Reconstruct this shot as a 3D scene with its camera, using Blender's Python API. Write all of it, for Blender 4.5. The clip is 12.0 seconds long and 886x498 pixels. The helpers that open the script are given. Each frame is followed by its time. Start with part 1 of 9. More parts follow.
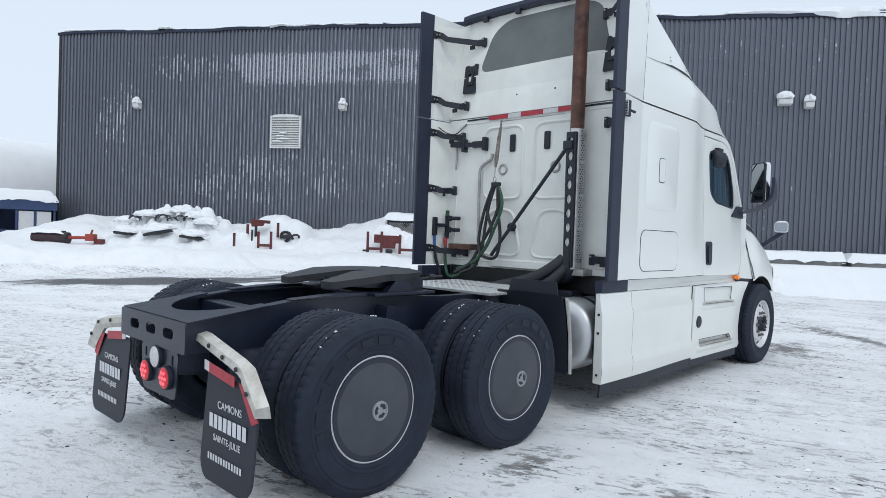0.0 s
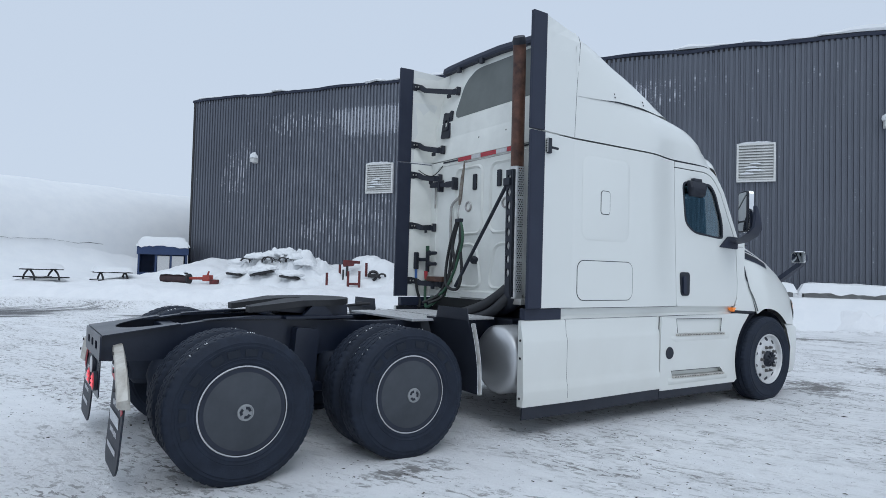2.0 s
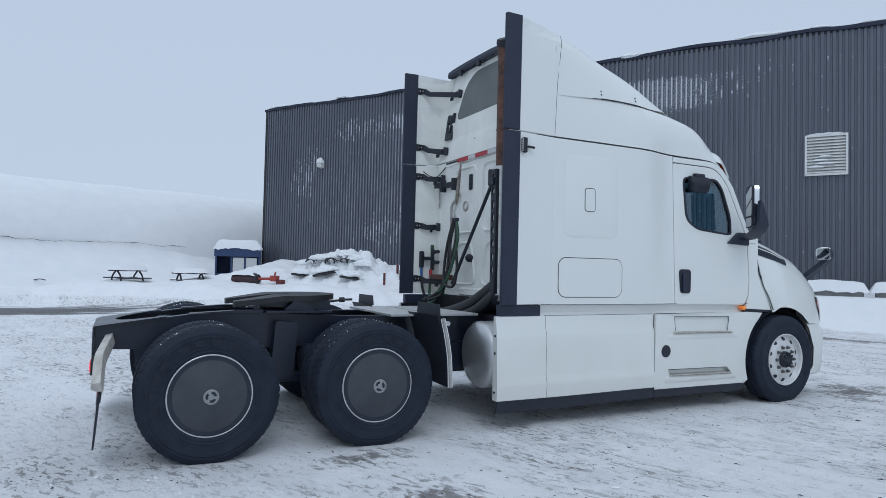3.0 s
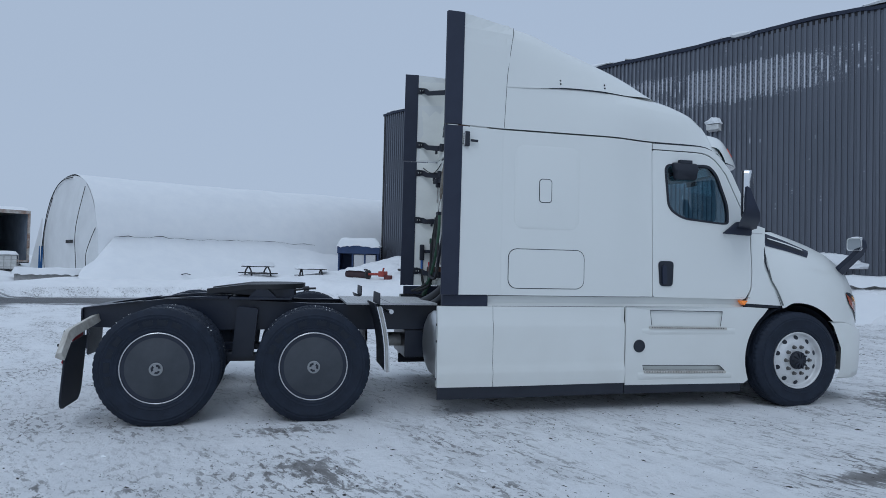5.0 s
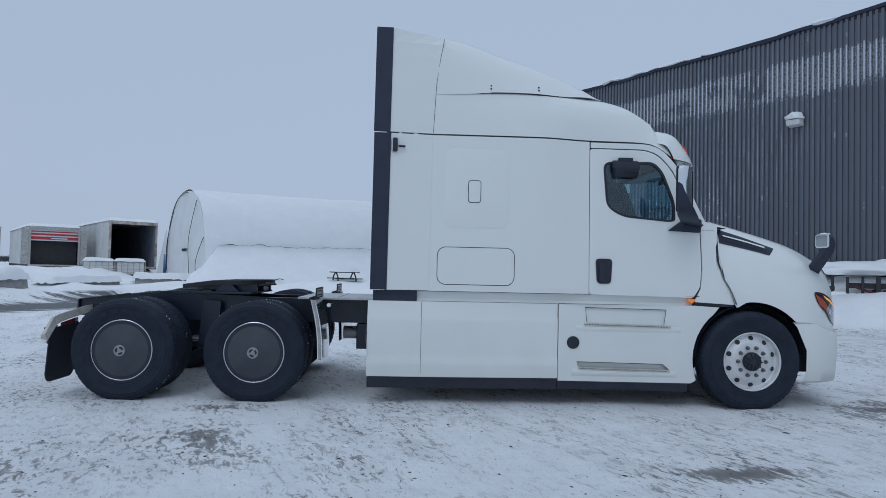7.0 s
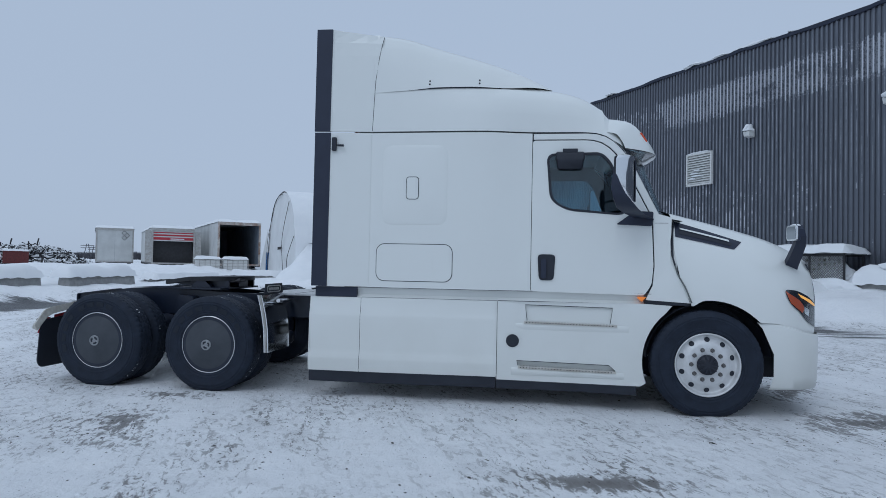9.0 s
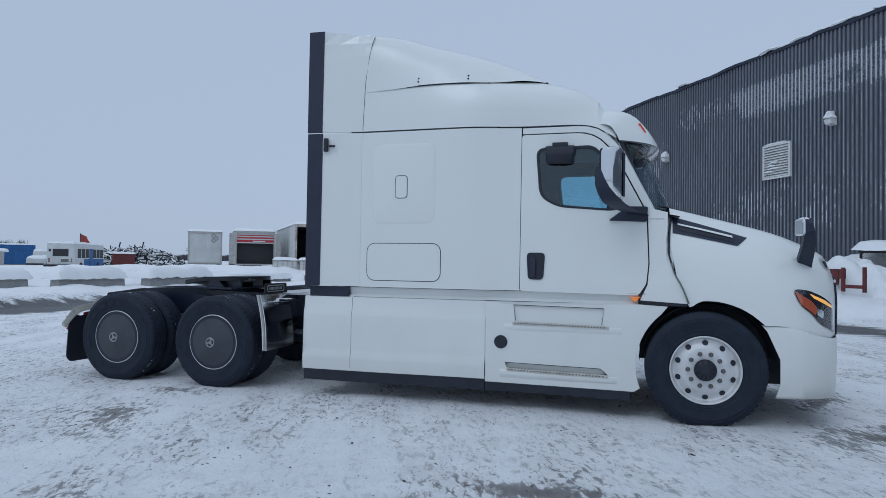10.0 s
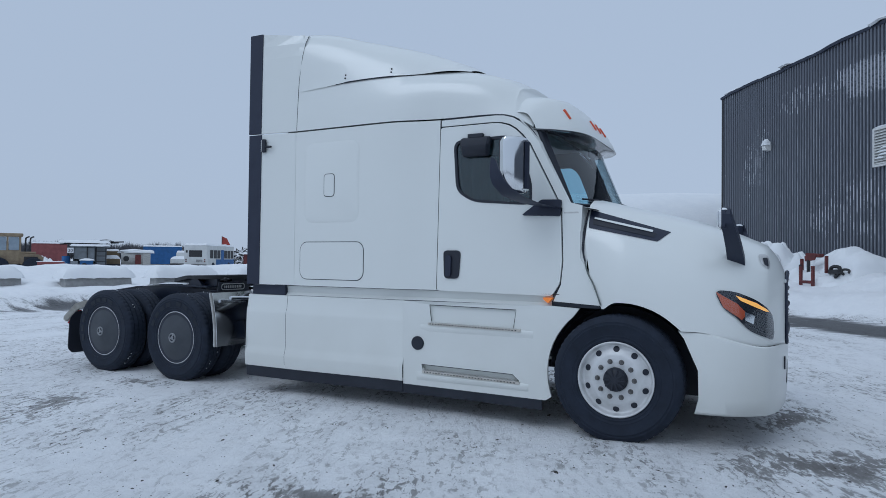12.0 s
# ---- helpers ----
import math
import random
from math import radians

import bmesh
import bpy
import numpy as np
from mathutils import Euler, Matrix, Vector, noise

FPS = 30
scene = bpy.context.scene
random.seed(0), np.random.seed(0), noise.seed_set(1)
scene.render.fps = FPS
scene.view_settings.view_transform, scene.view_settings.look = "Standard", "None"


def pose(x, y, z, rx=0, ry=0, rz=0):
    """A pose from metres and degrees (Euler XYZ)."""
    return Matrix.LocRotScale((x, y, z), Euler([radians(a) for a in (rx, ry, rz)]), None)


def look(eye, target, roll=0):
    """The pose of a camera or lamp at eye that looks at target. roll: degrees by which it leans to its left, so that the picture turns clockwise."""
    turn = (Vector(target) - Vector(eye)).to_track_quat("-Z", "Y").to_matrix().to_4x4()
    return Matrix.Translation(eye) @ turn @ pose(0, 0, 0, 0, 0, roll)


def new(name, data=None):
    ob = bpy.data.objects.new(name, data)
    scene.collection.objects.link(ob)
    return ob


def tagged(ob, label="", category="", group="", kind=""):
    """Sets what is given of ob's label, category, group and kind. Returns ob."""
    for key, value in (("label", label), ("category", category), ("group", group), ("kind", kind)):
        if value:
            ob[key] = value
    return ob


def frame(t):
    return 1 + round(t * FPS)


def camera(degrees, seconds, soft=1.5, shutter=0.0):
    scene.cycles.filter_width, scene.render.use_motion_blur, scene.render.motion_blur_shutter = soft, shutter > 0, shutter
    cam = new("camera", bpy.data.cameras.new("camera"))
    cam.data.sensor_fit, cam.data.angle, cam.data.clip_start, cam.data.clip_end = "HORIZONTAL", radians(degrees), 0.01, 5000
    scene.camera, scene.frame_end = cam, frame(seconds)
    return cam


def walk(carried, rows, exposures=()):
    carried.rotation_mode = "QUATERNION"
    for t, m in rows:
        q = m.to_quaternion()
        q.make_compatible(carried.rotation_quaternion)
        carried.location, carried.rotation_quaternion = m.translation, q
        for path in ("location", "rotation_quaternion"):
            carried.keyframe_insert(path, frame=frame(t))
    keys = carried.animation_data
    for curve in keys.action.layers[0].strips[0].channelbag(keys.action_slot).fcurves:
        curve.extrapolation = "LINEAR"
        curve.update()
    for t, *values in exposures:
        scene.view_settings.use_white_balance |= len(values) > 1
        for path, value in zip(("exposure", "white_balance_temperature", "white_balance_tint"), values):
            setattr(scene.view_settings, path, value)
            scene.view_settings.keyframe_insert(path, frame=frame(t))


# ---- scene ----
# The camera and its walk
cam = camera(69.3, 12.0, soft=0.8)
PATH = [
    (0, (-2.398, -3.971, 1.525), (-0.957, -2.585, 1.477), 2.1),
    (0.5, (-2.169, -4.397, 1.518), (-0.783, -2.956, 1.502), 1.9),
    (1, (-1.961, -4.81, 1.518), (-0.627, -3.32, 1.538), 1.9),
    (1.5, (-1.665, -5.184, 1.51), (-0.449, -3.597, 1.559), 1.6),
    (2, (-1.362, -5.564, 1.497), (-0.244, -3.907, 1.563), 1.5),
    (2.5, (-1.04, -5.95, 1.511), (-0.038, -4.221, 1.573), 1.4),
    (3, (-0.629, -6.245, 1.486), (0.266, -4.458, 1.549), 1.3),
    (5, (1.137, -7.159, 1.467), (1.587, -5.211, 1.512), 1.3),
    (5.5, (1.576, -7.366, 1.454), (1.94, -5.4, 1.502), 1.3),
    (6, (2.034, -7.567, 1.436), (2.29, -5.584, 1.486), 1.3),
    (6.5, (2.496, -7.669, 1.427), (2.66, -5.677, 1.482), 1.2),
    (7, (3.002, -7.826, 1.395), (3.075, -5.829, 1.458), 1.3),
    (9, (4.883, -7.726, 1.432), (4.587, -5.749, 1.477), 1.1),
    (9.5, (5.368, -7.603, 1.434), (4.94, -5.65, 1.473), 1.0),
    (10, (5.854, -7.414, 1.439), (5.293, -5.495, 1.48), 0.8),
    (10.5, (6.345, -7.254, 1.444), (5.676, -5.37, 1.49), 0.8),
    (11, (6.791, -7.015, 1.463), (6.029, -5.166, 1.502), 0.8),
    (11.5, (7.256, -6.795, 1.467), (6.409, -4.985, 1.514), 0.6),
    (12, (7.668, -6.474, 1.455), (6.744, -4.7, 1.489), 0.6),
]
EXPOSURES = [
    (0.0, 0.31, 6100, 8),
    (1.0, 0.17, 6000, 8),
    (1.5, 0.06, 5920, 8),
    (2.5, -0.07, 5750, 8),
    (5.0, -0.46, 5430, 8),
    (7.0, -0.46, 5430, 8),
    (9.0, -0.43, 5430, 8),
    (12.0, -0.40, 5430, 8),
]
walk(cam, [(t, look(eye, target, roll)) for t, eye, target, roll in PATH], EXPOSURES)

# Overcast winter daylight: a pale sky and a wide weak sun
world = bpy.data.worlds.new("overcast_sky")
scene.world = world
world.use_nodes = True
wn, wl = world.node_tree.nodes, world.node_tree.links
bg = wn["Background"]
sky = wn.new("ShaderNodeTexSky")
sky.sky_type, sky.sun_disc = "NISHITA", False
sky.sun_elevation, sky.sun_rotation = radians(38), radians(200)
pale = wn.new("ShaderNodeHueSaturation")
pale.inputs["Saturation"].default_value = 0.25
wl.new(sky.outputs[0], pale.inputs["Color"])
cloud = wn.new("ShaderNodeMix")
cloud.data_type = "RGBA"
cloud.inputs["Factor"].default_value = 0.9
wl.new(pale.outputs[0], cloud.inputs["A"])
tex = wn.new("ShaderNodeTexCoord")
sep = wn.new("ShaderNodeSeparateXYZ")
wl.new(tex.outputs["Generated"], sep.inputs[0])
grad = wn.new("ShaderNodeValToRGB")
grad.color_ramp.elements[0].position, grad.color_ramp.elements[0].color = 0.0, (5.6, 6.0, 6.55, 1)
grad.color_ramp.elements[1].position, grad.color_ramp.elements[1].color = 1.0, (9.2, 9.6, 10.1, 1)
haze = grad.color_ramp.elements.new(0.5)
haze.color = (5.8, 6.28, 6.95, 1)
wl.new(sep.outputs["Z"], grad.inputs[0])
wl.new(grad.outputs[0], cloud.inputs["B"])
wl.new(cloud.outputs["Result"], bg.inputs["Color"])
bg.inputs["Strength"].default_value = 0.11

sun = new("sun", bpy.data.lights.new("sun", "SUN"))
sun.data.energy, sun.data.angle, sun.data.color = 0.55, radians(25), (1.0, 0.97, 0.93)
sun.matrix_world = look((-4, -10, 12), (0, 0, 0))


# ---- materials ----
def shader(name, color, rough=0.5, metal=0.0, vary=0.0, scale=3.0, bump=0.0, bump_scale=60.0, coat=0.0, color2=None, detail=6.0):
    """A Principled material with a second tone in large soft patches and a fine relief."""
    m = bpy.data.materials.new(name)
    m.use_nodes = True
    n, l = m.node_tree.nodes, m.node_tree.links
    p = n["Principled BSDF"]
    p.inputs["Base Color"].default_value = (*color, 1)
    p.inputs["Roughness"].default_value = rough
    p.inputs["Metallic"].default_value = metal
    p.inputs["Coat Weight"].default_value = coat
    p.inputs["Coat Roughness"].default_value = 0.12
    co = n.new("ShaderNodeTexCoord")
    if vary or color2:
        t1 = n.new("ShaderNodeTexNoise")
        t1.inputs["Scale"].default_value, t1.inputs["Detail"].default_value, t1.inputs["Roughness"].default_value = scale, detail, 0.62
        l.new(co.outputs["Object"], t1.inputs["Vector"])
        r = n.new("ShaderNodeValToRGB")
        r.color_ramp.elements[0].position, r.color_ramp.elements[1].position = 0.36, 0.68
        other = color2 or tuple(c * (1 - vary) for c in color)
        r.color_ramp.elements[0].color, r.color_ramp.elements[1].color = (*color, 1), (*other, 1)
        l.new(t1.outputs["Fac"], r.inputs[0])
        l.new(r.outputs[0], p.inputs["Base Color"])
        mr = n.new("ShaderNodeMapRange")
        mr.inputs["To Min"].default_value, mr.inputs["To Max"].default_value = rough, min(1.0, rough + 0.18)
        l.new(t1.outputs["Fac"], mr.inputs["Value"])
        l.new(mr.outputs[0], p.inputs["Roughness"])
    if bump:
        t2 = n.new("ShaderNodeTexNoise")
        t2.inputs["Scale"].default_value, t2.inputs["Detail"].default_value = bump_scale, 4
        l.new(co.outputs["Object"], t2.inputs["Vector"])
        b = n.new("ShaderNodeBump")
        b.inputs["Strength"].default_value, b.inputs["Distance"].default_value = bump, 0.02
        l.new(t2.outputs["Fac"], b.inputs["Height"])
        l.new(b.outputs[0], p.inputs["Normal"])
    return m


def paint_white():
    """White truck paint with a faint film of road salt low on the body."""
    m = shader("truck_paint_white", (0.75, 0.765, 0.737), 0.3, coat=0.35, bump=0.01, bump_scale=2.0)
    n, l = m.node_tree.nodes, m.node_tree.links
    p = n["Principled BSDF"]
    co = n.new("ShaderNodeTexCoord")
    t = n.new("ShaderNodeTexNoise")
    t.inputs["Scale"].default_value, t.inputs["Detail"].default_value = 2.2, 8
    l.new(co.outputs["Object"], t.inputs["Vector"])
    s = n.new("ShaderNodeSeparateXYZ")
    l.new(co.outputs["Object"], s.inputs[0])
    low = n.new("ShaderNodeMapRange")
    low.inputs["From Min"].default_value, low.inputs["From Max"].default_value = 1.3, 0.2
    l.new(s.outputs["Z"], low.inputs["Value"])
    mul = n.new("ShaderNodeMath")
    mul.operation = "MULTIPLY"
    l.new(low.outputs[0], mul.inputs[0])
    l.new(t.outputs["Fac"], mul.inputs[1])
    mix = n.new("ShaderNodeMix")
    mix.data_type = "RGBA"
    l.new(mul.outputs[0], mix.inputs["Factor"])
    mix.inputs["A"].default_value, mix.inputs["B"].default_value = (0.75, 0.765, 0.737, 1), (0.62, 0.62, 0.575, 1)
    l.new(mix.outputs["Result"], p.inputs["Base Color"])
    return m


def glass(name, tint=(0.75, 0.85, 0.86), gloss_at_front=0.05):
    """Thin sheet glass: clear, with a mirror share that grows towards grazing."""
    m = bpy.data.materials.new(name)
    m.use_nodes = True
    n, l = m.node_tree.nodes, m.node_tree.links
    n.remove(n["Principled BSDF"])
    clear, gloss, mix, lw = n.new("ShaderNodeBsdfTransparent"), n.new("ShaderNodeBsdfGlossy"), n.new("ShaderNodeMixShader"), n.new("ShaderNodeLayerWeight")
    clear.inputs["Color"].default_value = (*tint, 1)
    gloss.inputs["Roughness"].default_value = 0.02
    lw.inputs["Blend"].default_value = 0.5
    steep, share = n.new("ShaderNodeMath"), n.new("ShaderNodeMath")
    steep.operation, share.operation = "POWER", "MULTIPLY_ADD"
    l.new(lw.outputs["Facing"], steep.inputs[0])
    steep.inputs[1].default_value = 4.0
    l.new(steep.outputs[0], share.inputs[0])
    share.inputs[1].default_value, share.inputs[2].default_value = 0.9 - gloss_at_front, gloss_at_front
    l.new(share.outputs[0], mix.inputs[0])
    l.new(clear.outputs[0], mix.inputs[1])
    l.new(gloss.outputs[0], mix.inputs[2])
    l.new(mix.outputs[0], n["Material Output"].inputs["Surface"])
    return m


def glow(name, color, strength):
    m = shader(name, color, 0.3)
    p = m.node_tree.nodes["Principled BSDF"]
    p.inputs["Emission Color"].default_value = (*color, 1)
    p.inputs["Emission Strength"].default_value = strength
    return m


WHITE = paint_white()
INNER_WHITE = shader("extender_inner_white", (0.82, 0.83, 0.78), 0.5, vary=0.12, scale=2.5)
RUBBER = shader("tyre_rubber", (0.010, 0.0145, 0.026), 0.6, color2=(0.018, 0.025, 0.042), scale=7, bump=0.15, bump_scale=90)
LETTER = shader("tyre_letter_rubber", (0.013, 0.018, 0.029), 0.42, vary=0.2, scale=9)
BLACK = shader("black_plastic", (0.010, 0.013, 0.023), 0.48, color2=(0.017, 0.021, 0.033), scale=5, bump=0.08, bump_scale=150)
CHASSIS = shader("chassis_black_paint", (0.008, 0.0125, 0.027), 0.24, color2=(0.014, 0.019, 0.034), scale=4, bump=0.06, bump_scale=40)
TRIM = shader("trim_charcoal", (0.011, 0.0165, 0.038), 0.45, color2=(0.017, 0.0235, 0.047), scale=6)
COVER = shader("wheel_cover_grey", (0.034, 0.040, 0.050), 0.42, color2=(0.05, 0.057, 0.069), scale=5, bump=0.03)
CHROME = shader("chrome", (0.75, 0.76, 0.77), 0.12, metal=1.0)
ALU = shader("polished_aluminium", (0.66, 0.66, 0.65), 0.33, metal=0.7, color2=(0.46, 0.45, 0.43), scale=12, bump=0.03)
ALU_DULL = shader("dull_aluminium", (0.5, 0.5, 0.49), 0.5, metal=0.7, color2=(0.36, 0.34, 0.31), scale=9, bump=0.1)
RIM = shader("polished_rim", (0.70, 0.70, 0.70), 0.42, metal=0.4, color2=(0.6, 0.6, 0.59), scale=9, bump=0.02)
TANK = shader("tank_satin", (0.56, 0.57, 0.58), 0.32, metal=0.9, vary=0.08, scale=2.0, bump=0.02)
BADGE = shader("badge_silver", (0.36, 0.37, 0.38), 0.45, metal=0.6, vary=0.2, scale=20)
TREAD = shader("step_tread_aluminium", (0.62, 0.60, 0.55), 0.55, metal=0.35, color2=(0.45, 0.42, 0.37), scale=14, bump=0.15)
TREADPLATE = shader("tread_plate", (0.62, 0.63, 0.64), 0.42, metal=0.6, vary=0.25, scale=14, bump=0.3, bump_scale=45)
RUST = shader("rusty_stack", (0.17, 0.085, 0.06), 0.42, metal=0.5, color2=(0.05, 0.03, 0.027), scale=6, bump=0.1)
GREY_PANEL = shader("fairing_grey", (0.15, 0.165, 0.16), 0.7, vary=0.15, scale=3)
NUT = shader("dull_steel_nut", (0.17, 0.165, 0.16), 0.45, metal=0.6, vary=0.4, scale=30)
GREASE = shader("greasy_steel", (0.013, 0.014, 0.018), 0.42, color2=(0.02, 0.021, 0.024), scale=5, bump=0.06)
RUSTY_GREY = shader("weathered_grey_steel", (0.27, 0.25, 0.22), 0.7, metal=0.3, color2=(0.14, 0.11, 0.085), scale=25, bump=0.2)
RED = shader("reflector_red", (0.42, 0.03, 0.045), 0.35, vary=0.2, scale=30)
SILVER = shader("reflector_silver", (0.6, 0.6, 0.6), 0.35, vary=0.2, scale=30)
TAIL = glow("tail_lamp_red", (0.5, 0.015, 0.025), 0.2)
TAIL_LED = glow("tail_lamp_led", (0.9, 0.1, 0.12), 0.8)
AMBER = glow("marker_amber", (0.5, 0.07, 0.025), 0.12)
AMBER_DIM = glow("side_marker_amber", (0.8, 0.22, 0.03), 0.35)
AMBER_ON = glow("lamp_amber_lit", (1.0, 0.47, 0.10), 0.65)
LENS_RED = shader("lens_orange", (0.5, 0.1, 0.04), 0.2, coat=0.6)
LAMP_DARK = shader("headlamp_inside", (0.035, 0.04, 0.05), 0.2, metal=0.5)
GLASS = glass("window_glass", (0.66, 0.82, 0.88), 0.07)
SCREEN = glass("windscreen_glass", (0.72, 0.85, 0.90), 0.10)
RING = shader("ring_chrome", (0.55, 0.55, 0.56), 0.25, metal=1.0)
CLEAR = glass("lens_glass", (0.93, 0.95, 0.96))
MIRROR = shader("mirror_glass", (0.36, 0.38, 0.41), 0.03, metal=1.0)
SEAT = shader("seat_fabric", (0.07, 0.075, 0.08), 0.9, vary=0.3, scale=20)
INSIDE = shader("cab_lining", (0.24, 0.25, 0.25), 0.85, vary=0.3, scale=4)
HOSE_BLACK = shader("hose_black", (0.014, 0.015, 0.016), 0.45, vary=0.2, scale=9)
HOSE_GREEN = shader("hose_green", (0.03, 0.09, 0.05), 0.5, vary=0.2, scale=9)
HOSE_RED = shader("gladhand_red", (0.42, 0.04, 0.05), 0.5, vary=0.2, scale=9)
HOSE_BLUE = shader("gladhand_blue", (0.04, 0.12, 0.35), 0.5, vary=0.2, scale=9)
PRINT = shader("printed_white", (0.62, 0.63, 0.65), 0.6)
SNOW = shader("fresh_snow", (0.815, 0.825, 0.83), 0.75, color2=(0.77, 0.785, 0.80), scale=1.5, bump=0.35, bump_scale=7)
CONCRETE = shader("concrete", (0.38, 0.38, 0.375), 0.9, color2=(0.28, 0.28, 0.275), scale=5, bump=0.2)
STEEL_RED = shader("red_oxide_steel", (0.15, 0.03, 0.03), 0.65, color2=(0.08, 0.025, 0.025), scale=7, bump=0.1)
MAROON = shader("dark_maroon_steel", (0.055, 0.026, 0.03), 0.6, color2=(0.03, 0.022, 0.026), scale=6, bump=0.1)
STEEL_DARK = shader("dark_steel", (0.03, 0.03, 0.034), 0.6, vary=0.3, scale=7)
BLUE_PAINT = shader("blue_container_paint", (0.03, 0.12, 0.32), 0.6, vary=0.3, scale=1.5)
RED_PAINT = shader("red_container_paint", (0.27, 0.085, 0.085), 0.65, vary=0.3, scale=1.5)
GREY_BOX = shader("trailer_white", (0.58, 0.59, 0.58), 0.55, vary=0.18, scale=1.2)
SHED_GREY = shader("faded_grey_sheet", (0.24, 0.26, 0.28), 0.75, vary=0.3, scale=1.5)
YELLOW = shader("yellow_machine", (0.17, 0.13, 0.075), 0.6, vary=0.35, scale=2)
TAN = shader("weathered_tan_paint", (0.27, 0.215, 0.135), 0.65, color2=(0.17, 0.125, 0.085), scale=2.5, bump=0.1)
LOADER_GLASS = shader("cab_glass_grey", (0.28, 0.34, 0.40), 0.12, vary=0.3, scale=1.5)
NAVY = shader("shelter_navy", (0.025, 0.05, 0.13), 0.5, vary=0.2, scale=4)
VENT_WHITE = shader("vent_white", (0.7, 0.7, 0.68), 0.6, vary=0.15, scale=6)
# distant haze is mixed into this colour, paler than real twigs
HAZY_GREY = shader("hazy_far_grey", (0.10, 0.10, 0.115), 0.95, vary=0.3, scale=0.3)
VENT_BACK = shader("vent_backing", (0.22, 0.22, 0.215), 0.8, vary=0.2, scale=6)
MESH_GALV = shader("galvanised_mesh", (0.3, 0.3, 0.3), 0.5, metal=0.6, vary=0.3, scale=10)
ORANGE = shader("orange_red_machine", (0.36, 0.06, 0.045), 0.6, vary=0.3, scale=6)
RUSTY_WHITE = shader("rusty_white_frame", (0.55, 0.53, 0.49), 0.7, color2=(0.2, 0.1, 0.06), scale=3.0, bump=0.1)
# trailer lining, its colour darkened and blued for the shade inside
SHADED_LINING = shader("lining_with_shade", (0.22, 0.26, 0.32), 0.9, vary=0.3, scale=2)
TARP = shader("tent_fabric", (0.72, 0.73, 0.73), 0.6, vary=0.1, scale=1.0, bump=0.15, bump_scale=3)


def wall_metal():
    """Charcoal ribbed cladding with frost caught on it in bands and rib highlights painted in."""
    m = shader("cladding_charcoal", (0.055, 0.052, 0.054), 0.34, metal=0.35, bump=0.05, bump_scale=25)
    n, l = m.node_tree.nodes, m.node_tree.links
    p = n["Principled BSDF"]
    co = n.new("ShaderNodeTexCoord")
    sp = n.new("ShaderNodeSeparateXYZ")
    l.new(co.outputs["Object"], sp.inputs[0])

    def noise_at(sx, sz, scale, detail, rough=0.6):
        mp = n.new("ShaderNodeMapping")
        mp.inputs["Scale"].default_value = (sx, 1.0, sz)
        l.new(co.outputs["Object"], mp.inputs[0])
        t = n.new("ShaderNodeTexNoise")
        t.inputs["Scale"].default_value, t.inputs["Detail"].default_value, t.inputs["Roughness"].default_value = scale, detail, rough
        l.new(mp.outputs[0], t.inputs["Vector"])
        return t.outputs["Fac"]

    def ramp(src, a, b):
        r = n.new("ShaderNodeMapRange")
        r.interpolation_type = "SMOOTHSTEP"
        r.inputs["From Min"].default_value, r.inputs["From Max"].default_value = a, b
        l.new(src, r.inputs["Value"])
        return r.outputs[0]

    def op(kind, a, b):
        q = n.new("ShaderNodeMath")
        q.operation = kind
        q.use_clamp = True
        for i, v in enumerate((a, b)):
            if isinstance(v, (int, float)):
                q.inputs[i].default_value = v
            else:
                l.new(v, q.inputs[i])
        return q.outputs[0]

    def blob(x, z, rx, rz, tilt):
        mp = n.new("ShaderNodeMapping")
        mp.vector_type = "TEXTURE"
        mp.inputs["Location"].default_value, mp.inputs["Rotation"].default_value, mp.inputs["Scale"].default_value = (x, 0, z), (0, radians(tilt), 0), (rx, 9, rz)
        l.new(co.outputs["Object"], mp.inputs[0])
        g = n.new("ShaderNodeTexGradient")
        g.gradient_type = "SPHERICAL"
        l.new(mp.outputs[0], g.inputs[0])
        return g.outputs["Fac"]

    # frost gathers on the ribs in dashes, a pattern of its own on each rib
    pitch = n.new("ShaderNodeMath")
    pitch.operation = "DIVIDE"
    l.new(sp.outputs["X"], pitch.inputs[0])
    pitch.inputs[1].default_value = 0.1535
    whole, share = n.new("ShaderNodeMath"), n.new("ShaderNodeMath")
    whole.operation, share.operation = "FLOOR", "FRACT"
    l.new(pitch.outputs[0], whole.inputs[0])
    l.new(pitch.outputs[0], share.inputs[0])
    on_rib = op("MULTIPLY", ramp(share.outputs[0], 0.34, 0.41), ramp(share.outputs[0], 0.66, 0.57))
    own = n.new("ShaderNodeCombineXYZ")
    l.new(whole.outputs[0], own.inputs[0])
    l.new(sp.outputs["Z"], own.inputs[2])

    def rib_noise(a, b, detail):
        mp = n.new("ShaderNodeMapping")
        mp.inputs["Scale"].default_value = (a, 1, b)
        l.new(own.outputs[0], mp.inputs[0])
        q = n.new("ShaderNodeTexNoise")
        q.inputs["Scale"].default_value, q.inputs["Detail"].default_value, q.inputs["Roughness"].default_value = 1.0, detail, 0.7
        l.new(mp.outputs[0], q.inputs["Vector"])
        return q.outputs["Fac"]

    def stretch(v):
        q = n.new("ShaderNodeMapRange")
        q.clamp = False
        q.inputs["From Min"].default_value, q.inputs["From Max"].default_value = 0.3, 0.7
        l.new(v, q.inputs["Value"])
        return q.outputs[0]

    soft = noise_at(0.5, 0.6, 1.0, 3)
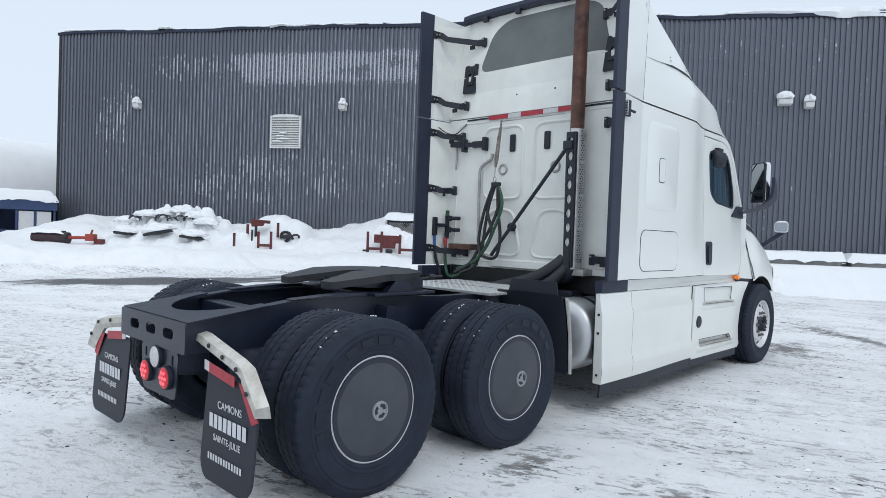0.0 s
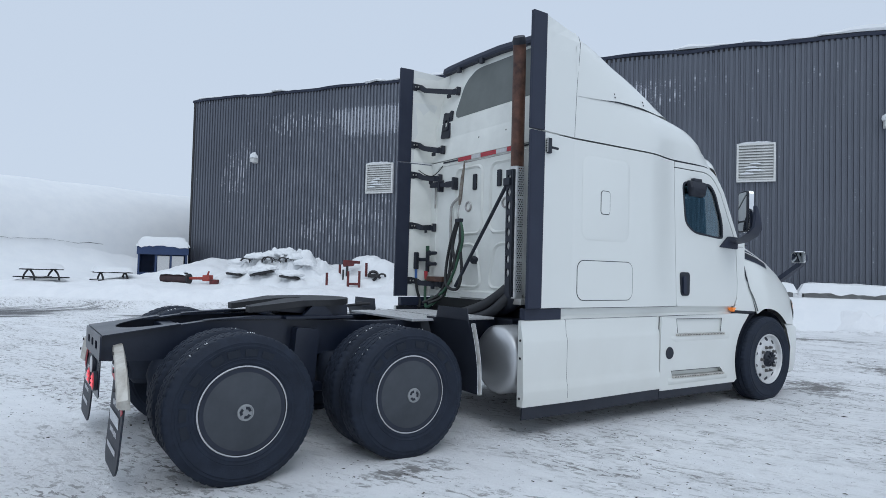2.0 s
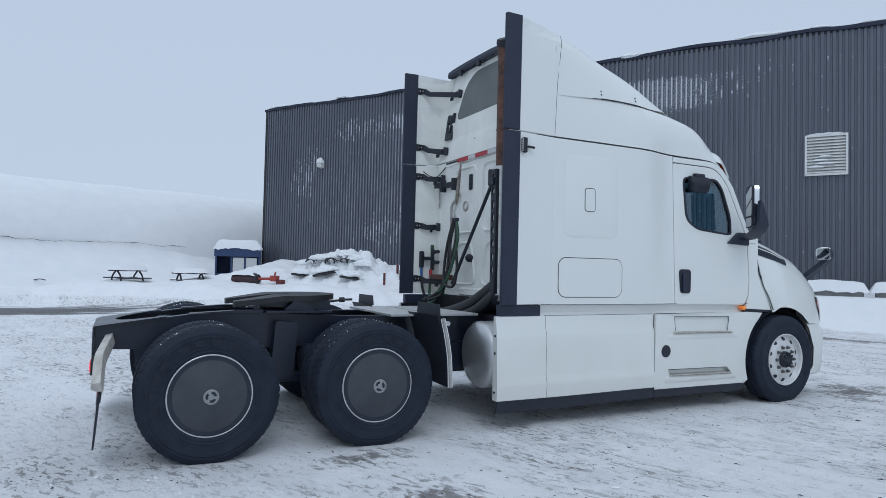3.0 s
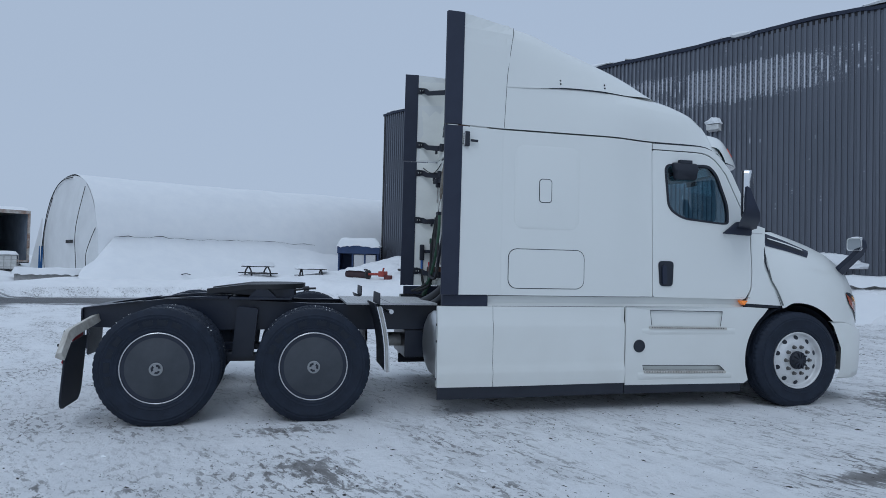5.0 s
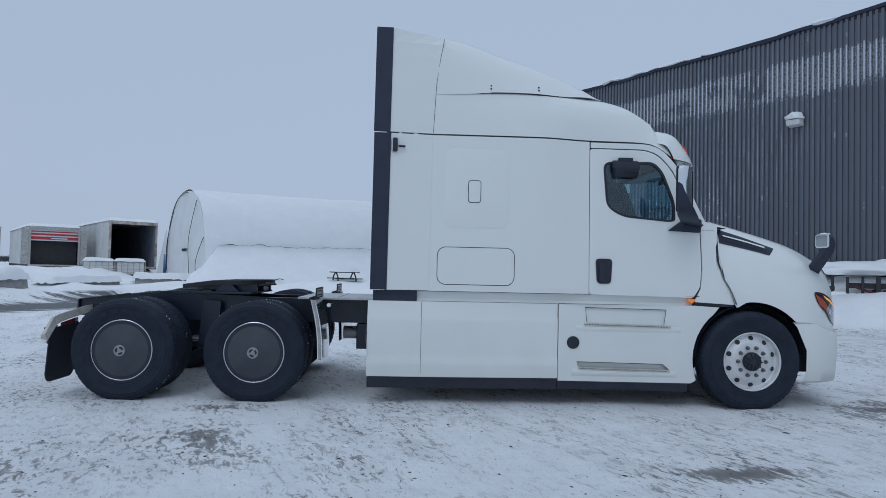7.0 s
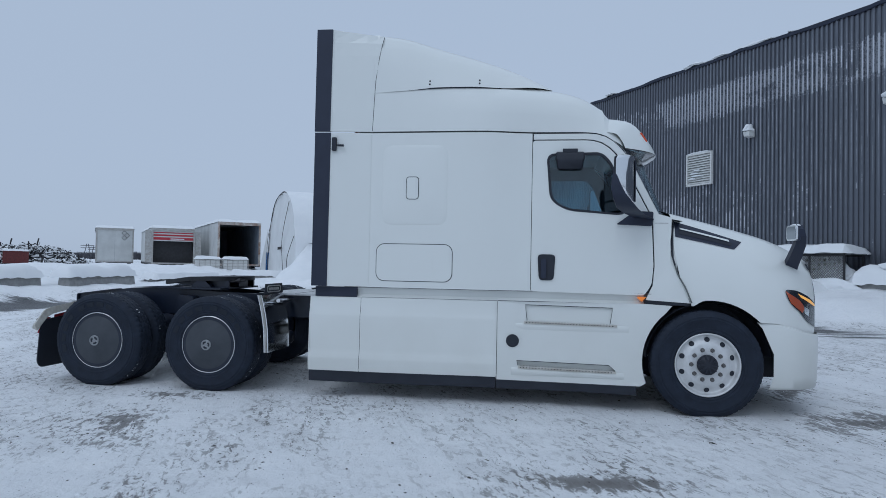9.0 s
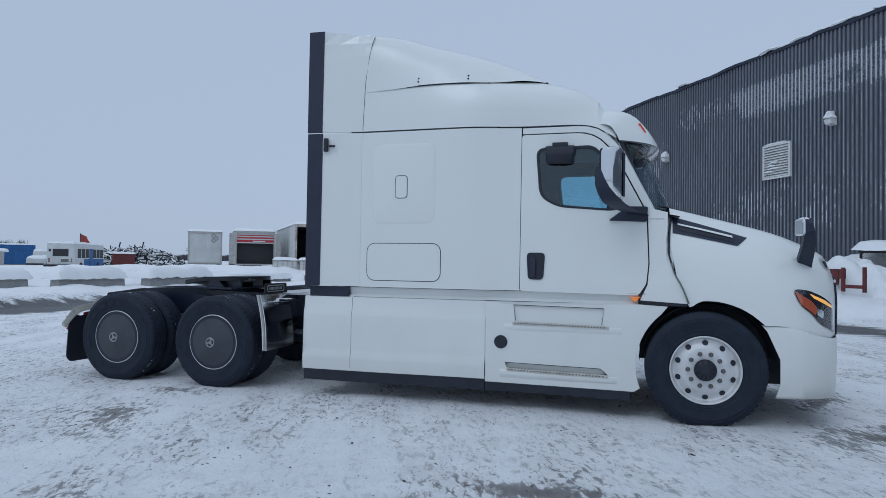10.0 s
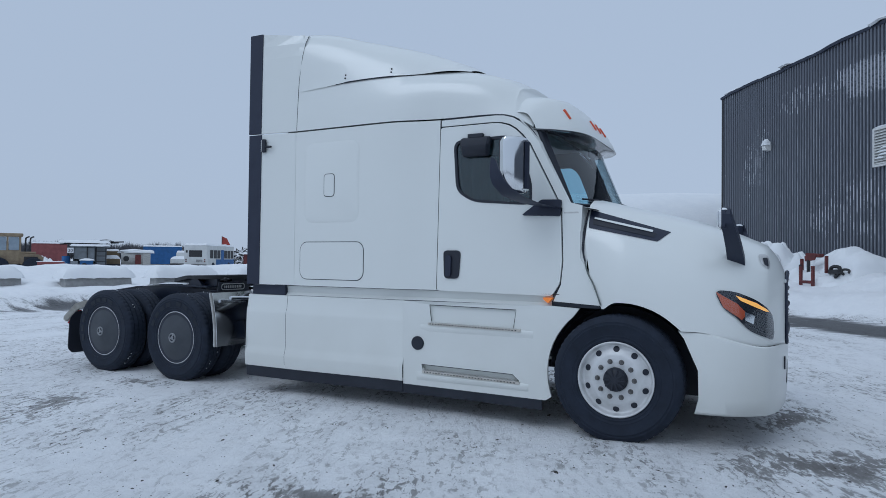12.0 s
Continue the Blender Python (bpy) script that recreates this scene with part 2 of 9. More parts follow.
    top = op("MULTIPLY", op("MULTIPLY", ramp(sp.outputs["Z"], 6.4, 7.5), ramp(sp.outputs["Z"], 8.35, 7.9)), op("MULTIPLY", ramp(sp.outputs["X"], 2.5, 5.0), op("ADD", op("MULTIPLY", ramp(sp.outputs["X"], 22.5, 20.0), 0.2), 0.36)))
    heavy = op("MULTIPLY", op("MULTIPLY", ramp(sp.outputs["Z"], 6.5, 7.2), ramp(sp.outputs["Z"], 8.3, 7.8)), op("MULTIPLY", op("MULTIPLY", ramp(sp.outputs["X"], 5.5, 9.0), ramp(sp.outputs["X"], 22.0, 18.5)), ramp(soft, 0.22, 0.48)))
    left = op("MULTIPLY", ramp(blob(2.7, 5.7, 1.9, 3.4, 28), 0.0, 0.9), 0.58)
    mid = op("MULTIPLY", ramp(blob(10.0, 3.4, 7.5, 1.7, -4), 0.0, 0.6), op("MULTIPLY", ramp(soft, 0.2, 0.6), 0.64))
    dens = op("MAXIMUM", op("MAXIMUM", top, heavy), op("MAXIMUM", left, mid))
    def total(a, b):
        q = n.new("ShaderNodeMath")
        q.operation = "ADD"
        l.new(a, q.inputs[0])
        l.new(b, q.inputs[1])
        return q.outputs[0]

    dash = total(total(op("MULTIPLY", stretch(rib_noise(7.31, 2.6, 7)), 0.46), op("MULTIPLY", stretch(rib_noise(3.17, 0.8, 3)), 0.40)), op("MULTIPLY", dens, 0.82))
    lines = op("MULTIPLY", op("MULTIPLY", ramp(dash, 0.84, 1.0), on_rib), ramp(dens, 0.02, 0.2))
    speck = stretch(noise_at(26.0, 13.0, 1.0, 3, 0.75))
    spray = op("MULTIPLY", ramp(op("ADD", speck, op("MULTIPLY", op("MAXIMUM", heavy, op("MULTIPLY", left, 0.7)), 0.5)), 0.86, 1.05), ramp(dens, 0.15, 0.4))
    # pale lines over the whole wall: stray frost plus painted rib-edge highlights
    stray_glints = op("MULTIPLY", op("MULTIPLY", ramp(stretch(rib_noise(5.77, 1.6, 5)), 0.76, 0.98), on_rib), 0.55)
    thin = op("MULTIPLY", ramp(share.outputs[0], 0.36, 0.42), ramp(share.outputs[0], 0.56, 0.50))
    veil = op("MULTIPLY", op("MULTIPLY", ramp(stretch(rib_noise(2.13, 0.9, 4)), 0.22, 0.75), thin), op("MULTIPLY", ramp(blob(10.0, 5.2, 9.5, 4.2, -12), 0.0, 0.45), 0.5))
    frost = op("MAXIMUM", op("MAXIMUM", lines, veil), op("MAXIMUM", op("MULTIPLY", spray, 0.42), stray_glints))
    tone = noise_at(1.2, 0.25, 1.0, 5)
    r = n.new("ShaderNodeValToRGB")
    r.color_ramp.elements[0].color, r.color_ramp.elements[1].color = (0.098, 0.107, 0.129, 1), (0.142, 0.154, 0.184, 1)
    l.new(tone, r.inputs[0])
    mix = n.new("ShaderNodeMix")
    mix.data_type = "RGBA"
    l.new(op("MULTIPLY", frost, 0.72), mix.inputs["Factor"])
    l.new(r.outputs[0], mix.inputs["A"])
    mix.inputs["B"].default_value = (0.72, 0.74, 0.78, 1)
    l.new(mix.outputs["Result"], p.inputs["Base Color"])
    return m


def yard_snow():
    """Packed snow with grey trodden ice, grit and a few wet bare patches."""
    m = shader("yard_snow", (0.86, 0.87, 0.87), 0.6)
    n, l = m.node_tree.nodes, m.node_tree.links
    p = n["Principled BSDF"]
    co = n.new("ShaderNodeTexCoord")

    def noise_at(sx, sy, rot, scale, detail, rough=0.6, dist=0.0):
        mp = n.new("ShaderNodeMapping")
        mp.vector_type = "TEXTURE"
        mp.inputs["Scale"].default_value, mp.inputs["Rotation"].default_value = (1 / sx, 1 / sy, 1), (0, 0, rot)
        l.new(co.outputs["Object"], mp.inputs[0])
        t = n.new("ShaderNodeTexNoise")
        t.inputs["Scale"].default_value, t.inputs["Detail"].default_value, t.inputs["Roughness"].default_value, t.inputs["Distortion"].default_value = scale, detail, rough, dist
        l.new(mp.outputs[0], t.inputs["Vector"])
        return t.outputs["Fac"]

    def ramp(src, a, b):
        r = n.new("ShaderNodeMapRange")
        r.interpolation_type = "SMOOTHSTEP"
        r.inputs["From Min"].default_value, r.inputs["From Max"].default_value = a, b
        l.new(src, r.inputs["Value"])
        return r.outputs[0]

    def op(kind, a, b):
        q = n.new("ShaderNodeMath")
        q.operation = kind
        q.use_clamp = True
        for i, v in enumerate((a, b)):
            if isinstance(v, (int, float)):
                q.inputs[i].default_value = v
            else:
                l.new(v, q.inputs[i])
        return q.outputs[0]

    def blob(x, y, rx, ry, rot):
        mp = n.new("ShaderNodeMapping")
        mp.vector_type = "TEXTURE"
        mp.inputs["Location"].default_value, mp.inputs["Rotation"].default_value, mp.inputs["Scale"].default_value = (x, y, 0), (0, 0, radians(rot)), (rx, ry, 8)
        l.new(co.outputs["Object"], mp.inputs[0])
        g = n.new("ShaderNodeTexGradient")
        g.gradient_type = "SPHERICAL"
        l.new(mp.outputs[0], g.inputs[0])
        return g.outputs["Fac"]

    def tint(base, fac, col):
        mix = n.new("ShaderNodeMix")
        mix.data_type = "RGBA"
        l.new(fac, mix.inputs["Factor"])
        l.new(base, mix.inputs["A"])
        mix.inputs["B"].default_value = (*col, 1)
        return mix.outputs["Result"]

    low = n.new("ShaderNodeSeparateXYZ")
    l.new(co.outputs["Object"], low.inputs[0])
    flat = ramp(low.outputs["Z"], 0.36, 0.26)
    broad = noise_at(0.5, 1, -1.2, 0.28, 4)
    tracks = noise_at(0.45, 2.0, -1.25, 1.0, 6, 0.65, 0.6)
    lump = noise_at(1, 1, 0, 2.6, 8, 0.7)
    fine = noise_at(1, 1, 0, 11.0, 8, 0.75)
    grit = noise_at(1, 1, 0, 42.0, 3, 0.6)
    base = n.new("ShaderNodeValToRGB")
    base.color_ramp.elements[0].position, base.color_ramp.elements[1].position = 0.35, 0.7
    base.color_ramp.elements[0].color, base.color_ramp.elements[1].color = (0.90, 0.905, 0.91, 1), (0.835, 0.845, 0.86, 1)
    l.new(lump, base.inputs[0])
    flecks = noise_at(0.6, 1.4, -1.2, 12.0, 5, 0.71, 0.5)
    dirty = op("MULTIPLY", ramp(op("ADD", op("MULTIPLY", broad, 0.5), op("MULTIPLY", tracks, 0.5)), 0.42, 0.60), flat)
    group_ = ramp(noise_at(0.5, 1.4, -1.2, 1.1, 5, 0.6, 0.4), 0.44, 0.62)
    c = tint(base.outputs[0], op("MULTIPLY", dirty, 0.24), (0.62, 0.62, 0.63))
    c = tint(c, op("MULTIPLY", op("MULTIPLY", group_, ramp(lump, 0.42, 0.6)), op("MULTIPLY", flat, 0.32)), (0.5, 0.495, 0.49))
    c = tint(c, op("MULTIPLY", op("MULTIPLY", op("ADD", op("MULTIPLY", dirty, 0.45), op("MULTIPLY", group_, 0.55)), ramp(flecks, 0.525, 0.585)), op("MULTIPLY", flat, 0.95)), (0.17, 0.163, 0.158))
    c = tint(c, op("MULTIPLY", op("MULTIPLY", op("MULTIPLY", op("ADD", dirty, 0.1), op("ADD", group_, 0.15)), ramp(fine, 0.56, 0.63)), op("MULTIPLY", flat, 0.75)), (0.17, 0.16, 0.15))
    c = tint(c, op("MULTIPLY", op("MULTIPLY", ramp(grit, 0.665, 0.715), ramp(lump, 0.40, 0.56)), op("MULTIPLY", flat, 0.85)), (0.09, 0.085, 0.08))
    spots = None
    for b in ((5.3, -3.35, 1.1, 0.38, 4), (7.75, 0.3, 1.35, 0.45, 57), (8.0, -1.1, 1.5, 0.9, 30), (10.2, -1.4, 2.4, 0.5, 60), (13.0, 2.0, 3.5, 0.6, 120)):
        v = blob(*b)
        spots = v if spots is None else op("MAXIMUM", spots, v)
    for b in ((1.4, -2.7, 1.7, 0.8, -62), (1.1, -1.5, 0.9, 0.5, 0), (-1.6, -2.6, 1.0, 0.5, 30), (2.6, -4.4, 1.6, 0.5, -60), (0.2, -3.4, 1.5, 0.5, -50)):
        spots = op("MAXIMUM", spots, op("MULTIPLY", blob(*b), 0.78))
    patchy = op("ADD", op("MULTIPLY", lump, 0.45), op("MULTIPLY", flecks, 0.55))
    wide = n.new("ShaderNodeMapRange")
    wide.clamp = False
    wide.inputs["From Min"].default_value, wide.inputs["From Max"].default_value = 0.3, 0.7
    l.new(patchy, wide.inputs["Value"])
    wet = op("MULTIPLY", ramp(op("ADD", op("MULTIPLY", spots, 0.5), op("MULTIPLY", wide.outputs[0], 0.8)), 0.64, 0.80), ramp(spots, 0.02, 0.2))
    c = tint(c, op("MULTIPLY", wet, op("ADD", op("MULTIPLY", spots, 0.5), 0.42)), (0.105, 0.094, 0.086))
    lane = op("MAXIMUM", op("MAXIMUM", blob(4.2, 11.9, 6.5, 1.5, -29), blob(-5.0, 15.7, 10.0, 3.6, 2)), op("MAXIMUM", blob(9.2, 8.3, 7.0, 1.9, -54), op("MAXIMUM", blob(-9.6, 7.0, 8.0, 2.3, 84), blob(-8.2, 12.2, 6.0, 2.8, 75))))
    road = ramp(op("ADD", op("MULTIPLY", lane, 0.8), op("MULTIPLY", noise_at(0.22, 1.5, 0.0, 1.6, 8, 0.68, 0.8), 0.85)), 0.74, 0.90)
    c = tint(c, op("MULTIPLY", op("MULTIPLY", road, flat), 0.9), (0.055, 0.056, 0.06))
    l.new(c, p.inputs["Base Color"])
    rough = n.new("ShaderNodeMapRange")
    rough.inputs["To Min"].default_value, rough.inputs["To Max"].default_value = 0.62, 0.5
    l.new(op("MAXIMUM", wet, op("MULTIPLY", road, flat)), rough.inputs["Value"])
    l.new(rough.outputs[0], p.inputs["Roughness"])
    gloss = n.new("ShaderNodeMapRange")
    gloss.inputs["To Min"].default_value, gloss.inputs["To Max"].default_value = 0.5, 0.12
    l.new(op("MULTIPLY", road, flat), gloss.inputs["Value"])
    l.new(gloss.outputs[0], p.inputs["Specular IOR Level"])
    h = n.new("ShaderNodeMath")
    h.operation = "ADD"
    l.new(lump, h.inputs[0])
    l.new(op("MULTIPLY", fine, 0.8), h.inputs[1])
    h2 = n.new("ShaderNodeMath")
    h2.operation = "ADD"
    l.new(h.outputs[0], h2.inputs[0])
    l.new(op("MULTIPLY", tracks, 0.6), h2.inputs[1])
    bp = n.new("ShaderNodeBump")
    bp.inputs["Strength"].default_value, bp.inputs["Distance"].default_value = 0.85, 0.05
    l.new(h2.outputs[0], bp.inputs["Height"])
    l.new(bp.outputs[0], p.inputs["Normal"])
    return m


for m_ in (RUBBER, LETTER):
    m_.node_tree.nodes["Principled BSDF"].inputs["Specular IOR Level"].default_value = 0.3
CLADDING = wall_metal()
YARD = yard_snow()


# ---- building helpers ----
def part(name, bm, material, parent=None, label="", m=None, smooth=False):
    """Links a bmesh (or a ready mesh) as one mesh object under a thing or a part."""
    if isinstance(bm, bmesh.types.BMesh):
        bmesh.ops.recalc_face_normals(bm, faces=bm.faces[:])
        me = bpy.data.meshes.new(name)
        bm.to_mesh(me)
        bm.free()
        me.materials.append(material)
        if smooth:
            me.shade_smooth()
            me.set_sharp_from_angle(angle=radians(38))
    else:
        me = bm
    ob = new(name, me)
    if m is not None:
        ob.matrix_world = m
    if parent is not None:
        ob.parent = parent
        ob.matrix_parent_inverse = Matrix()
    if label:
        ob["label"] = label
    return ob


def thing(name, label, category, group="", kind="", m=None):
    ob = new(name)
    ob.empty_display_size = 0.2
    if m is not None:
        ob.matrix_basis = m
    return tagged(ob, label, category, group, kind)


def box(bm, a, b, bevel=0.0, m=None):
    """An upright box between the corners a and b."""
    vs = [bm.verts.new((x, y, z)) for x in (a[0], b[0]) for y in (a[1], b[1]) for z in (a[2], b[2])]
    if m is not None:
        for v in vs:
            v.co = m @ v.co
    fs = [bm.faces.new([vs[i] for i in q]) for q in ((0, 1, 3, 2), (4, 6, 7, 5), (0, 4, 5, 1), (2, 3, 7, 6), (0, 2, 6, 4), (1, 5, 7, 3))]
    if bevel:
        es = list({e for f in fs for e in f.edges})
        bmesh.ops.bevel(bm, geom=es, offset=bevel, segments=2, affect="EDGES", profile=0.6)
    return bm


def boxed(a, b, bevel=0.0, m=None):
    return box(bmesh.new(), a, b, bevel, m)


def tube(bm, pts, r, n=10, close=True):
    """A round bar along a line of points; r is one radius or one for each point."""
    pts = [Vector(p) for p in pts]
    rings, up = [], Vector((0.02, 0.03, 1))
    for i, p in enumerate(pts):
        d = (pts[min(i + 1, len(pts) - 1)] - pts[max(i - 1, 0)]).normalized()
        if abs(d.dot(up.normalized())) > 0.95:
            up = Vector((1, 0.1, 0.05))
        s = d.cross(up).normalized()
        u = s.cross(d).normalized()
        up = u
        rad = r[i] if isinstance(r, (list, tuple)) else r
        rings.append([bm.verts.new(p + rad * (math.cos(2 * math.pi * k / n) * s + math.sin(2 * math.pi * k / n) * u)) for k in range(n)])
    for a, b in zip(rings, rings[1:]):
        for k in range(n):
            bm.faces.new((a[k], a[(k + 1) % n], b[(k + 1) % n], b[k]))
    if close:
        bm.faces.new(rings[0])
        bm.faces.new(rings[-1])
    return bm


def bend(pts, steps=6):
    """A smooth curve through points."""
    pts = [Vector(p) for p in pts]
    q = [pts[0]] + pts + [pts[-1]]
    out = []
    for i in range(1, len(q) - 2):
        for k in range(steps):
            t = k / steps
            a, b, c, d = q[i - 1], q[i], q[i + 1], q[i + 2]
            out.append(0.5 * ((2 * b) + (c - a) * t + (2 * a - 5 * b + 4 * c - d) * t * t + (3 * b - a - 3 * c + d) * t ** 3))
    return out + [pts[-1]]


def spin(bm, prof, n=48, axis="y", at=(0, 0, 0)):
    """A turned body: prof holds (radius, place along the axis)."""
    rings = []
    for r, h in prof:
        ring = []
        for k in range(n):
            a = 2 * math.pi * k / n
            c, s = r * math.cos(a), r * math.sin(a)
            co = {"y": (c, h, s), "x": (h, c, s), "z": (c, s, h)}[axis]
            ring.append(bm.verts.new((co[0] + at[0], co[1] + at[1], co[2] + at[2])))
        rings.append(ring)
    for a, b in zip(rings, rings[1:]):
        for k in range(n):
            bm.faces.new((a[k], a[(k + 1) % n], b[(k + 1) % n], b[k]))
    if prof[0][0] > 0:
        bm.faces.new(rings[0])
    if prof[-1][0] > 0:
        bm.faces.new(rings[-1])
    return bm


def loft(bm, rows, close_ends=False):
    """A skin over rows of points, all rows of the same length."""
    vs = [[bm.verts.new(p) for p in row] for row in rows]
    for a, b in zip(vs, vs[1:]):
        for k in range(len(a) - 1):
            bm.faces.new((a[k], a[k + 1], b[k + 1], b[k]))
    if close_ends:
        bm.faces.new(vs[0])
        bm.faces.new(vs[-1])
    return bm


def plate(bm, outer, holes, place, d0, d1):
    """A flat plate with holes: loops of (u, v), laid out by place(u, v, depth)."""
    front, back, es = [], [], []
    for loop in [outer, *holes]:
        f = [bm.verts.new(place(u, v, d0)) for u, v in loop]
        b = [bm.verts.new(place(u, v, d1)) for u, v in loop]
        front.append(f)
        back.append(b)
        for i in range(len(f)):
            es.append(bm.edges.new((f[i], f[(i + 1) % len(f)])))
    made = bmesh.ops.triangle_fill(bm, edges=es, use_beauty=True, use_dissolve=False)
    twin = {}
    for f, b in zip(front, back):
        twin.update(zip(f, b))
    for fc in [g for g in made["geom"] if isinstance(g, bmesh.types.BMFace)]:
        bm.faces.new([twin[v] for v in reversed(fc.verts)])
    for f, b in zip(front, back):
        for i in range(len(f)):
            j = (i + 1) % len(f)
            bm.faces.new((f[i], f[j], b[j], b[i]))
    return bm


def rrect(u0, v0, u1, v1, r, n=5):
    out = []
    for cx, cy, a0 in ((u1 - r, v1 - r, 0), (u0 + r, v1 - r, 90), (u0 + r, v0 + r, 180), (u1 - r, v0 + r, 270)):
        for k in range(n + 1):
            a = radians(a0 + 90 * k / n)
            out.append((cx + r * math.cos(a), cy + r * math.sin(a)))
    return out


def rounded(pts, r, n=4):
    """A polygon with its corners rounded."""
    out, c = [], len(pts)
    for i in range(c):
        p, a, b = Vector(pts[i]), Vector(pts[i - 1]), Vector(pts[(i + 1) % c])
        da, db = (a - p), (b - p)
        q = min(r, da.length * 0.45, db.length * 0.45)
        s, e = p + da.normalized() * q, p + db.normalized() * q
        for k in range(n + 1):
            t = k / n
            w = (1 - t) ** 2 * s + 2 * t * (1 - t) * p + t * t * e
            out.append((w.x, w.y))
    return out


def side(sgn):
    """Places (x, z, depth) on the truck's side; depth is the distance from its middle."""
    return lambda u, v, d: (u, sgn * d, v)


def fbm(x, y, z=0.0, octaves=4):
    return noise.fractal(Vector((x, y, z)), 1.0, 2.0, octaves)


def smooth01(a, b, x):
    t = min(1.0, max(0.0, (x - a) / (b - a)))
    return t * t * (3 - 2 * t)


def letters(name, text, size, material, parent, m, label=""):
    """Raised lettering from the built-in font, as a mesh."""
    cu = bpy.data.curves.new(name, "FONT")
    cu.body, cu.size, cu.align_x, cu.extrude = text, size, "CENTER", 0.0008
    tmp = bpy.data.objects.new(name, cu)
    scene.collection.objects.link(tmp)
    me = bpy.data.meshes.new_from_object(tmp.evaluated_get(bpy.context.evaluated_depsgraph_get()))
    bpy.data.objects.remove(tmp)
    bpy.data.curves.remove(cu)
    me.materials.clear()
    me.materials.append(material)
    return part(name, me, material, parent, label, m)


# ---- ground and snow banks ----
TOE = [(-40, -40), (-18, -12), (-11.2, -2), (-10.3, 4), (-9.9, 10), (-9.4, 14), (-7.3, 17.6), (-3, 18.6), (-0.8, 17.6), (1.5, 15.6), (3.6, 14.3), (6.2, 12.9), (8.2, 11.2), (9.6, 9.6), (12.2, 6.8), (15.0, 3.2), (17.5, -0.8), (21, -7), (30, -22), (40, -40)]


def toe_distance(x, y):
    """How far behind the foot of the snow bank a place lies; less than 0 in the yard."""
    best, sign = 1e9, 1
    for (ax, ay), (bx, by) in zip(TOE, TOE[1:]):
        dx, dy = bx - ax, by - ay
        t = max(0, min(1, ((x - ax) * dx + (y - ay) * dy) / (dx * dx + dy * dy)))
        px, py = x - ax - t * dx, y - ay - t * dy
        d = math.hypot(px, py)
        if d < best:
            best, sign = d, 1 if dx * py - dy * px > 0 else -1
    return best * sign


MOUNDS = ((4.4, 21.6, 1.5, 0.22), (12.4, 13.0, 1.5, 0.15))


def by_wall(x, y):
    """A place by the warehouse: along its wall from the corner, and out from it (less than 0 in the yard)."""
    return (x - 5.5) * 0.5292 - (y - 25.38) * 0.8485, (x - 5.5) * 0.8485 + (y - 25.38) * 0.5292


def ground_height(x, y):
    d = toe_distance(x, y)
    z = 0.014 * fbm(x * 0.8, y * 0.8) + 0.009 * fbm(x * 3, y * 3, 3.0, 3) + 0.005 * fbm(x * 9, y * 9, 6.0, 2)
    if y < 4:
        across = x * 0.95 + y * 0.3
        rut = math.sin(across * 7.5 + 1.2 * fbm(x * 0.5, y * 0.5, 8.0))
        z += 0.007 * rut * max(0.0, 0.4 + fbm(x * 0.4, y * 0.4, 12.0))
    if -1.0 < x < 2.3 and 0.3 < y < 3:
        z += 0.06 * smooth01(0.4, 0.75, y) * smooth01(3.0, 1.8, y) * smooth01(-1.0, -0.6, x) * smooth01(2.3, 1.9, x)
    z += 0.2 * smooth01(-11.5, -5.5, by_wall(x, y)[1]) * smooth01(-9, -2, x) * smooth01(60, 30, math.hypot(x, y))
    if d > -1.0:
        far = smooth01(30, 75, math.hypot(x, y))
        lift = smooth01(-0.2, 1.6, d + 0.5 * fbm(x * 0.7, y * 0.7, 9.0)) * 0.55 * (1 - 0.6 * far) * (1 - 0.2 * smooth01(-7.5, -10, x)) * (1 + 0.5 * smooth01(11, 15, x))
        lift += smooth01(2.0, 6.5, d) * 0.14 * (1 - far)
        w = x + 13.4 - 0.45 * (min(13.0, max(2.0, y)) - 8)
        lift += 0.42 * smooth01(-0.7, -2.6, w) * smooth01(-14, -7, w) * smooth01(-6, 0, y)
        along, out = by_wall(x, y)
        lift += 0.74 * smooth01(-4.2, -0.7, out) * smooth01(-0.5, 2.2, along) * smooth01(15.8, 14.4, along)
        lift *= 1 + 0.18 * fbm(x * 0.5, y * 0.5, 5.0)
        z += lift + smooth01(0, 2, d) * (0.10 * fbm(x * 0.35, y * 0.35, 2.0) + 0.05 * fbm(x * 1.3, y * 1.3, 7.0))
        for mx, my, r, h in MOUNDS:
            q = math.hypot(x - mx, y - my) / r
            if q < 1:
                z += h * (1 - q * q) ** 1.5 * (1 + 0.35 * fbm(x * 1.1, y * 1.1, 4.0))
    return z


def axis_steps(lo, hi, step, reach):
    inner = list(np.arange(lo, hi + step / 2, step))
    out, v, s = [], hi, step
    while v < reach:
        s *= 1.22
        v += s
        out.append(v)
    low, v, s = [], lo, step
    while v > -reach:
        s *= 1.22
        v -= s
        low.append(v)
    return low[::-1] + inner + out


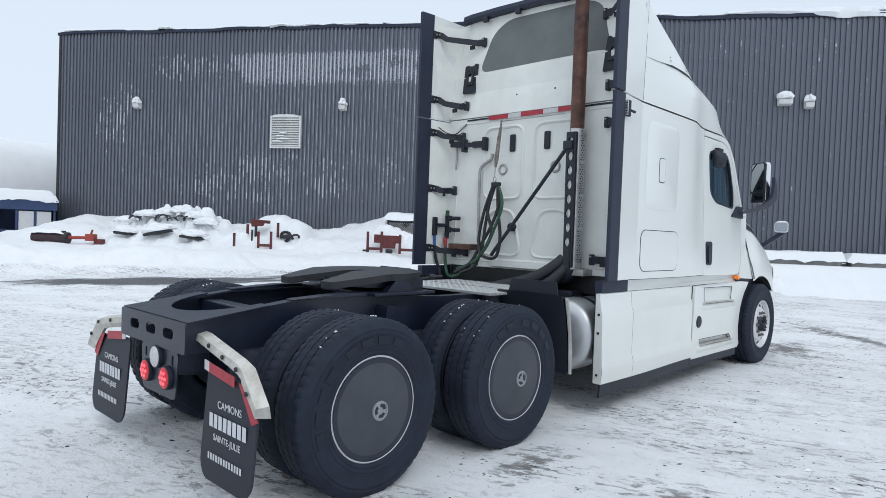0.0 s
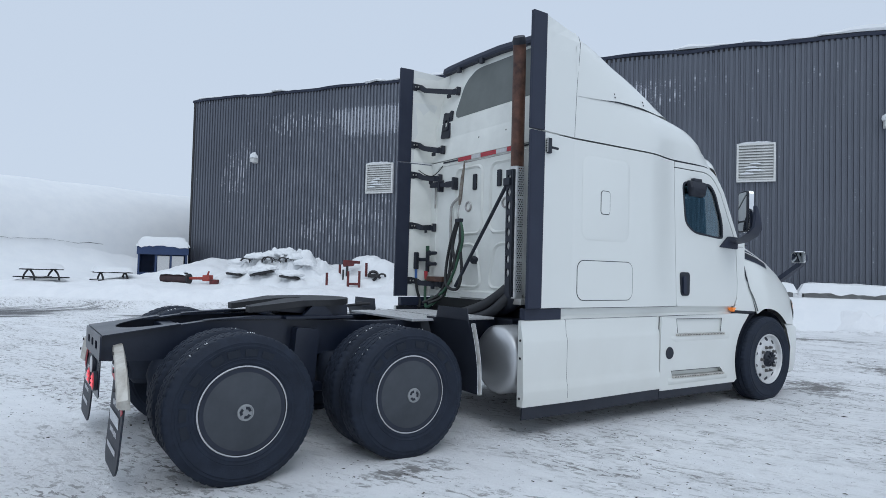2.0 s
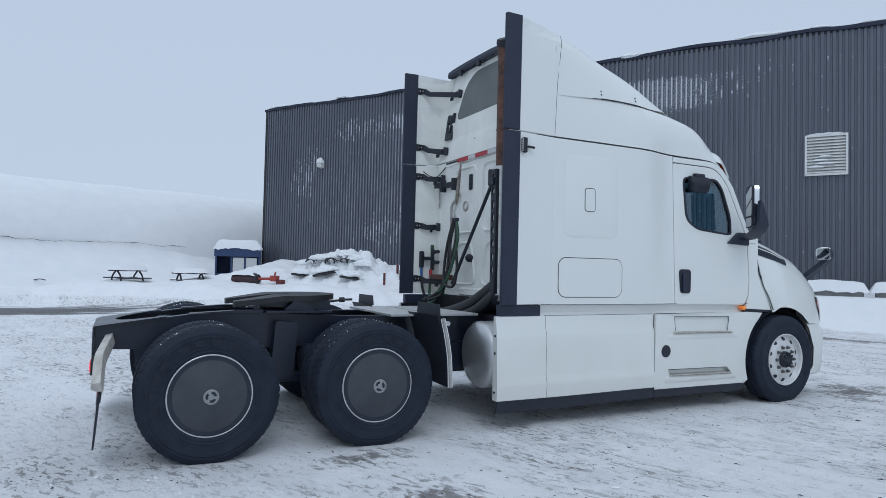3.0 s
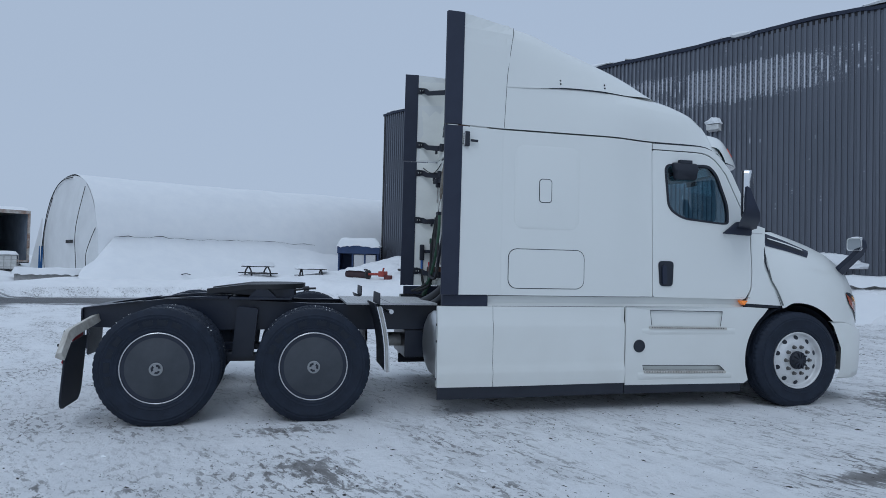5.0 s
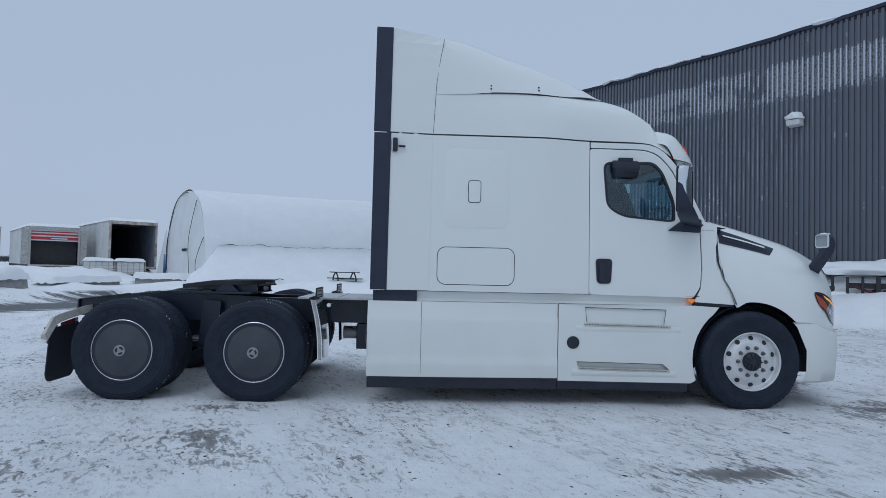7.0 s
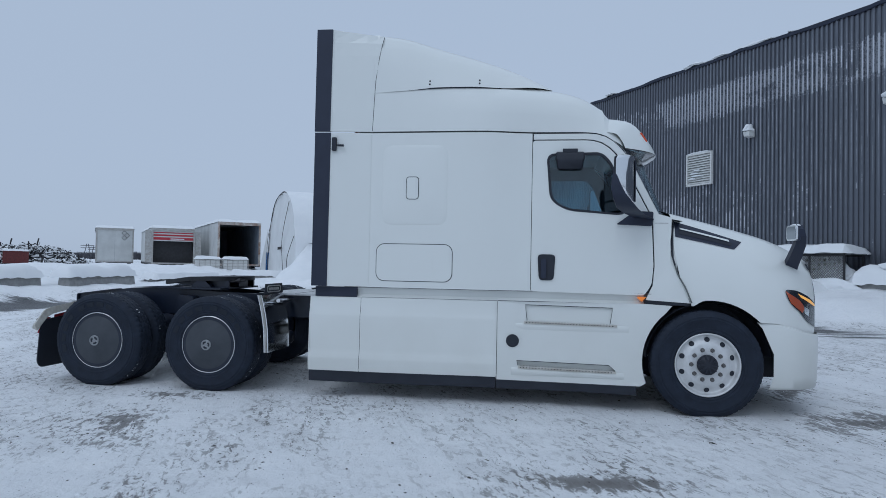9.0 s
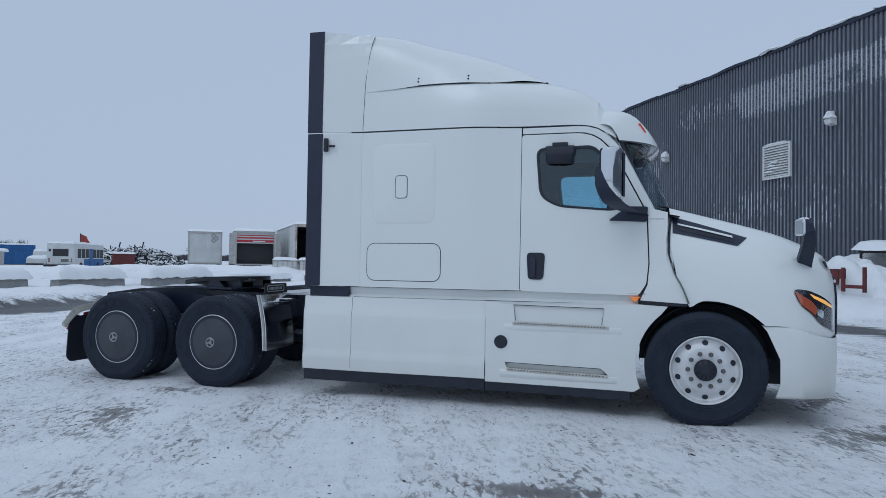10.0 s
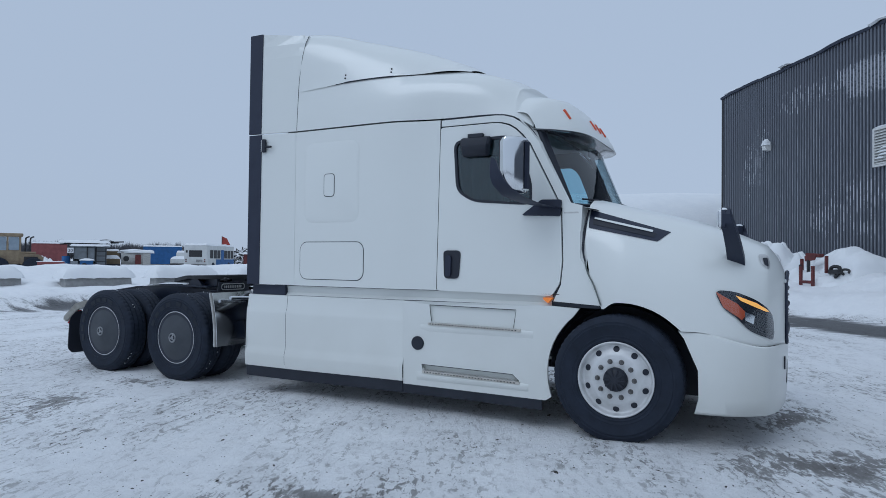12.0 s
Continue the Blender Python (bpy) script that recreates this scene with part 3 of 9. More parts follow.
def ground_sheet():
    xs = axis_steps(-16, 22, 0.24, 1500)
    ys = axis_steps(-9, 26, 0.24, 1500)
    xs = sorted([x for x in xs if not -4 < x < 12.5] + list(np.arange(-4, 12.5, 0.09)))
    ys = sorted([y for y in ys if not -7 < y < 2] + list(np.arange(-7, 2, 0.09)))
    verts = [(x, y, ground_height(x, y)) for y in ys for x in xs]
    w = len(xs)
    faces = [(j * w + i, j * w + i + 1, (j + 1) * w + i + 1, (j + 1) * w + i) for j in range(len(ys) - 1) for i in range(w - 1)]
    me = bpy.data.meshes.new("ground")
    me.from_pydata(verts, [], faces)
    me.materials.append(YARD)
    me.shade_smooth()
    return tagged(new("ground", me), "packed snow yard with grey trodden ice, wet patches and ploughed banks", "ground", kind="structure")


ground_sheet()


def on_ground(x, y):
    return ground_height(x, y)


# ---- the ribbed warehouse ----
CORNER, WALL_DIR = Vector((5.5, 25.38, 0)), math.degrees(math.atan2(-0.8485, 0.5292))
WALL_LEN, WALL_TOP, DEPTH = 46.0, 9.0, 30.0
wall_pose = pose(CORNER.x, CORNER.y, 0, 0, 0, WALL_DIR)
warehouse = thing("warehouse", "long warehouse clad in charcoal ribbed metal with frost on it", "building", m=wall_pose)


def ribbed(length, top, flip=1, drop=True):
    """Cladding along local x; the ribs stand out towards -y."""
    pitch, prof = 0.1535, ((0.0, 0.0), (0.030, 0.0), (0.042, -0.038), (0.118, -0.038), (0.130, 0.0))
    pts, x = [], 0.0
    while x < length:
        pts += [(x + a, b * flip) for a, b in prof]
        x += pitch
    pts.append((length, 0))
    rows = [[(a, b, z - (0.0068 * a if drop and z > 1 else 0)) for a, b in pts] for z in (-0.2, top)]
    return loft(bmesh.new(), rows)


part("wall", ribbed(WALL_LEN, WALL_TOP), CLADDING, warehouse, "charcoal ribbed metal cladding streaked with frost")
part("end_wall", ribbed(DEPTH, WALL_TOP, 1, False), CLADDING, warehouse, "", pose(0, 0, 0, 0, 0, 90) @ Matrix.Diagonal((1, -1, 1, 1)))
part("back_wall", boxed((0, DEPTH, -0.2), (WALL_LEN, DEPTH + 0.2, WALL_TOP)), CLADDING, warehouse)
part("far_end_wall", boxed((WALL_LEN, 0, -0.2), (WALL_LEN + 0.2, DEPTH + 0.2, WALL_TOP)), CLADDING, warehouse)
part("inner_wall", boxed((0.05, 0.05, -0.2), (WALL_LEN - 0.02, 0.15, WALL_TOP - 0.4)), STEEL_DARK, warehouse)
part("corner_trim", boxed((-0.06, -0.06, -0.2), (0.05, 0.04, WALL_TOP)), STEEL_DARK, warehouse)
part("roof", boxed((-0.1, -0.02, WALL_TOP - 0.1), (WALL_LEN + 0.1, DEPTH + 0.2, WALL_TOP + 0.06), 0, Matrix(((1, 0, 0, 0), (0, 1, 0, 0), (-0.0068, 0, 1, 0), (0, 0, 0, 1)))), STEEL_DARK, warehouse, "flat roof under snow")


def flashing():
    """Roof-edge trim, bent out of line by the wind, with a step where two lengths meet."""
    rows = []
    for i in range(231):
        x = -0.1 + WALL_LEN * i / 230
        dz = 0.07 * fbm(x * 0.55, 2.2, 0.0, 3) + 0.05 * fbm(math.floor(x / 3.0) * 5.1, 7.7) - 0.0068 * x
        dy = 0.05 * fbm(x * 0.6, 6.1)
        rows.append([(x, 0.0, WALL_TOP - 0.05 + dz), (x, -0.085 + dy, WALL_TOP - 0.05 + dz), (x, -0.10 + dy, WALL_TOP + 0.05 + dz), (x, 0.0, WALL_TOP + 0.07 + dz)])
    return loft(bmesh.new(), rows)


part("roof_trim", flashing(), TRIM, warehouse, "bent dark metal roof edge")


def roof_snow():
    """Wind-blown snow that lies along the roof edge and hangs over it in places."""
    rows, rnd = [], random.Random(9)
    n = 420
    for i in range(n + 1):
        x = WALL_LEN * i / n - 0.1
        v = fbm(x * 0.35, 1.7, 0.0, 4)
        h = max(0.0, 0.04 + 0.26 * v + 0.08 * fbm(x * 1.7, 5.0)) * smooth01(-0.2, 0.8, x)
        if 24.5 < x < 33:
            h += 0.16 * smooth01(24.5, 27, x)
        over = 0.03 + 0.22 * max(0.0, fbm(x * 0.45, 8.2)) if h > 0.05 else -0.12
        drop = 0.16 * max(0.0, fbm(x * 0.8, 3.3)) + (0.18 * smooth01(26, 29, x) * smooth01(33, 30, x))
        z = WALL_TOP + 0.07 - 0.0068 * x
        rows.append([(x, -0.06 - over * 0.5, z - drop), (x, -0.09 - over, z - drop * 0.5 + h * 0.3), (x, -0.07 - over * 0.6, z + h * 0.8), (x, 0.25, z + h), (x, 1.2, z + h * 1.1 + 0.03), (x, 3.0, z + 0.12)])
    return loft(bmesh.new(), rows)


part("roof_snow", roof_snow(), SNOW, warehouse, "snow crust hanging over the roof edge", smooth=True)


def snow_bits(v, w, h):
    """Snow caught on the frame's top and on a few slats."""
    rnd = random.Random(3)
    for z, x0, x1 in ((h, 0.05, w - 0.1), (h * 0.28, 0.25, 0.8), (h * 0.36, 0.2, 0.62), (h * 0.45, 0.35, 0.7), (h * 0.2, 0.1, 0.5)):
        n = 12
        rows = []
        for i in range(n + 1):
            u = i / n
            k = math.sin(math.pi * u) ** 0.5 * (0.04 + 0.02 * rnd.random())
            x = x0 + (x1 - x0) * u
            rows.append([(x, -0.125 if z < h else -0.1, z), (x, -0.12, z + k), (x, -0.06, z + k * 1.2), (x, -0.02, z)])
        part("snow_rest", loft(bmesh.new(), rows), SNOW, v, "snow on the vent", smooth=True)


def wall_vent(s, z0, z1, w):
    """A louvred vent: a white frame, slats, and snow caught on them."""
    v = thing("wall_vent", "white louvred wall vent with snow on its slats", "vent", group="vents on the warehouse wall", m=wall_pose @ pose(s, -0.03, z0))
    h = z1 - z0
    bm = bmesh.new()
    plate(bm, [(0, 0), (w, 0), (w, h), (0, h)], [[(0.06, 0.06), (w - 0.06, 0.06), (w - 0.06, h - 0.06), (0.06, h - 0.06)]], lambda u, q, d: (u, d, q), -0.1, 0.0)
    part("vent_frame", bm, VENT_WHITE, v)
    part("backing", boxed((0.05, -0.02, 0.05), (w - 0.05, 0.0, h - 0.05)), VENT_BACK, v)
    snow_bits(v, w, h)
    n = 12
    sl = None
    for i in range(n):
        z = 0.07 + (h - 0.14) * i / n
        if sl is None:
            bm = loft(bmesh.new(), [[(0.06, -0.085, 0), (w - 0.06, -0.085, 0)], [(0.06, -0.09, 0.012), (w - 0.06, -0.09, 0.012)], [(0.06, -0.02, 0.085), (w - 0.06, -0.02, 0.085)], [(0.06, -0.015, 0.075), (w - 0.06, -0.015, 0.075)], [(0.06, -0.085, 0), (w - 0.06, -0.085, 0)]])
            sl = part("slat", bm, VENT_WHITE, v, "", pose(0, 0, z)).data
        else:
            part("slat", sl, VENT_WHITE, v, "", pose(0, 0, z))
    return v


wall_vent(9.30, 4.48, 5.68, 1.22)
wall_vent(22.82, 4.5, 5.71, 1.1)


def wall_lamp(s, z, big=True):
    """A wall-pack lamp: a back box, a slanted lens and a cap of snow."""
    v = thing("wall_lamp", "white wall lamp capped with a lump of snow", "wall lamp", group="lamps on the warehouse wall", m=wall_pose @ pose(s, -0.03, z))
    k = 1.0 if big else 0.6
    part("housing", plate(bmesh.new(), [(0, -0.14), (-0.22, -0.10), (-0.27, 0.04), (0, 0.14)], [], lambda u, q, d: (d, u, q), -0.2 * k, 0.2 * k), VENT_WHITE, v)
    part("lens", plate(bmesh.new(), [(-0.05, -0.155), (-0.2, -0.118), (-0.2, -0.1), (-0.05, -0.13)], [], lambda u, q, d: (d, u, q), -0.14 * k, 0.14 * k), SILVER, v)
    bm = bmesh.new()
    bmesh.ops.create_icosphere(bm, subdivisions=3, radius=1)
    for q in bm.verts:
        f = 1 + 0.34 * fbm(q.co.x * 1.8 + s, q.co.y * 1.5, q.co.z * 1.5)
        q.co = Vector((q.co.x * 0.25 * k * f, -0.15 + q.co.y * 0.18 * f, 0.1 + max(-0.03, q.co.z * 0.2) * f))
    part("snow_cap", bm, SNOW, v, "rounded snow cap", smooth=True)
    return v


for s, z, big in ((3.65, 6.1, False), (12.15, 6.0, False), (16.8, 6.1, True), (26.9, 6.1, True), (27.6, 6.0, False)):
    wall_lamp(s, z, big)


# ---- the tractor unit: nose towards +x, right flank towards -y ----
truck = thing("semi_truck", "white sleeper-cab tractor unit with black trim, parked on packed snow", "truck")
DRIVE_AXLES, STEER_X, HUB_Z, TYRE_R = (0.0, 1.332), 6.51, 0.50, 0.522


def tyre_mesh(width, r, blocks):
    """A truck tyre about the y axis, its outer wall at y = 0 and the rest towards +y, with grooves and tread blocks."""
    w = width
    bm = bmesh.new()
    n = blocks * 4
    prof = [(0.300, 0.030), (0.320, 0.014), (0.328, 0.008), (0.334, 0.0075), (0.338, 0.0095), (0.352, 0.006), (0.358, 0.0025), (0.362, 0.005), (0.37, 0.003), (0.435, 0.0015), (0.440, -0.001), (0.446, -0.0008), (0.450, 0.004), (0.464, 0.006), (0.468, 0.0045), (0.473, 0.009), (0.482, 0.013), (r - 0.03, 0.019), (r - 0.014, 0.028), (r - 0.005, 0.038)]
    tread = []
    edges = [0.048, w * 0.27, w * 0.31, w * 0.48, w * 0.52, w * 0.69, w * 0.73, w - 0.048]
    for i, e in enumerate(edges):
        groove = i % 2 == 1 and i < len(edges) - 1
        tread.append((r, e))
        if groove:
            tread += [(r - 0.014, e + 0.004), (r - 0.014, edges[i + 1] - 0.004)]
    back = [(q, w - h) for q, h in reversed(prof)]
    full = prof + tread + back
    rings = []
    for k in range(n):
        a0 = 2 * math.pi * k / n
        ring = []
        for i, (q, h) in enumerate(full):
            shoulder = q > r - 0.016 and (h < w * 0.28 or h > w * 0.72)
            middle = q > r - 0.001 and not shoulder
            rr = q - (0.006 if k % 4 == 3 and shoulder else 0.004 if k % 4 == 1 and middle else 0.0)
            a = a0 + (0.006 if k % 2 == 0 and q > r - 0.001 else 0)
            ring.append(bm.verts.new((rr * math.cos(a), h, rr * math.sin(a))))
        rings.append(ring)
    for k in range(n):
        a, b = rings[k], rings[(k + 1) % n]
        for i in range(len(full) - 1):
            bm.faces.new((a[i], a[i + 1], b[i + 1], b[i]))
    return bm


def arc_marks(r0, r1, a0, a1, count, y, gaps=0.35, form=0):
    """Raised blocks in an arc on a tyre wall, in place of its lettering."""
    bm = bmesh.new()
    step = (a1 - a0) / count
    for i in range(count):
        b0, b1 = a0 + i * step, a0 + (i + 1 - gaps) * step
        def at(r, a, d):
            return (r * math.cos(radians(a)), d, r * math.sin(radians(a)))
        hole = []
        if form != 1:
            mb, mr = (b1 - b0) * 0.28, (r1 - r0) * 0.24
            hole = [[(b0 + mb, r0 + mr), (b1 - mb, r0 + mr), (b1 - mb, r1 - mr), (b0 + mb, r1 - mr)]]
        plate(bm, [(b0, r0), (b1, r0), (b1, r1), (b0, r1)], hole, lambda u, v, d: at(v, u, d), y, y - 0.003)
    return bm


def ring_bm(r, tube_r, y, n=64, m=8):
    bm = bmesh.new()
    prof = [(r + tube_r * math.cos(2 * math.pi * k / m), y + tube_r * math.sin(2 * math.pi * k / m)) for k in range(m + 1)]
    rings = [[bm.verts.new((q * math.cos(2 * math.pi * k / n), h, q * math.sin(2 * math.pi * k / n))) for q, h in prof[:-1]] for k in range(n)]
    for k in range(n):
        a, b = rings[k], rings[(k + 1) % n]
        for i in range(m):
            bm.faces.new((a[i], a[(i + 1) % m], b[(i + 1) % m], b[i]))
    return bm


shared = {}


def wheel_part(name, make, material, parent, label="", smooth=True):
    if name not in shared:
        ob = part(name, make(), material, parent, label, smooth=smooth)
        shared[name] = ob.data
        return ob
    return part(name, shared[name], material, parent, label)


def rim_back():
    return spin(bmesh.new(), [(0.295, 0.02), (0.29, 0.05), (0.27, 0.08), (0.27, 0.24), (0.0001, 0.24)], 40)


def drive_wheel(x, sgn, outer, turn):
    """One of the paired drive wheels; only the outer one carries a cover."""
    y = 1.186 if outer else 0.856
    m = pose(x, sgn * y, HUB_Z + (0.06 if sgn > 0 else 0.0)) @ Matrix.Diagonal((1, 1 if sgn < 0 else -1, 1, 1)) @ pose(0, 0, 0, 0, turn, 0)
    w = part("wheel", shared.get("rim_back") or rim_back(), CHASSIS, truck, "" if outer else "inner dual wheel", m)
    shared["rim_back"] = w.data
    wheel_part("tyre", lambda: tyre_mesh(0.285, TYRE_R, 54), RUBBER, w, "black drive tyre with blocky winter tread")
    if outer:
        wheel_part("wheel_cover", lambda: spin(bmesh.new(), [(0.303, 0.04), (0.303, 0.030), (0.290, 0.026), (0.20, 0.004), (0.08, -0.020), (0.062, -0.024), (0.0001, -0.024)], 64), COVER, w, "flat charcoal aero wheel cover")
        wheel_part("cover_ring", lambda: ring_bm(0.305, 0.0075, 0.024), RING, w, "thin chrome ring")
        wheel_part("hub_badge", lambda: spin(bmesh.new(), [(0.058, -0.018), (0.056, -0.034), (0.048, -0.036), (0.046, -0.030), (0.0001, -0.030)], 32), BADGE, w, "silver round hub badge")

        def badge_mark():
            bm = bmesh.new()
            for k in range(3):
                a0 = 120 * k + 12
                pts = [(0.022, a0), (0.041, a0), (0.043, a0 + 40), (0.041, a0 + 78), (0.022, a0 + 78), (0.024, a0 + 40)]
                plate(bm, [(r * math.cos(radians(a)), r * math.sin(radians(a))) for r, a in pts], [], lambda u, v, d: (u, d, v), -0.0302, -0.0325)
            return bm
        wheel_part("badge_mark", badge_mark, BLACK, w, "", False)
        for k in range(8):
            q = part("wall_mark", shared.get("wall_mark%d" % (k % 3)) or arc_marks(0.378, 0.426, 0, 17, 1, 0.0015, 0.3, 1), LETTER, w, "", pose(0, 0, 0, 0, -(62 + 17 * k + (8 if k > 3 else 0)), 0))
            shared["wall_mark%d" % (k % 3)] = q.data
    return w


def tread_snow(w, seed):
    """Bits of snow stuck in a tyre's tread."""
    rnd_ = random.Random(seed)
    bm_ = bmesh.new()
    spots = [(rnd_.uniform(0, 2 * math.pi), rnd_.choice((0.085, 0.14, 0.2))) for _ in range(6)]
    for _ in range(16):
        c_ = rnd_.choice(spots)
        a, h = c_[0] + rnd_.gauss(0, 0.09), c_[1] + rnd_.gauss(0, 0.006)
        s_ = rnd_.uniform(0.002, 0.008)
        m_ = Matrix.Rotation(a, 4, "Y") @ Matrix.Translation((TYRE_R - 0.006, h, 0))
        vs = [bm_.verts.new(m_ @ Vector((rnd_.uniform(-0.004, 0.012), s_ * q * 1.6, s_ * r))) for q, r in ((-1, -0.4), (0.2, -0.8), (1, 0), (0.1, 0.9))]
        top = bm_.verts.new(m_ @ Vector((0.014, 0, 0)))
        for k in range(4):
            bm_.faces.new((vs[k], vs[(k + 1) % 4], top))
    return tagged(part("tread_snow", bm_, SNOW, w), kind="stuff")


for ax, turns in zip(DRIVE_AXLES, (0, 38)):
    for sg in (-1, 1):
        tread_snow(drive_wheel(ax, sg, True, turns), turns + sg)
        tread_snow(drive_wheel(ax, sg, False, 17), turns + sg + 5)


def steer_rim():
    """A polished rim; round openings and nuts are pieces of their own."""
    return spin(bmesh.new(), [(0.0001, 0.10), (0.300, 0.10), (0.305, 0.03), (0.308, 0.012), (0.300, 0.008), (0.290, 0.018), (0.284, 0.05), (0.275, 0.064), (0.262, 0.066), (0.235, 0.05), (0.205, 0.034), (0.19, 0.03), (0.12, 0.03), (0.10, 0.034), (0.0001, 0.034)], 72)


def hole_pose(a):
    """On the rim's cone, square to its surface."""
    out, up = Vector((math.cos(a), 0, math.sin(a))), Vector((0, 1, 0))
    yl = (up - 0.55 * out).normalized()
    xl = Vector((-math.sin(a), 0, math.cos(a)))
    zl = xl.cross(yl)
    m = Matrix((xl, yl, zl)).transposed().to_4x4()
    m.translation = 0.243 * out + 0.0545 * up
    return m


def steer_wheel(sgn):
    m = pose(STEER_X, sgn * 1.225, HUB_Z) @ Matrix.Diagonal((1, 1 if sgn < 0 else -1, 1, 1))
    w = part("wheel", shared.get("steer_rim") or steer_rim(), RIM, truck, "polished aluminium front wheel with round openings", m)
    if "steer_rim" not in shared:
        w.data.shade_smooth()
        shared["steer_rim"] = w.data
    wheel_part("steer_tyre", lambda: tyre_mesh(0.29, TYRE_R, 60), RUBBER, w, "black front tyre")
    wheel_part("hub_cap", lambda: spin(bmesh.new(), [(0.098, 0.04), (0.096, 0.01), (0.08, -0.01), (0.05, -0.02), (0.03, -0.026), (0.0001, -0.026)], 32), BLACK, w, "dark hub cap")
    for k in range(10):
        rb = part("hub_rib", shared.get("hub_rib") or boxed((0.03, -0.030, -0.006), (0.088, -0.004, 0.006), 0.002), BLACK, w, "", pose(0, 0, 0, 0, 36 * k, 0))
        shared["hub_rib"] = rb.data
    for k in range(10):
        a = 2 * math.pi * (k + 0.5) / 10
        h = part("hand_hole", shared.get("hand_hole") or spin(bmesh.new(), [(0.0255, 0.012), (0.0255, -0.004), (0.0235, -0.006), (0.0001, -0.005)], 20), BLACK, w, "", hole_pose(a))
        shared["hand_hole"] = h.data
        b = 2 * math.pi * k / 10
        q = part("wheel_nut", shared.get("wheel_nut") or spin(bmesh.new(), [(0.022, 0.0), (0.021, -0.006), (0.016, -0.008), (0.015, -0.03), (0.012, -0.034), (0.0001, -0.034)], 8), NUT, w, "", pose(0.148 * math.cos(b), 0.03, 0.148 * math.sin(b)))
        shared["wheel_nut"] = q.data


for sg in (-1, 1):
    steer_wheel(sg)

# ---- chassis ----
RAIL_Z0, RAIL_Z1 = 0.76, 1.06
for sg in (-1, 1):
    pts = [(-0.80, 0.79), (-0.80, 0.965), (-0.10, 1.055), (0.1, RAIL_Z1), (0.55, RAIL_Z1), (1.3, 1.025), (6.9, 1.025), (6.9, RAIL_Z0), (-0.15, RAIL_Z0)]
    bm = bmesh.new()
    plate(bm, pts, [], side(sg), 0.425, 0.437)
    top = [(-0.80, 0.965), (-0.10, 1.055), (0.1, 1.06), (0.55, 1.06), (1.3, 1.025), (6.9, 1.025)]
    loft(bm, [[(x, sg * 0.439, z + 0.002), (x, sg * 0.35, z + 0.002), (x, sg * 0.35, z - 0.01), (x, sg * 0.439, z - 0.01), (x, sg * 0.439, z + 0.002)] for x, z in top])
    part("frame_rail", bm, CHASSIS, truck, "black steel frame rail")
for x in (-0.25, 0.62, 1.95, 3.2, 4.6):
    part("cross_member", boxed((x - 0.06, -0.42, 0.80), (x + 0.06, 0.42, 1.0), 0.01), CHASSIS, truck)


def rear_plate():
    """The end cross-member: a folded plate with three slots and a scooped top."""
    bm = bmesh.new()
    slots = [rrect(y - 0.07, 0.855, y + 0.07, 0.915, 0.028) for y in (-0.25, 0.0, 0.25)]
    plate(bm, rounded([(-0.475, 0.79), (0.475, 0.79), (0.475, 0.968), (-0.475, 0.968)], 0.02), slots, lambda u, v, d: (d, u, v), -0.815, -0.803)
    lip = [(-0.475, -0.80), (0.475, -0.80), (0.475, -0.28)]
    scoop = [(0.36 * math.cos(radians(a)), -0.30 - 0.36 * math.sin(radians(a))) for a in range(0, 181, 12)]
    outer = lip + [(0.36, -0.28)] + scoop[1:-1] + [(-0.36, -0.28), (-0.475, -0.28)]
    plate(bm, outer, [], lambda u, v, d: (v, u, d + (v + 0.8) * 0.136), 0.966, 0.974)
    return bm


part("rear_cross_member", rear_plate(), CHASSIS, truck, "black end plate with three oval slots")
part("lamp_bracket", plate(bmesh.new(), rounded([(-0.33, 0.50), (0.14, 0.50), (0.17, 0.79), (-0.36, 0.79)], 0.05), [rrect(-0.30, 0.70, -0.27, 0.76, 0.012), rrect(0.08, 0.70, 0.11, 0.76, 0.012)], lambda u, v, d: (d, u, v), -0.798, -0.79), CHASSIS, truck)
for y, z, m_, lb in ((0.05, 0.62, TAIL, "lit red tail lamp"), (-0.23, 0.62, TAIL, "lit red tail lamp"), (-0.09, 0.725, SILVER, "clear reversing lamp")):
    lp = part("tail_lamp", spin(bmesh.new(), [(0.062, -0.80), (0.062, -0.825), (0.056, -0.83), (0.0001, -0.832)], 28, "x", (0, y, z)), m_ if m_ is SILVER else TAIL, truck, lb, smooth=True)
    part("bezel", spin(bmesh.new(), [(0.07, -0.80), (0.07, -0.822), (0.062, -0.824), (0.062, -0.80)], 28, "x", (0, y, z)), BLACK, lp)
    if m_ is TAIL:
        for k in range(7):
            a, r = 2 * math.pi * k / 6, 0.034 if k < 6 else 0.0
            part("led", spin(bmesh.new(), [(0.011, -0.83), (0.009, -0.836), (0.0001, -0.837)], 10, "x", (0, y + r * math.cos(a), z + r * math.sin(a))), TAIL_LED, lp)

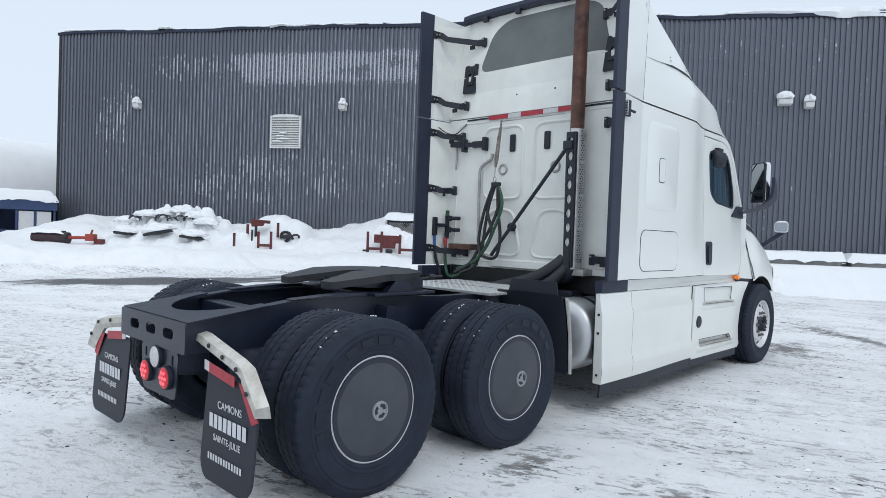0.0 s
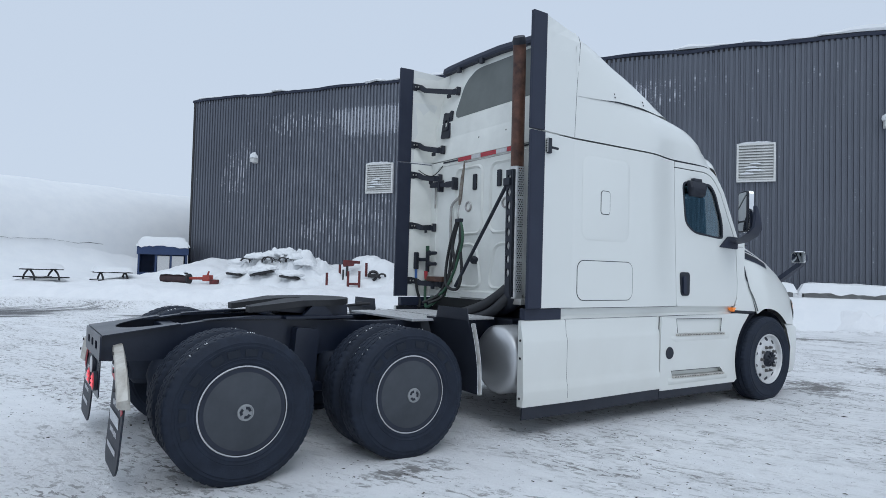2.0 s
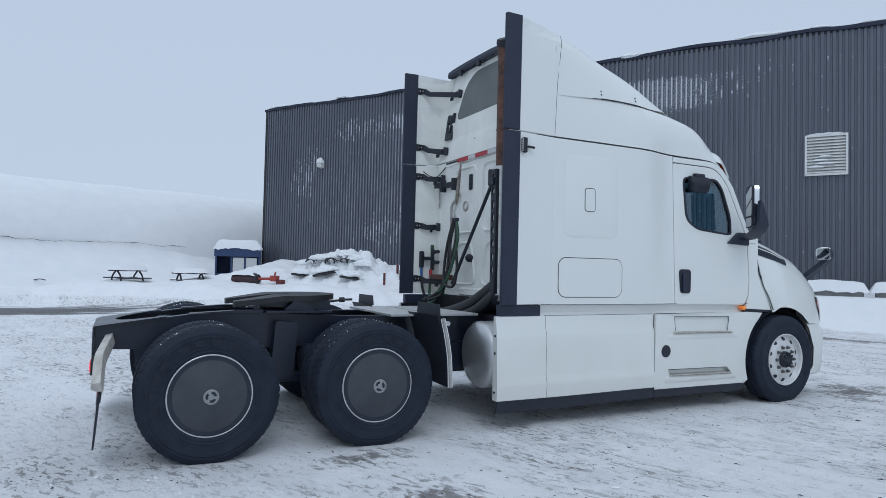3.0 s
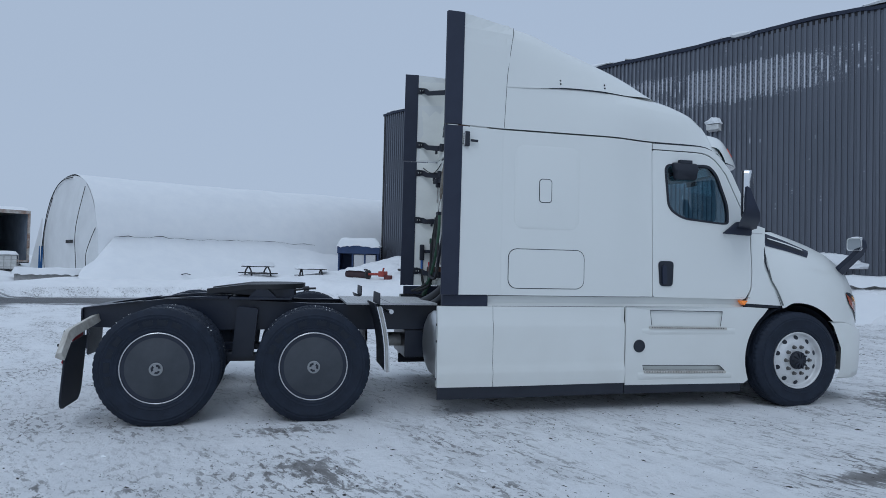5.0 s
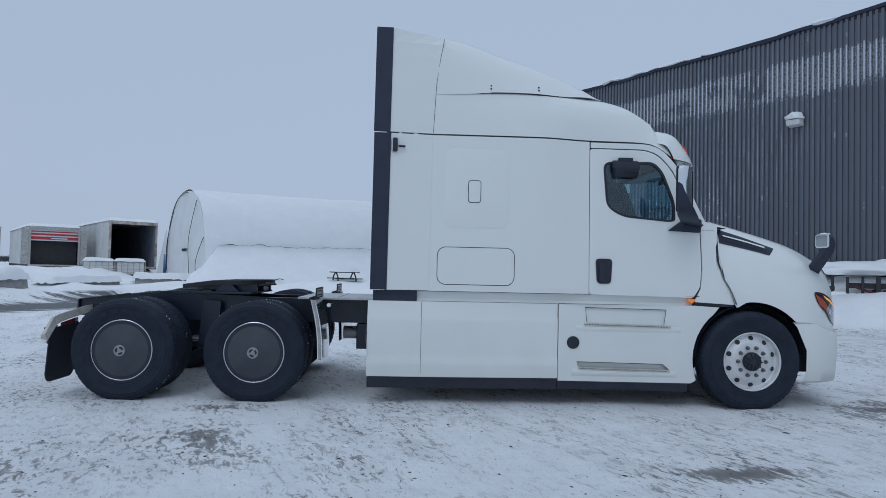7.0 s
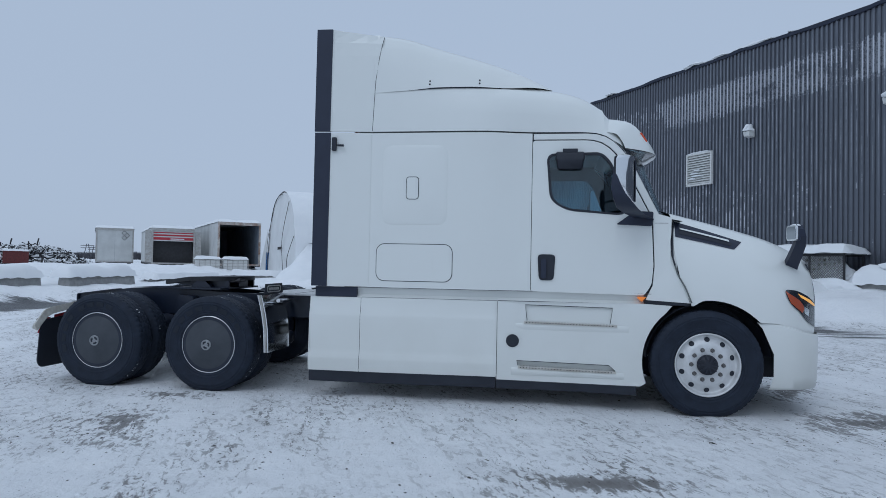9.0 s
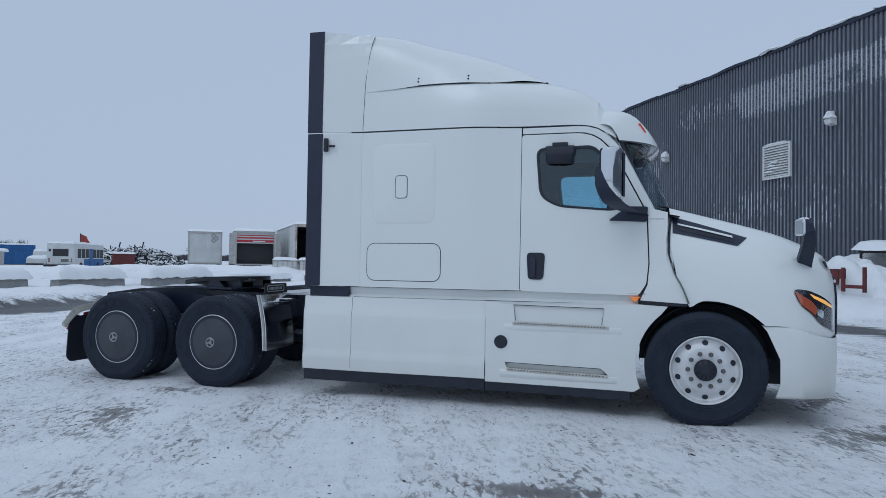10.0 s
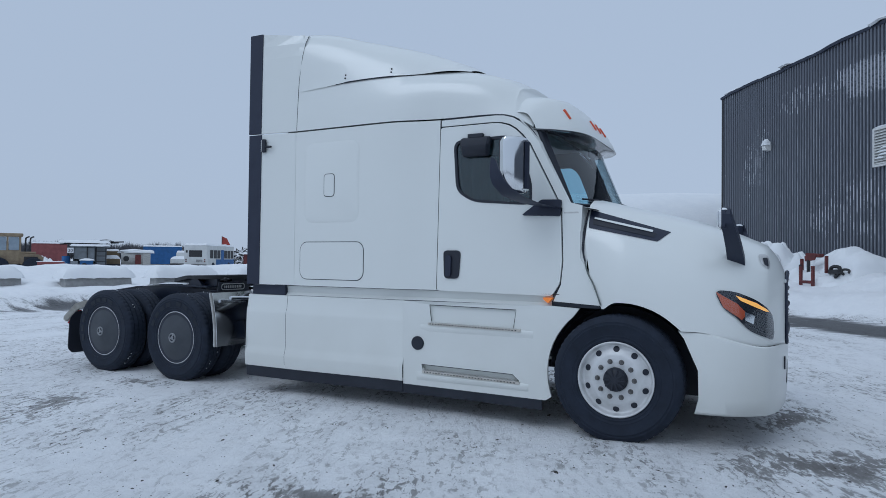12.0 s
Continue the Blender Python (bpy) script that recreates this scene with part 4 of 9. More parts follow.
# axles, springs and the fifth wheel
for ax in DRIVE_AXLES:
    bm = tube(bmesh.new(), [(ax, -0.95, HUB_Z), (ax, -0.3, HUB_Z), (ax, -0.2, HUB_Z), (ax, 0.2, HUB_Z), (ax, 0.3, HUB_Z), (ax, 0.95, HUB_Z)], [0.075, 0.085, 0.2, 0.2, 0.085, 0.075], 16)
    part("axle", bm, CHASSIS, truck, smooth=True)
    for sg in (-1, 1):
        part("air_spring", spin(bmesh.new(), [(0.10, 0.48), (0.13, 0.52), (0.125, 0.60), (0.14, 0.66), (0.12, 0.74), (0.09, 0.78)], 20, "z", (ax - 0.36, sg * 0.42, 0)), RUBBER, truck, smooth=True)
        part("brake_chamber", spin(bmesh.new(), [(0.05, 0.0), (0.085, 0.02), (0.085, 0.16), (0.05, 0.19)], 18, "x", (ax + 0.16, sg * 0.42, 0.42)), CHASSIS, truck, smooth=True)
        if ax > 1:
            part("torque_arm", boxed((ax - 0.95, sg * 0.43 - 0.05, 0.45), (ax - 0.3, sg * 0.43 + 0.05, 0.53), 0.015), CHASSIS, truck)
for sg in (-1, 1):
    part("suspension_hanger", plate(bmesh.new(), rounded([(0.56, 0.50), (0.76, 0.50), (0.80, 0.98), (0.60, 1.0)], 0.03), [], side(sg), 0.44, 0.56), CHASSIS, truck)
part("steer_axle", boxed((STEER_X - 0.07, -1.0, 0.36), (STEER_X + 0.07, 1.0, 0.48), 0.02), CHASSIS, truck)


def fifth_wheel():
    fw = part("fifth_wheel_base", boxed((0.52, -0.52, 1.062), (1.12, 0.52, 1.085), 0.004), CHASSIS, truck, "black fifth-wheel mounting plate")
    tilt = pose(0.84, 0, 1.165) @ pose(0, 0, 0, 0, -1.0, 0)
    outer = []
    for k in range(0, 25):
        a = radians(-105 + 210 * k / 24)
        outer.append((0.40 * math.cos(a) + 0.02, 0.46 * math.sin(a)))
    outer += [(-0.16, 0.455), (-0.34, 0.41), (-0.56, 0.33), (-0.56, 0.19), (-0.34, 0.12), (-0.16, 0.05), (0.0, 0.04), (0.0, -0.04), (-0.16, -0.05), (-0.34, -0.12), (-0.56, -0.19), (-0.56, -0.33), (-0.34, -0.41), (-0.16, -0.455)]
    top = plate(bmesh.new(), rounded(outer, 0.03, 3), [], lambda u, v, d: (u, v, d - 0.12 * max(0.0, -0.16 - u)), 0.0, 0.05)
    part("top_plate", top, GREASE, fw, "greasy black coupling plate", tilt)
    rib = bmesh.new()
    for y in (-0.34, 0.34):
        plate(rib, [(-0.45, -0.03), (0.30, -0.10), (0.30, 0.0), (-0.45, 0.0)], [], lambda u, v, d: (u, d, v), y - 0.02, y + 0.02)
    plate(rib, [(-0.30, -0.08), (0.32, -0.08), (0.32, 0.0), (-0.30, 0.0)], [], lambda u, v, d: (u, d, v), -0.12, 0.12)
    part("web", rib, CHASSIS, fw, "", tilt)
    for y in (-0.42, 0.42):
        part("pivot_bracket", plate(bmesh.new(), rounded([(0.68, 1.07), (0.98, 1.07), (0.88, 1.17), (0.78, 1.17)], 0.03), [], lambda u, v, d: (u, d, v), y - 0.03, y + 0.03), CHASSIS, fw)
    part("release_rod", tube(bmesh.new(), [(1.1, -0.3, 1.15), (1.30, -0.34, 1.175), (1.36, -0.36, 1.178)], 0.011, 8), STEEL_DARK, fw)
    part("release_knob", tube(bmesh.new(), [(1.24, -0.325, 1.172), (1.29, -0.337, 1.175)], 0.024, 8), STEEL_DARK, fw)
    for sg in (-1, 1):
        part("side_ramp", plate(bmesh.new(), [(-0.1, 1.066), (0.5, 1.066), (0.5, 1.09), (0.3, 1.09)], [], side(sg), 0.36, 0.46), CHASSIS, fw)


fifth_wheel()


def deck():
    d = part("deck_plate", boxed((1.66, -0.62, 1.028), (2.6, 0.62, 1.05), 0.003), TREADPLATE, truck, "raised-pattern aluminium deck plate")
    lug = bmesh.new()
    for i in range(26):
        for j in range(34):
            x, y = 1.68 + i * 0.035, -0.6 + j * 0.0355
            a = radians(45 if (i + j) % 2 else -45)
            m = Matrix.Translation((x, y, 1.05)) @ Matrix.Rotation(a, 4, "Z")
            vs = [lug.verts.new(m @ Vector(p)) for p in ((-0.012, 0, 0), (0, -0.004, 0), (0.012, 0, 0), (0, 0.004, 0), (0, 0, 0.003))]
            for q in ((0, 1, 4), (1, 2, 4), (2, 3, 4), (3, 0, 4)):
                lug.faces.new([vs[k] for k in q])
    tagged(part("lugs", lug, ALU, d), kind="stuff")
    part("joint", boxed((2.098, -0.62, 1.0505), (2.104, 0.62, 1.0525)), BLACK, d)


deck()


def quarter_fender(sg):
    """A rubber flap ahead of the drive axle with a polished guard on its front."""
    pts = [(1.875, 1.07), (1.91, 0.98), (1.945, 0.86), (1.98, 0.66), (1.99, 0.44)]
    bm = bmesh.new()
    rows = [[(x, sg * 0.52, z), (x, sg * 0.85, z + 0.004), (x, sg * 1.17, z), (x + 0.012, sg * 1.17, z), (x + 0.012, sg * 0.85, z + 0.004), (x + 0.012, sg * 0.52, z)] for x, z in [(p.x, p.z) for p in bend([(a, 0, b) for a, b in pts], 4)]]
    loft(bm, rows)
    f = part("quarter_fender", bm, BLACK, truck, "black rubber flap ahead of the drive tyres", smooth=True)
    g = bend([(1.925, 0, 1.05), (1.97, 0, 0.87), (2.0, 0, 0.68), (2.012, 0, 0.44)], 4)
    part("guard", loft(bmesh.new(), [[(p.x + 0.008, sg * 0.58, p.z), (p.x + 0.03, sg * 0.88, p.z), (p.x + 0.02, sg * 1.185, p.z), (p.x - 0.03, sg * 1.19, p.z)] for p in g]), CHROME, f, "polished quarter guard", smooth=True)
    part("guard_edge", tube(bmesh.new(), [(p.x - 0.005, sg * 1.19, p.z) for p in g], 0.014, 8), ALU_DULL, f)
    part("guard_arm", tube(bmesh.new(), [(2.05, sg * 0.45, 0.96), (2.06, sg * 1.02, 0.99)], 0.022, 10), CHROME, f)
    pl = part("name_plate", plate(bmesh.new(), [(-0.60, 1.06), (-1.10, 1.06), (-1.08, 1.17), (-0.63, 1.17)], [], lambda u, v, d: (d, -sg * u, v), 1.93, 1.94), BLACK, f)
    bm = bmesh.new()
    plate(bm, rrect(0.68, 1.075, 1.05, 1.152, 0.037), [rrect(0.69, 1.085, 1.04, 1.142, 0.028)], lambda u, v, d: (d, sg * u, v), 1.941, 1.945)
    for k in range(10):
        box(bm, (1.941, sg * (0.735 + 0.028 * k), 1.098), (1.944, sg * (0.751 + 0.028 * k), 1.128))
    part("plate_marks", bm, ALU, pl, "worn silver oval with plain bars")


quarter_fender(-1)
quarter_fender(1)


def mud_flap(sg):
    """A printed rubber flap on an aluminium hanger bar."""
    y0, y1 = (0.60, 1.15) if sg < 0 else (0.53, 1.15)
    pts = rounded([(y0, 0.74), (y1 - 0.03, 0.70), (y1, 0.55), (y1, 0.22), (y1 - 0.06, 0.15), (y0 + 0.06, 0.15), (y0, 0.22)], 0.05)
    place = lambda u, v, d: (-0.72 - (0.74 - v) * 0.07 - d, sg * u, v)
    f = part("mud_flap", plate(bmesh.new(), pts, [], place, 0.0, 0.012), BLACK, truck, "black printed rubber mud flap")
    h = bmesh.new()
    rows = []
    for (y, z, w) in ((0.36, 0.885, 0.03), (0.5, 0.872, 0.038), (0.86, 0.82, 0.038), (0.99, 0.80, 0.04), (1.05, 0.775, 0.04), (1.20, 0.62, 0.034)):
        x = -0.67 - 0.06 * smooth01(0.4, 1.2, y)
        s_ = 0.7 if y > 1.0 else 0.1
        rows.append([(x - 0.03, sg * (y - s_ * 0.07), z - w * 1.2), (x - 0.06, sg * y, z - w * 0.4), (x - 0.055, sg * y, z + w * 0.6), (x, sg * (y + s_ * 0.05), z + w), (x + 0.02, sg * (y + s_ * 0.03), z - w), (x - 0.03, sg * (y - s_ * 0.07), z - w * 1.2)])
    loft(h, rows, True)
    b = part("hanger_bar", h, TREAD, f, "dirty dented aluminium hanger bar", smooth=True)
    for y, z in ((0.62, 0.862), (0.82, 0.832), (1.0, 0.80), (1.12, 0.70)):
        part("bolt", spin(bmesh.new(), [(0.013, 0.0), (0.012, -0.008), (0.0001, -0.01)], 8, "x", (-0.733 - 0.06 * smooth01(0.4, 1.2, y), sg * y, z)), STEEL_DARK, b)
    part("reflector", plate(bmesh.new(), [(0.64, 0.775), (0.92, 0.742), (0.92, 0.685), (0.64, 0.72)], [], lambda u, v, d: (-0.745 - d, sg * u, v), 0.0, 0.004), RED, f, "red reflective strip")
    part("reflector", plate(bmesh.new(), [(0.585, 0.782), (0.64, 0.775), (0.64, 0.72), (0.585, 0.728)], [], lambda u, v, d: (-0.745 - d, sg * u, v), 0.0, 0.004), SILVER, f, "white reflective strip")
    part("reflector", plate(bmesh.new(), [(0.97, 0.72), (1.03, 0.72), (1.17, 0.56), (1.11, 0.53)], [], lambda u, v, d: (-0.748 - d, sg * u, v), 0.0, 0.004), RED, f, "red reflective strip")
    mid = sg * (y0 + y1) / 2

    def spot(z, dy=0):
        return Matrix.Translation((-0.7345 - (0.74 - z) * 0.07, mid + dy, z)) @ Matrix(((0, 0, -1), (-1, 0, 0), (0, 1, 0))).to_4x4()
    letters("print", "CAMIONS", 0.058, PRINT, f, spot(0.545))
    letters("print", "SAINTE-JULIE", 0.05, PRINT, f, spot(0.372))
    for k in range(8):
        x0 = -0.20 + 0.0505 * k
        part("print_bar", boxed((x0, 0.0, 0.0), (x0 + 0.038, 0.075, 0.001)), PRINT, f, "", spot(0.435))
    for k in range(13):
        x0 = -0.185 + 0.0286 * k
        part("print_bar", boxed((x0, 0.0, 0.0), (x0 + 0.017, 0.036, 0.001)), PRINT, f, "", spot(0.265))


mud_flap(-1)
mud_flap(1)


def fuel_tank(sg):
    t = part("fuel_tank", spin(bmesh.new(), [(0.0001, 2.44), (0.10, 2.443), (0.22, 2.465), (0.295, 2.50), (0.325, 2.54), (0.325, 4.3), (0.3, 4.34), (0.0001, 4.36)], 48, "x", (0, sg * 0.77, 0.66)), TANK, truck, "brushed aluminium fuel tank behind the skirt", smooth=True)
    for x in (2.75, 3.7):
        part("strap", spin(bmesh.new(), [(0.327, x), (0.331, x), (0.331, x + 0.06), (0.327, x + 0.06)], 40, "x", (0, sg * 0.77, 0.66)), CHASSIS, t)


fuel_tank(-1)
fuel_tank(1)
part("air_tank", tube(bmesh.new(), [(2.12, -0.1, 0.62), (2.42, -0.1, 0.62)], 0.075, 18), ALU_DULL, truck, "grey air tank", smooth=True)
part("battery_box", boxed((2.3, -0.42, 0.46), (2.75, 0.35, 0.75), 0.015), CHASSIS, truck)
part("gearbox", boxed((2.9, -0.3, 0.5), (5.9, 0.3, 1.0), 0.04), CHASSIS, truck)


# ---- sleeper, cab and fairings ----
Y = 1.148  # half-width of the cab's flank


def skirt_rows(x0, x1, n, sg, cut=None):
    """A side skirt with two raised lines; the profile runs from its top to its foot."""
    prof = [(1.06, 1.135), (1.055, 1.158), (0.925, 1.170), (0.885, 1.185), (0.85, 1.189), (0.52, 1.186), (0.475, 1.192), (0.43, 1.205), (0.40, 1.206), (0.285, 1.198), (0.28, 1.17)]
    return loft(bmesh.new(), [[(x0 + (x1 - x0) * k / n, sg * y, z) for z, y in prof] for k in range(n + 1)])


DOOR = rounded([(4.805, 1.165), (4.805, 2.722), (5.34, 2.722), (5.42, 2.715), (5.50, 2.69), (5.57, 2.645), (5.635, 2.58), (5.70, 2.50), (5.978, 1.965), (5.998, 1.90), (6.018, 1.45), (6.0, 1.26), (5.93, 1.15)], 0.03, 3)
WINDOW = rounded([(4.985, 2.10), (4.945, 2.585), (5.50, 2.60), (5.60, 2.50), (5.735, 2.16), (5.735, 1.965), (5.66, 1.955), (5.16, 1.995)], 0.09, 5)
CAB_SIDE = [(4.812, 2.792), (5.36, 2.792), (5.45, 2.784), (5.54, 2.757), (5.615, 2.71), (5.70, 2.625), (5.785, 2.52), (6.062, 1.97), (6.19, 1.935), (6.185, 1.74), (6.175, 1.70), (6.18, 1.48), (6.29, 1.31), (6.362, 1.085), (5.945, 1.105), (6.012, 1.25), (6.03, 1.45), (6.012, 1.91), (5.99, 1.972), (5.712, 2.508), (5.646, 2.589), (5.579, 2.656), (5.506, 2.702), (5.423, 2.727), (5.342, 2.734), (4.812, 2.734)]


def grow(loop, d):
    c = Vector((sum(p[0] for p in loop) / len(loop), sum(p[1] for p in loop) / len(loop)))
    return [tuple(c + (Vector(p) - c) * (1 + d / max(0.05, (Vector(p) - c).length))) for p in loop]


def flank(sg):
    """One side of the cab: sleeper panel, door, pillar panel, skirts and steps."""
    P = side(sg)
    sl = part("sleeper_panel", loft(bmesh.new(), [[(x, sg * Y, z) for z in (1.168, 1.6, 2.0, 2.4, 2.797)] + [(x, sg * (Y - 0.03), z) for z in (2.797, 1.168)] for x in (3.101, 3.6, 4.1, 4.26, 4.40, 4.53, 4.66, 4.76, 4.799)]), WHITE, truck, "white sleeper side panel", smooth=True)
    # raised field, port and luggage door
    bm = bmesh.new()
    o = rrect(3.24, 1.83, 3.93, 2.665, 0.10, 6)
    i = rrect(3.265, 1.855, 3.905, 2.64, 0.085, 6)
    vo, vi = [bm.verts.new((u, sg * (Y + 0.001), v)) for u, v in o], [bm.verts.new((u, sg * (Y + 0.007), v)) for u, v in i]
    for k in range(len(vo)):
        bm.faces.new((vo[k], vo[(k + 1) % len(vo)], vi[(k + 1) % len(vi)], vi[k]))
    bm.faces.new(vi)
    part("raised_field", bm, WHITE, sl, smooth=True)
    for a, r, nm in (((3.495, 2.095, 3.632, 2.335), 0.035, "port"), ((3.185, 1.235, 4.0, 1.632), 0.09, "luggage_door")):
        base = Y + (0.007 if nm == "port" else 0.0)
        part(nm + "_seal", plate(bmesh.new(), rrect(*a, r), [rrect(a[0] + 0.007, a[1] + 0.007, a[2] - 0.007, a[3] - 0.007, r - 0.006)], P, base - 0.004, base + 0.002), BLACK, sl)
        part(nm, plate(bmesh.new(), rrect(a[0] + 0.007, a[1] + 0.007, a[2] - 0.007, a[3] - 0.007, r - 0.006), [], P, base - 0.004, base + 0.0045), WHITE, sl)
    part("door_frame", plate(bmesh.new(), rounded([(4.70, 1.175), (4.70, 2.80), (5.42, 2.785), (5.58, 2.735), (5.78, 2.51), (6.05, 1.96), (6.18, 1.93), (6.16, 1.5), (6.2, 1.175)], 0.02, 2), [grow(WINDOW, -0.015)], P, Y - 0.031, Y - 0.06), BLACK, truck)
    part("cab_side", plate(bmesh.new(), CAB_SIDE, [], P, Y - 0.002, Y - 0.03), WHITE, truck, "white pillar and cowl panel")
    d = part("door", plate(bmesh.new(), DOOR, [WINDOW], P, Y, Y - 0.03), WHITE, truck, "closed white cab door")
    part("window_seal", plate(bmesh.new(), WINDOW, [grow(WINDOW, -0.028)], P, Y + 0.004, Y - 0.03), BLACK, d, "thick black window seal")
    part("window", plate(bmesh.new(), grow(WINDOW, -0.02), [], P, Y - 0.014, Y - 0.019), GLASS, d, "tinted side window").visible_shadow = False
    hd = part("handle", plate(bmesh.new(), rounded([(4.885, 1.28), (5.035, 1.28), (5.05, 1.545), (4.87, 1.545)], 0.045, 5), [], P, Y - 0.002, Y + 0.012), BLACK, d, "black recessed door handle")
    part("grip", plate(bmesh.new(), rrect(4.905, 1.30, 4.96, 1.50, 0.025), [], P, Y + 0.012, Y + 0.03), TRIM, d)
    # look-down mirror over the window
    lm = bmesh.new()
    if sg < 0:
        loft(lm, [[(5.185 + w * u, sg * (Y + dd * q), z - 0.025) for u, q in ((-1, 0), (-1, 0.7), (-0.88, 1), (0.88, 1), (1, 0.7), (1, 0), (-1, 0))] for z, w, dd in ((2.625, 0.135, 0.03), (2.61, 0.145, 0.06), (2.545, 0.145, 0.075), (2.53, 0.135, 0.072), (2.465, 0.13, 0.062), (2.445, 0.115, 0.045))], True)
    if sg < 0:
        part("look_down_mirror", lm, BLACK, d, "black hooded mirror over the window", smooth=True)
        part("mirror_foot", boxed((5.11, sg * Y, 2.59), (5.26, sg * (Y + 0.05), 2.63), 0.006), BLACK, d)
    # band below the cab
    part("sill_band", loft(bmesh.new(), [[(x, sg * (Y - 0.029), 1.18), (x, sg * (Y - 0.045), 1.13), (x, sg * (Y - 0.05), 1.09), (x, sg * (Y - 0.015), 1.055)] for x in (2.985, 4.0, 5.0, 5.93)]), WHITE, truck, "white recessed band under the cab", smooth=True)
    part("rear_sill", boxed((2.53, sg * (Y - 0.07), 1.06), (2.985, sg * (Y + 0.0), 1.165), 0.004), TRIM, truck, "black sill under the rear fairing")
    part("sill_band_end", boxed((5.93, sg * (Y - 0.03), 1.06), (6.36, sg * (Y - 0.012), 1.112)), BLACK, truck)
    mk = part("side_marker", plate(bmesh.new(), [(5.868, 1.118), (5.905, 1.088), (5.945, 1.136), (5.862, 1.136)], [], P, Y - 0.03, Y + 0.028), AMBER_DIM, truck, "lit amber side marker")
    for x0, x1, z, dy in ((2.99, 6.0, 1.166, -0.004), (3.04, 4.468, 1.059, -0.012), (4.474, 5.92, 1.062, 0.016)):
        part("panel_joint", tube(bmesh.new(), [(x, sg * (Y + dy), z) for x in np.linspace(x0, x1, 16)], 0.0035, 6), BLACK, truck)
    # skirts
    a = part("skirt_panel", skirt_rows(2.482, 3.035, 4, sg), WHITE, truck, "white side skirt panel", smooth=True)
    part("skirt_flange", plate(bmesh.new(), [(1.12, 0.285), (1.196, 0.285), (1.2, 0.45), (1.188, 0.87), (1.15, 1.058), (1.12, 1.058)], [], lambda u, v, d_: (d_, sg * u, v), 2.482, 2.49), WHITE, a, "bolted skirt end flange")
    for z in (0.36, 0.72, 0.88):
        part("bolt", spin(bmesh.new(), [(0.012, 2.481), (0.011, 2.475), (0.0001, 2.473)], 10, "x", (0, sg * 1.155, z)), STEEL_DARK, a)
    part("skirt_panel", skirt_rows(3.039, 4.468, 6, sg), WHITE, truck, "white side skirt panel", smooth=True)
    part("skirt_backing", boxed((2.5, sg * 1.10, 0.3), (4.5, sg * 1.125, 1.05)), BLACK, truck)
    for x0, x1 in ((2.49, 4.462), (4.47, 5.86)):
        part("rubber_strip", loft(bmesh.new(), [[(x, sg * 1.19, 0.283), (x, sg * 1.182, 0.17 - 0.01 * smooth01(5.2, 5.7, x)), (x, sg * 1.165, 0.165), (x, sg * 1.17, 0.283), (x, sg * 1.19, 0.283)] for x in np.linspace(x0, x1, 9)], True), BLACK, truck, "scuffed black rubber skirt edge")
    # step panel, cut to the wheel arch
    arc = [(6.54 + 0.63 * math.cos(radians(t)), 0.50 + 0.63 * math.sin(radians(t))) for t in range(200, 123, -7)]
    outer = [(4.474, 0.26), (5.895, 0.25)] + arc + [(6.19, 1.055), (5.93, 1.068), (4.474, 1.058)]
    holes = [rounded([(4.77, 0.872), (4.75, 1.03), (5.625, 1.02), (5.60, 0.86)], 0.012, 2), rounded([(4.70, 0.405), (4.67, 0.462), (5.585, 0.448), (5.66, 0.388)], 0.012, 2)]
    st = part("step_panel", plate(bmesh.new(), outer, holes, P, 1.192, 1.165), WHITE, truck, "white step panel with two recessed steps")
    for k, (x0, x1, zt, zb) in enumerate(((4.72, 5.70, 1.035, 0.86), (4.66, 5.68, 0.468, 0.40))):
        part("step_recess", boxed((x0, sg * (1.160 if k == 0 else 1.135), zb - 0.01), (x1, sg * (1.172 if k == 0 else 1.147), zt + 0.01)), WHITE, st)
        part("step_roof", boxed((x0, sg * 1.10, zt), (x1, sg * 1.164, zt + 0.012)), WHITE, st)
    for x0, x1, z, slope in ((4.745, 5.665, 0.862, 0.013), (4.69, 5.66, 0.405, 0.018)):
        tr = part("tread", plate(bmesh.new(), [(x0, z), (x1, z - slope), (x1, z - slope - 0.022), (x0, z - 0.022)], [], P, 1.09, 1.212), TREAD, st, "ribbed aluminium step tread")
        teeth, slots = bmesh.new(), bmesh.new()
        n = 30
        for i in range(n):
            x = x0 + 0.02 + (x1 - x0 - 0.04) * i / n
            zz = z - slope * i / n
            for yy in (1.125, 1.155, 1.185, 1.206):
                box(teeth, (x, sg * yy - 0.006, zz), (x + 0.014, sg * yy + 0.006, zz + 0.006))
            box(slots, (x, sg * 1.2125 - 0.0015, zz - 0.016), (x + 0.012, sg * 1.2125 + 0.0015, zz - 0.007))
        tagged(part("teeth", teeth, ALU, tr), kind="stuff")
        tagged(part("drain_slots", slots, STEEL_DARK, tr), kind="stuff")
    # thin black lines drawn as the shadow gap round each recess
    for loop in ([(4.775, 0.876), (4.755, 1.028), (5.62, 1.018), (5.598, 0.862)], [(4.69, 0.412), (4.675, 0.46), (5.59, 0.446), (5.652, 0.392)]):
        part("step_joint", tube(bmesh.new(), [(u, sg * 1.193, v) for u, v in loop], 0.003, 6), BLACK, st)
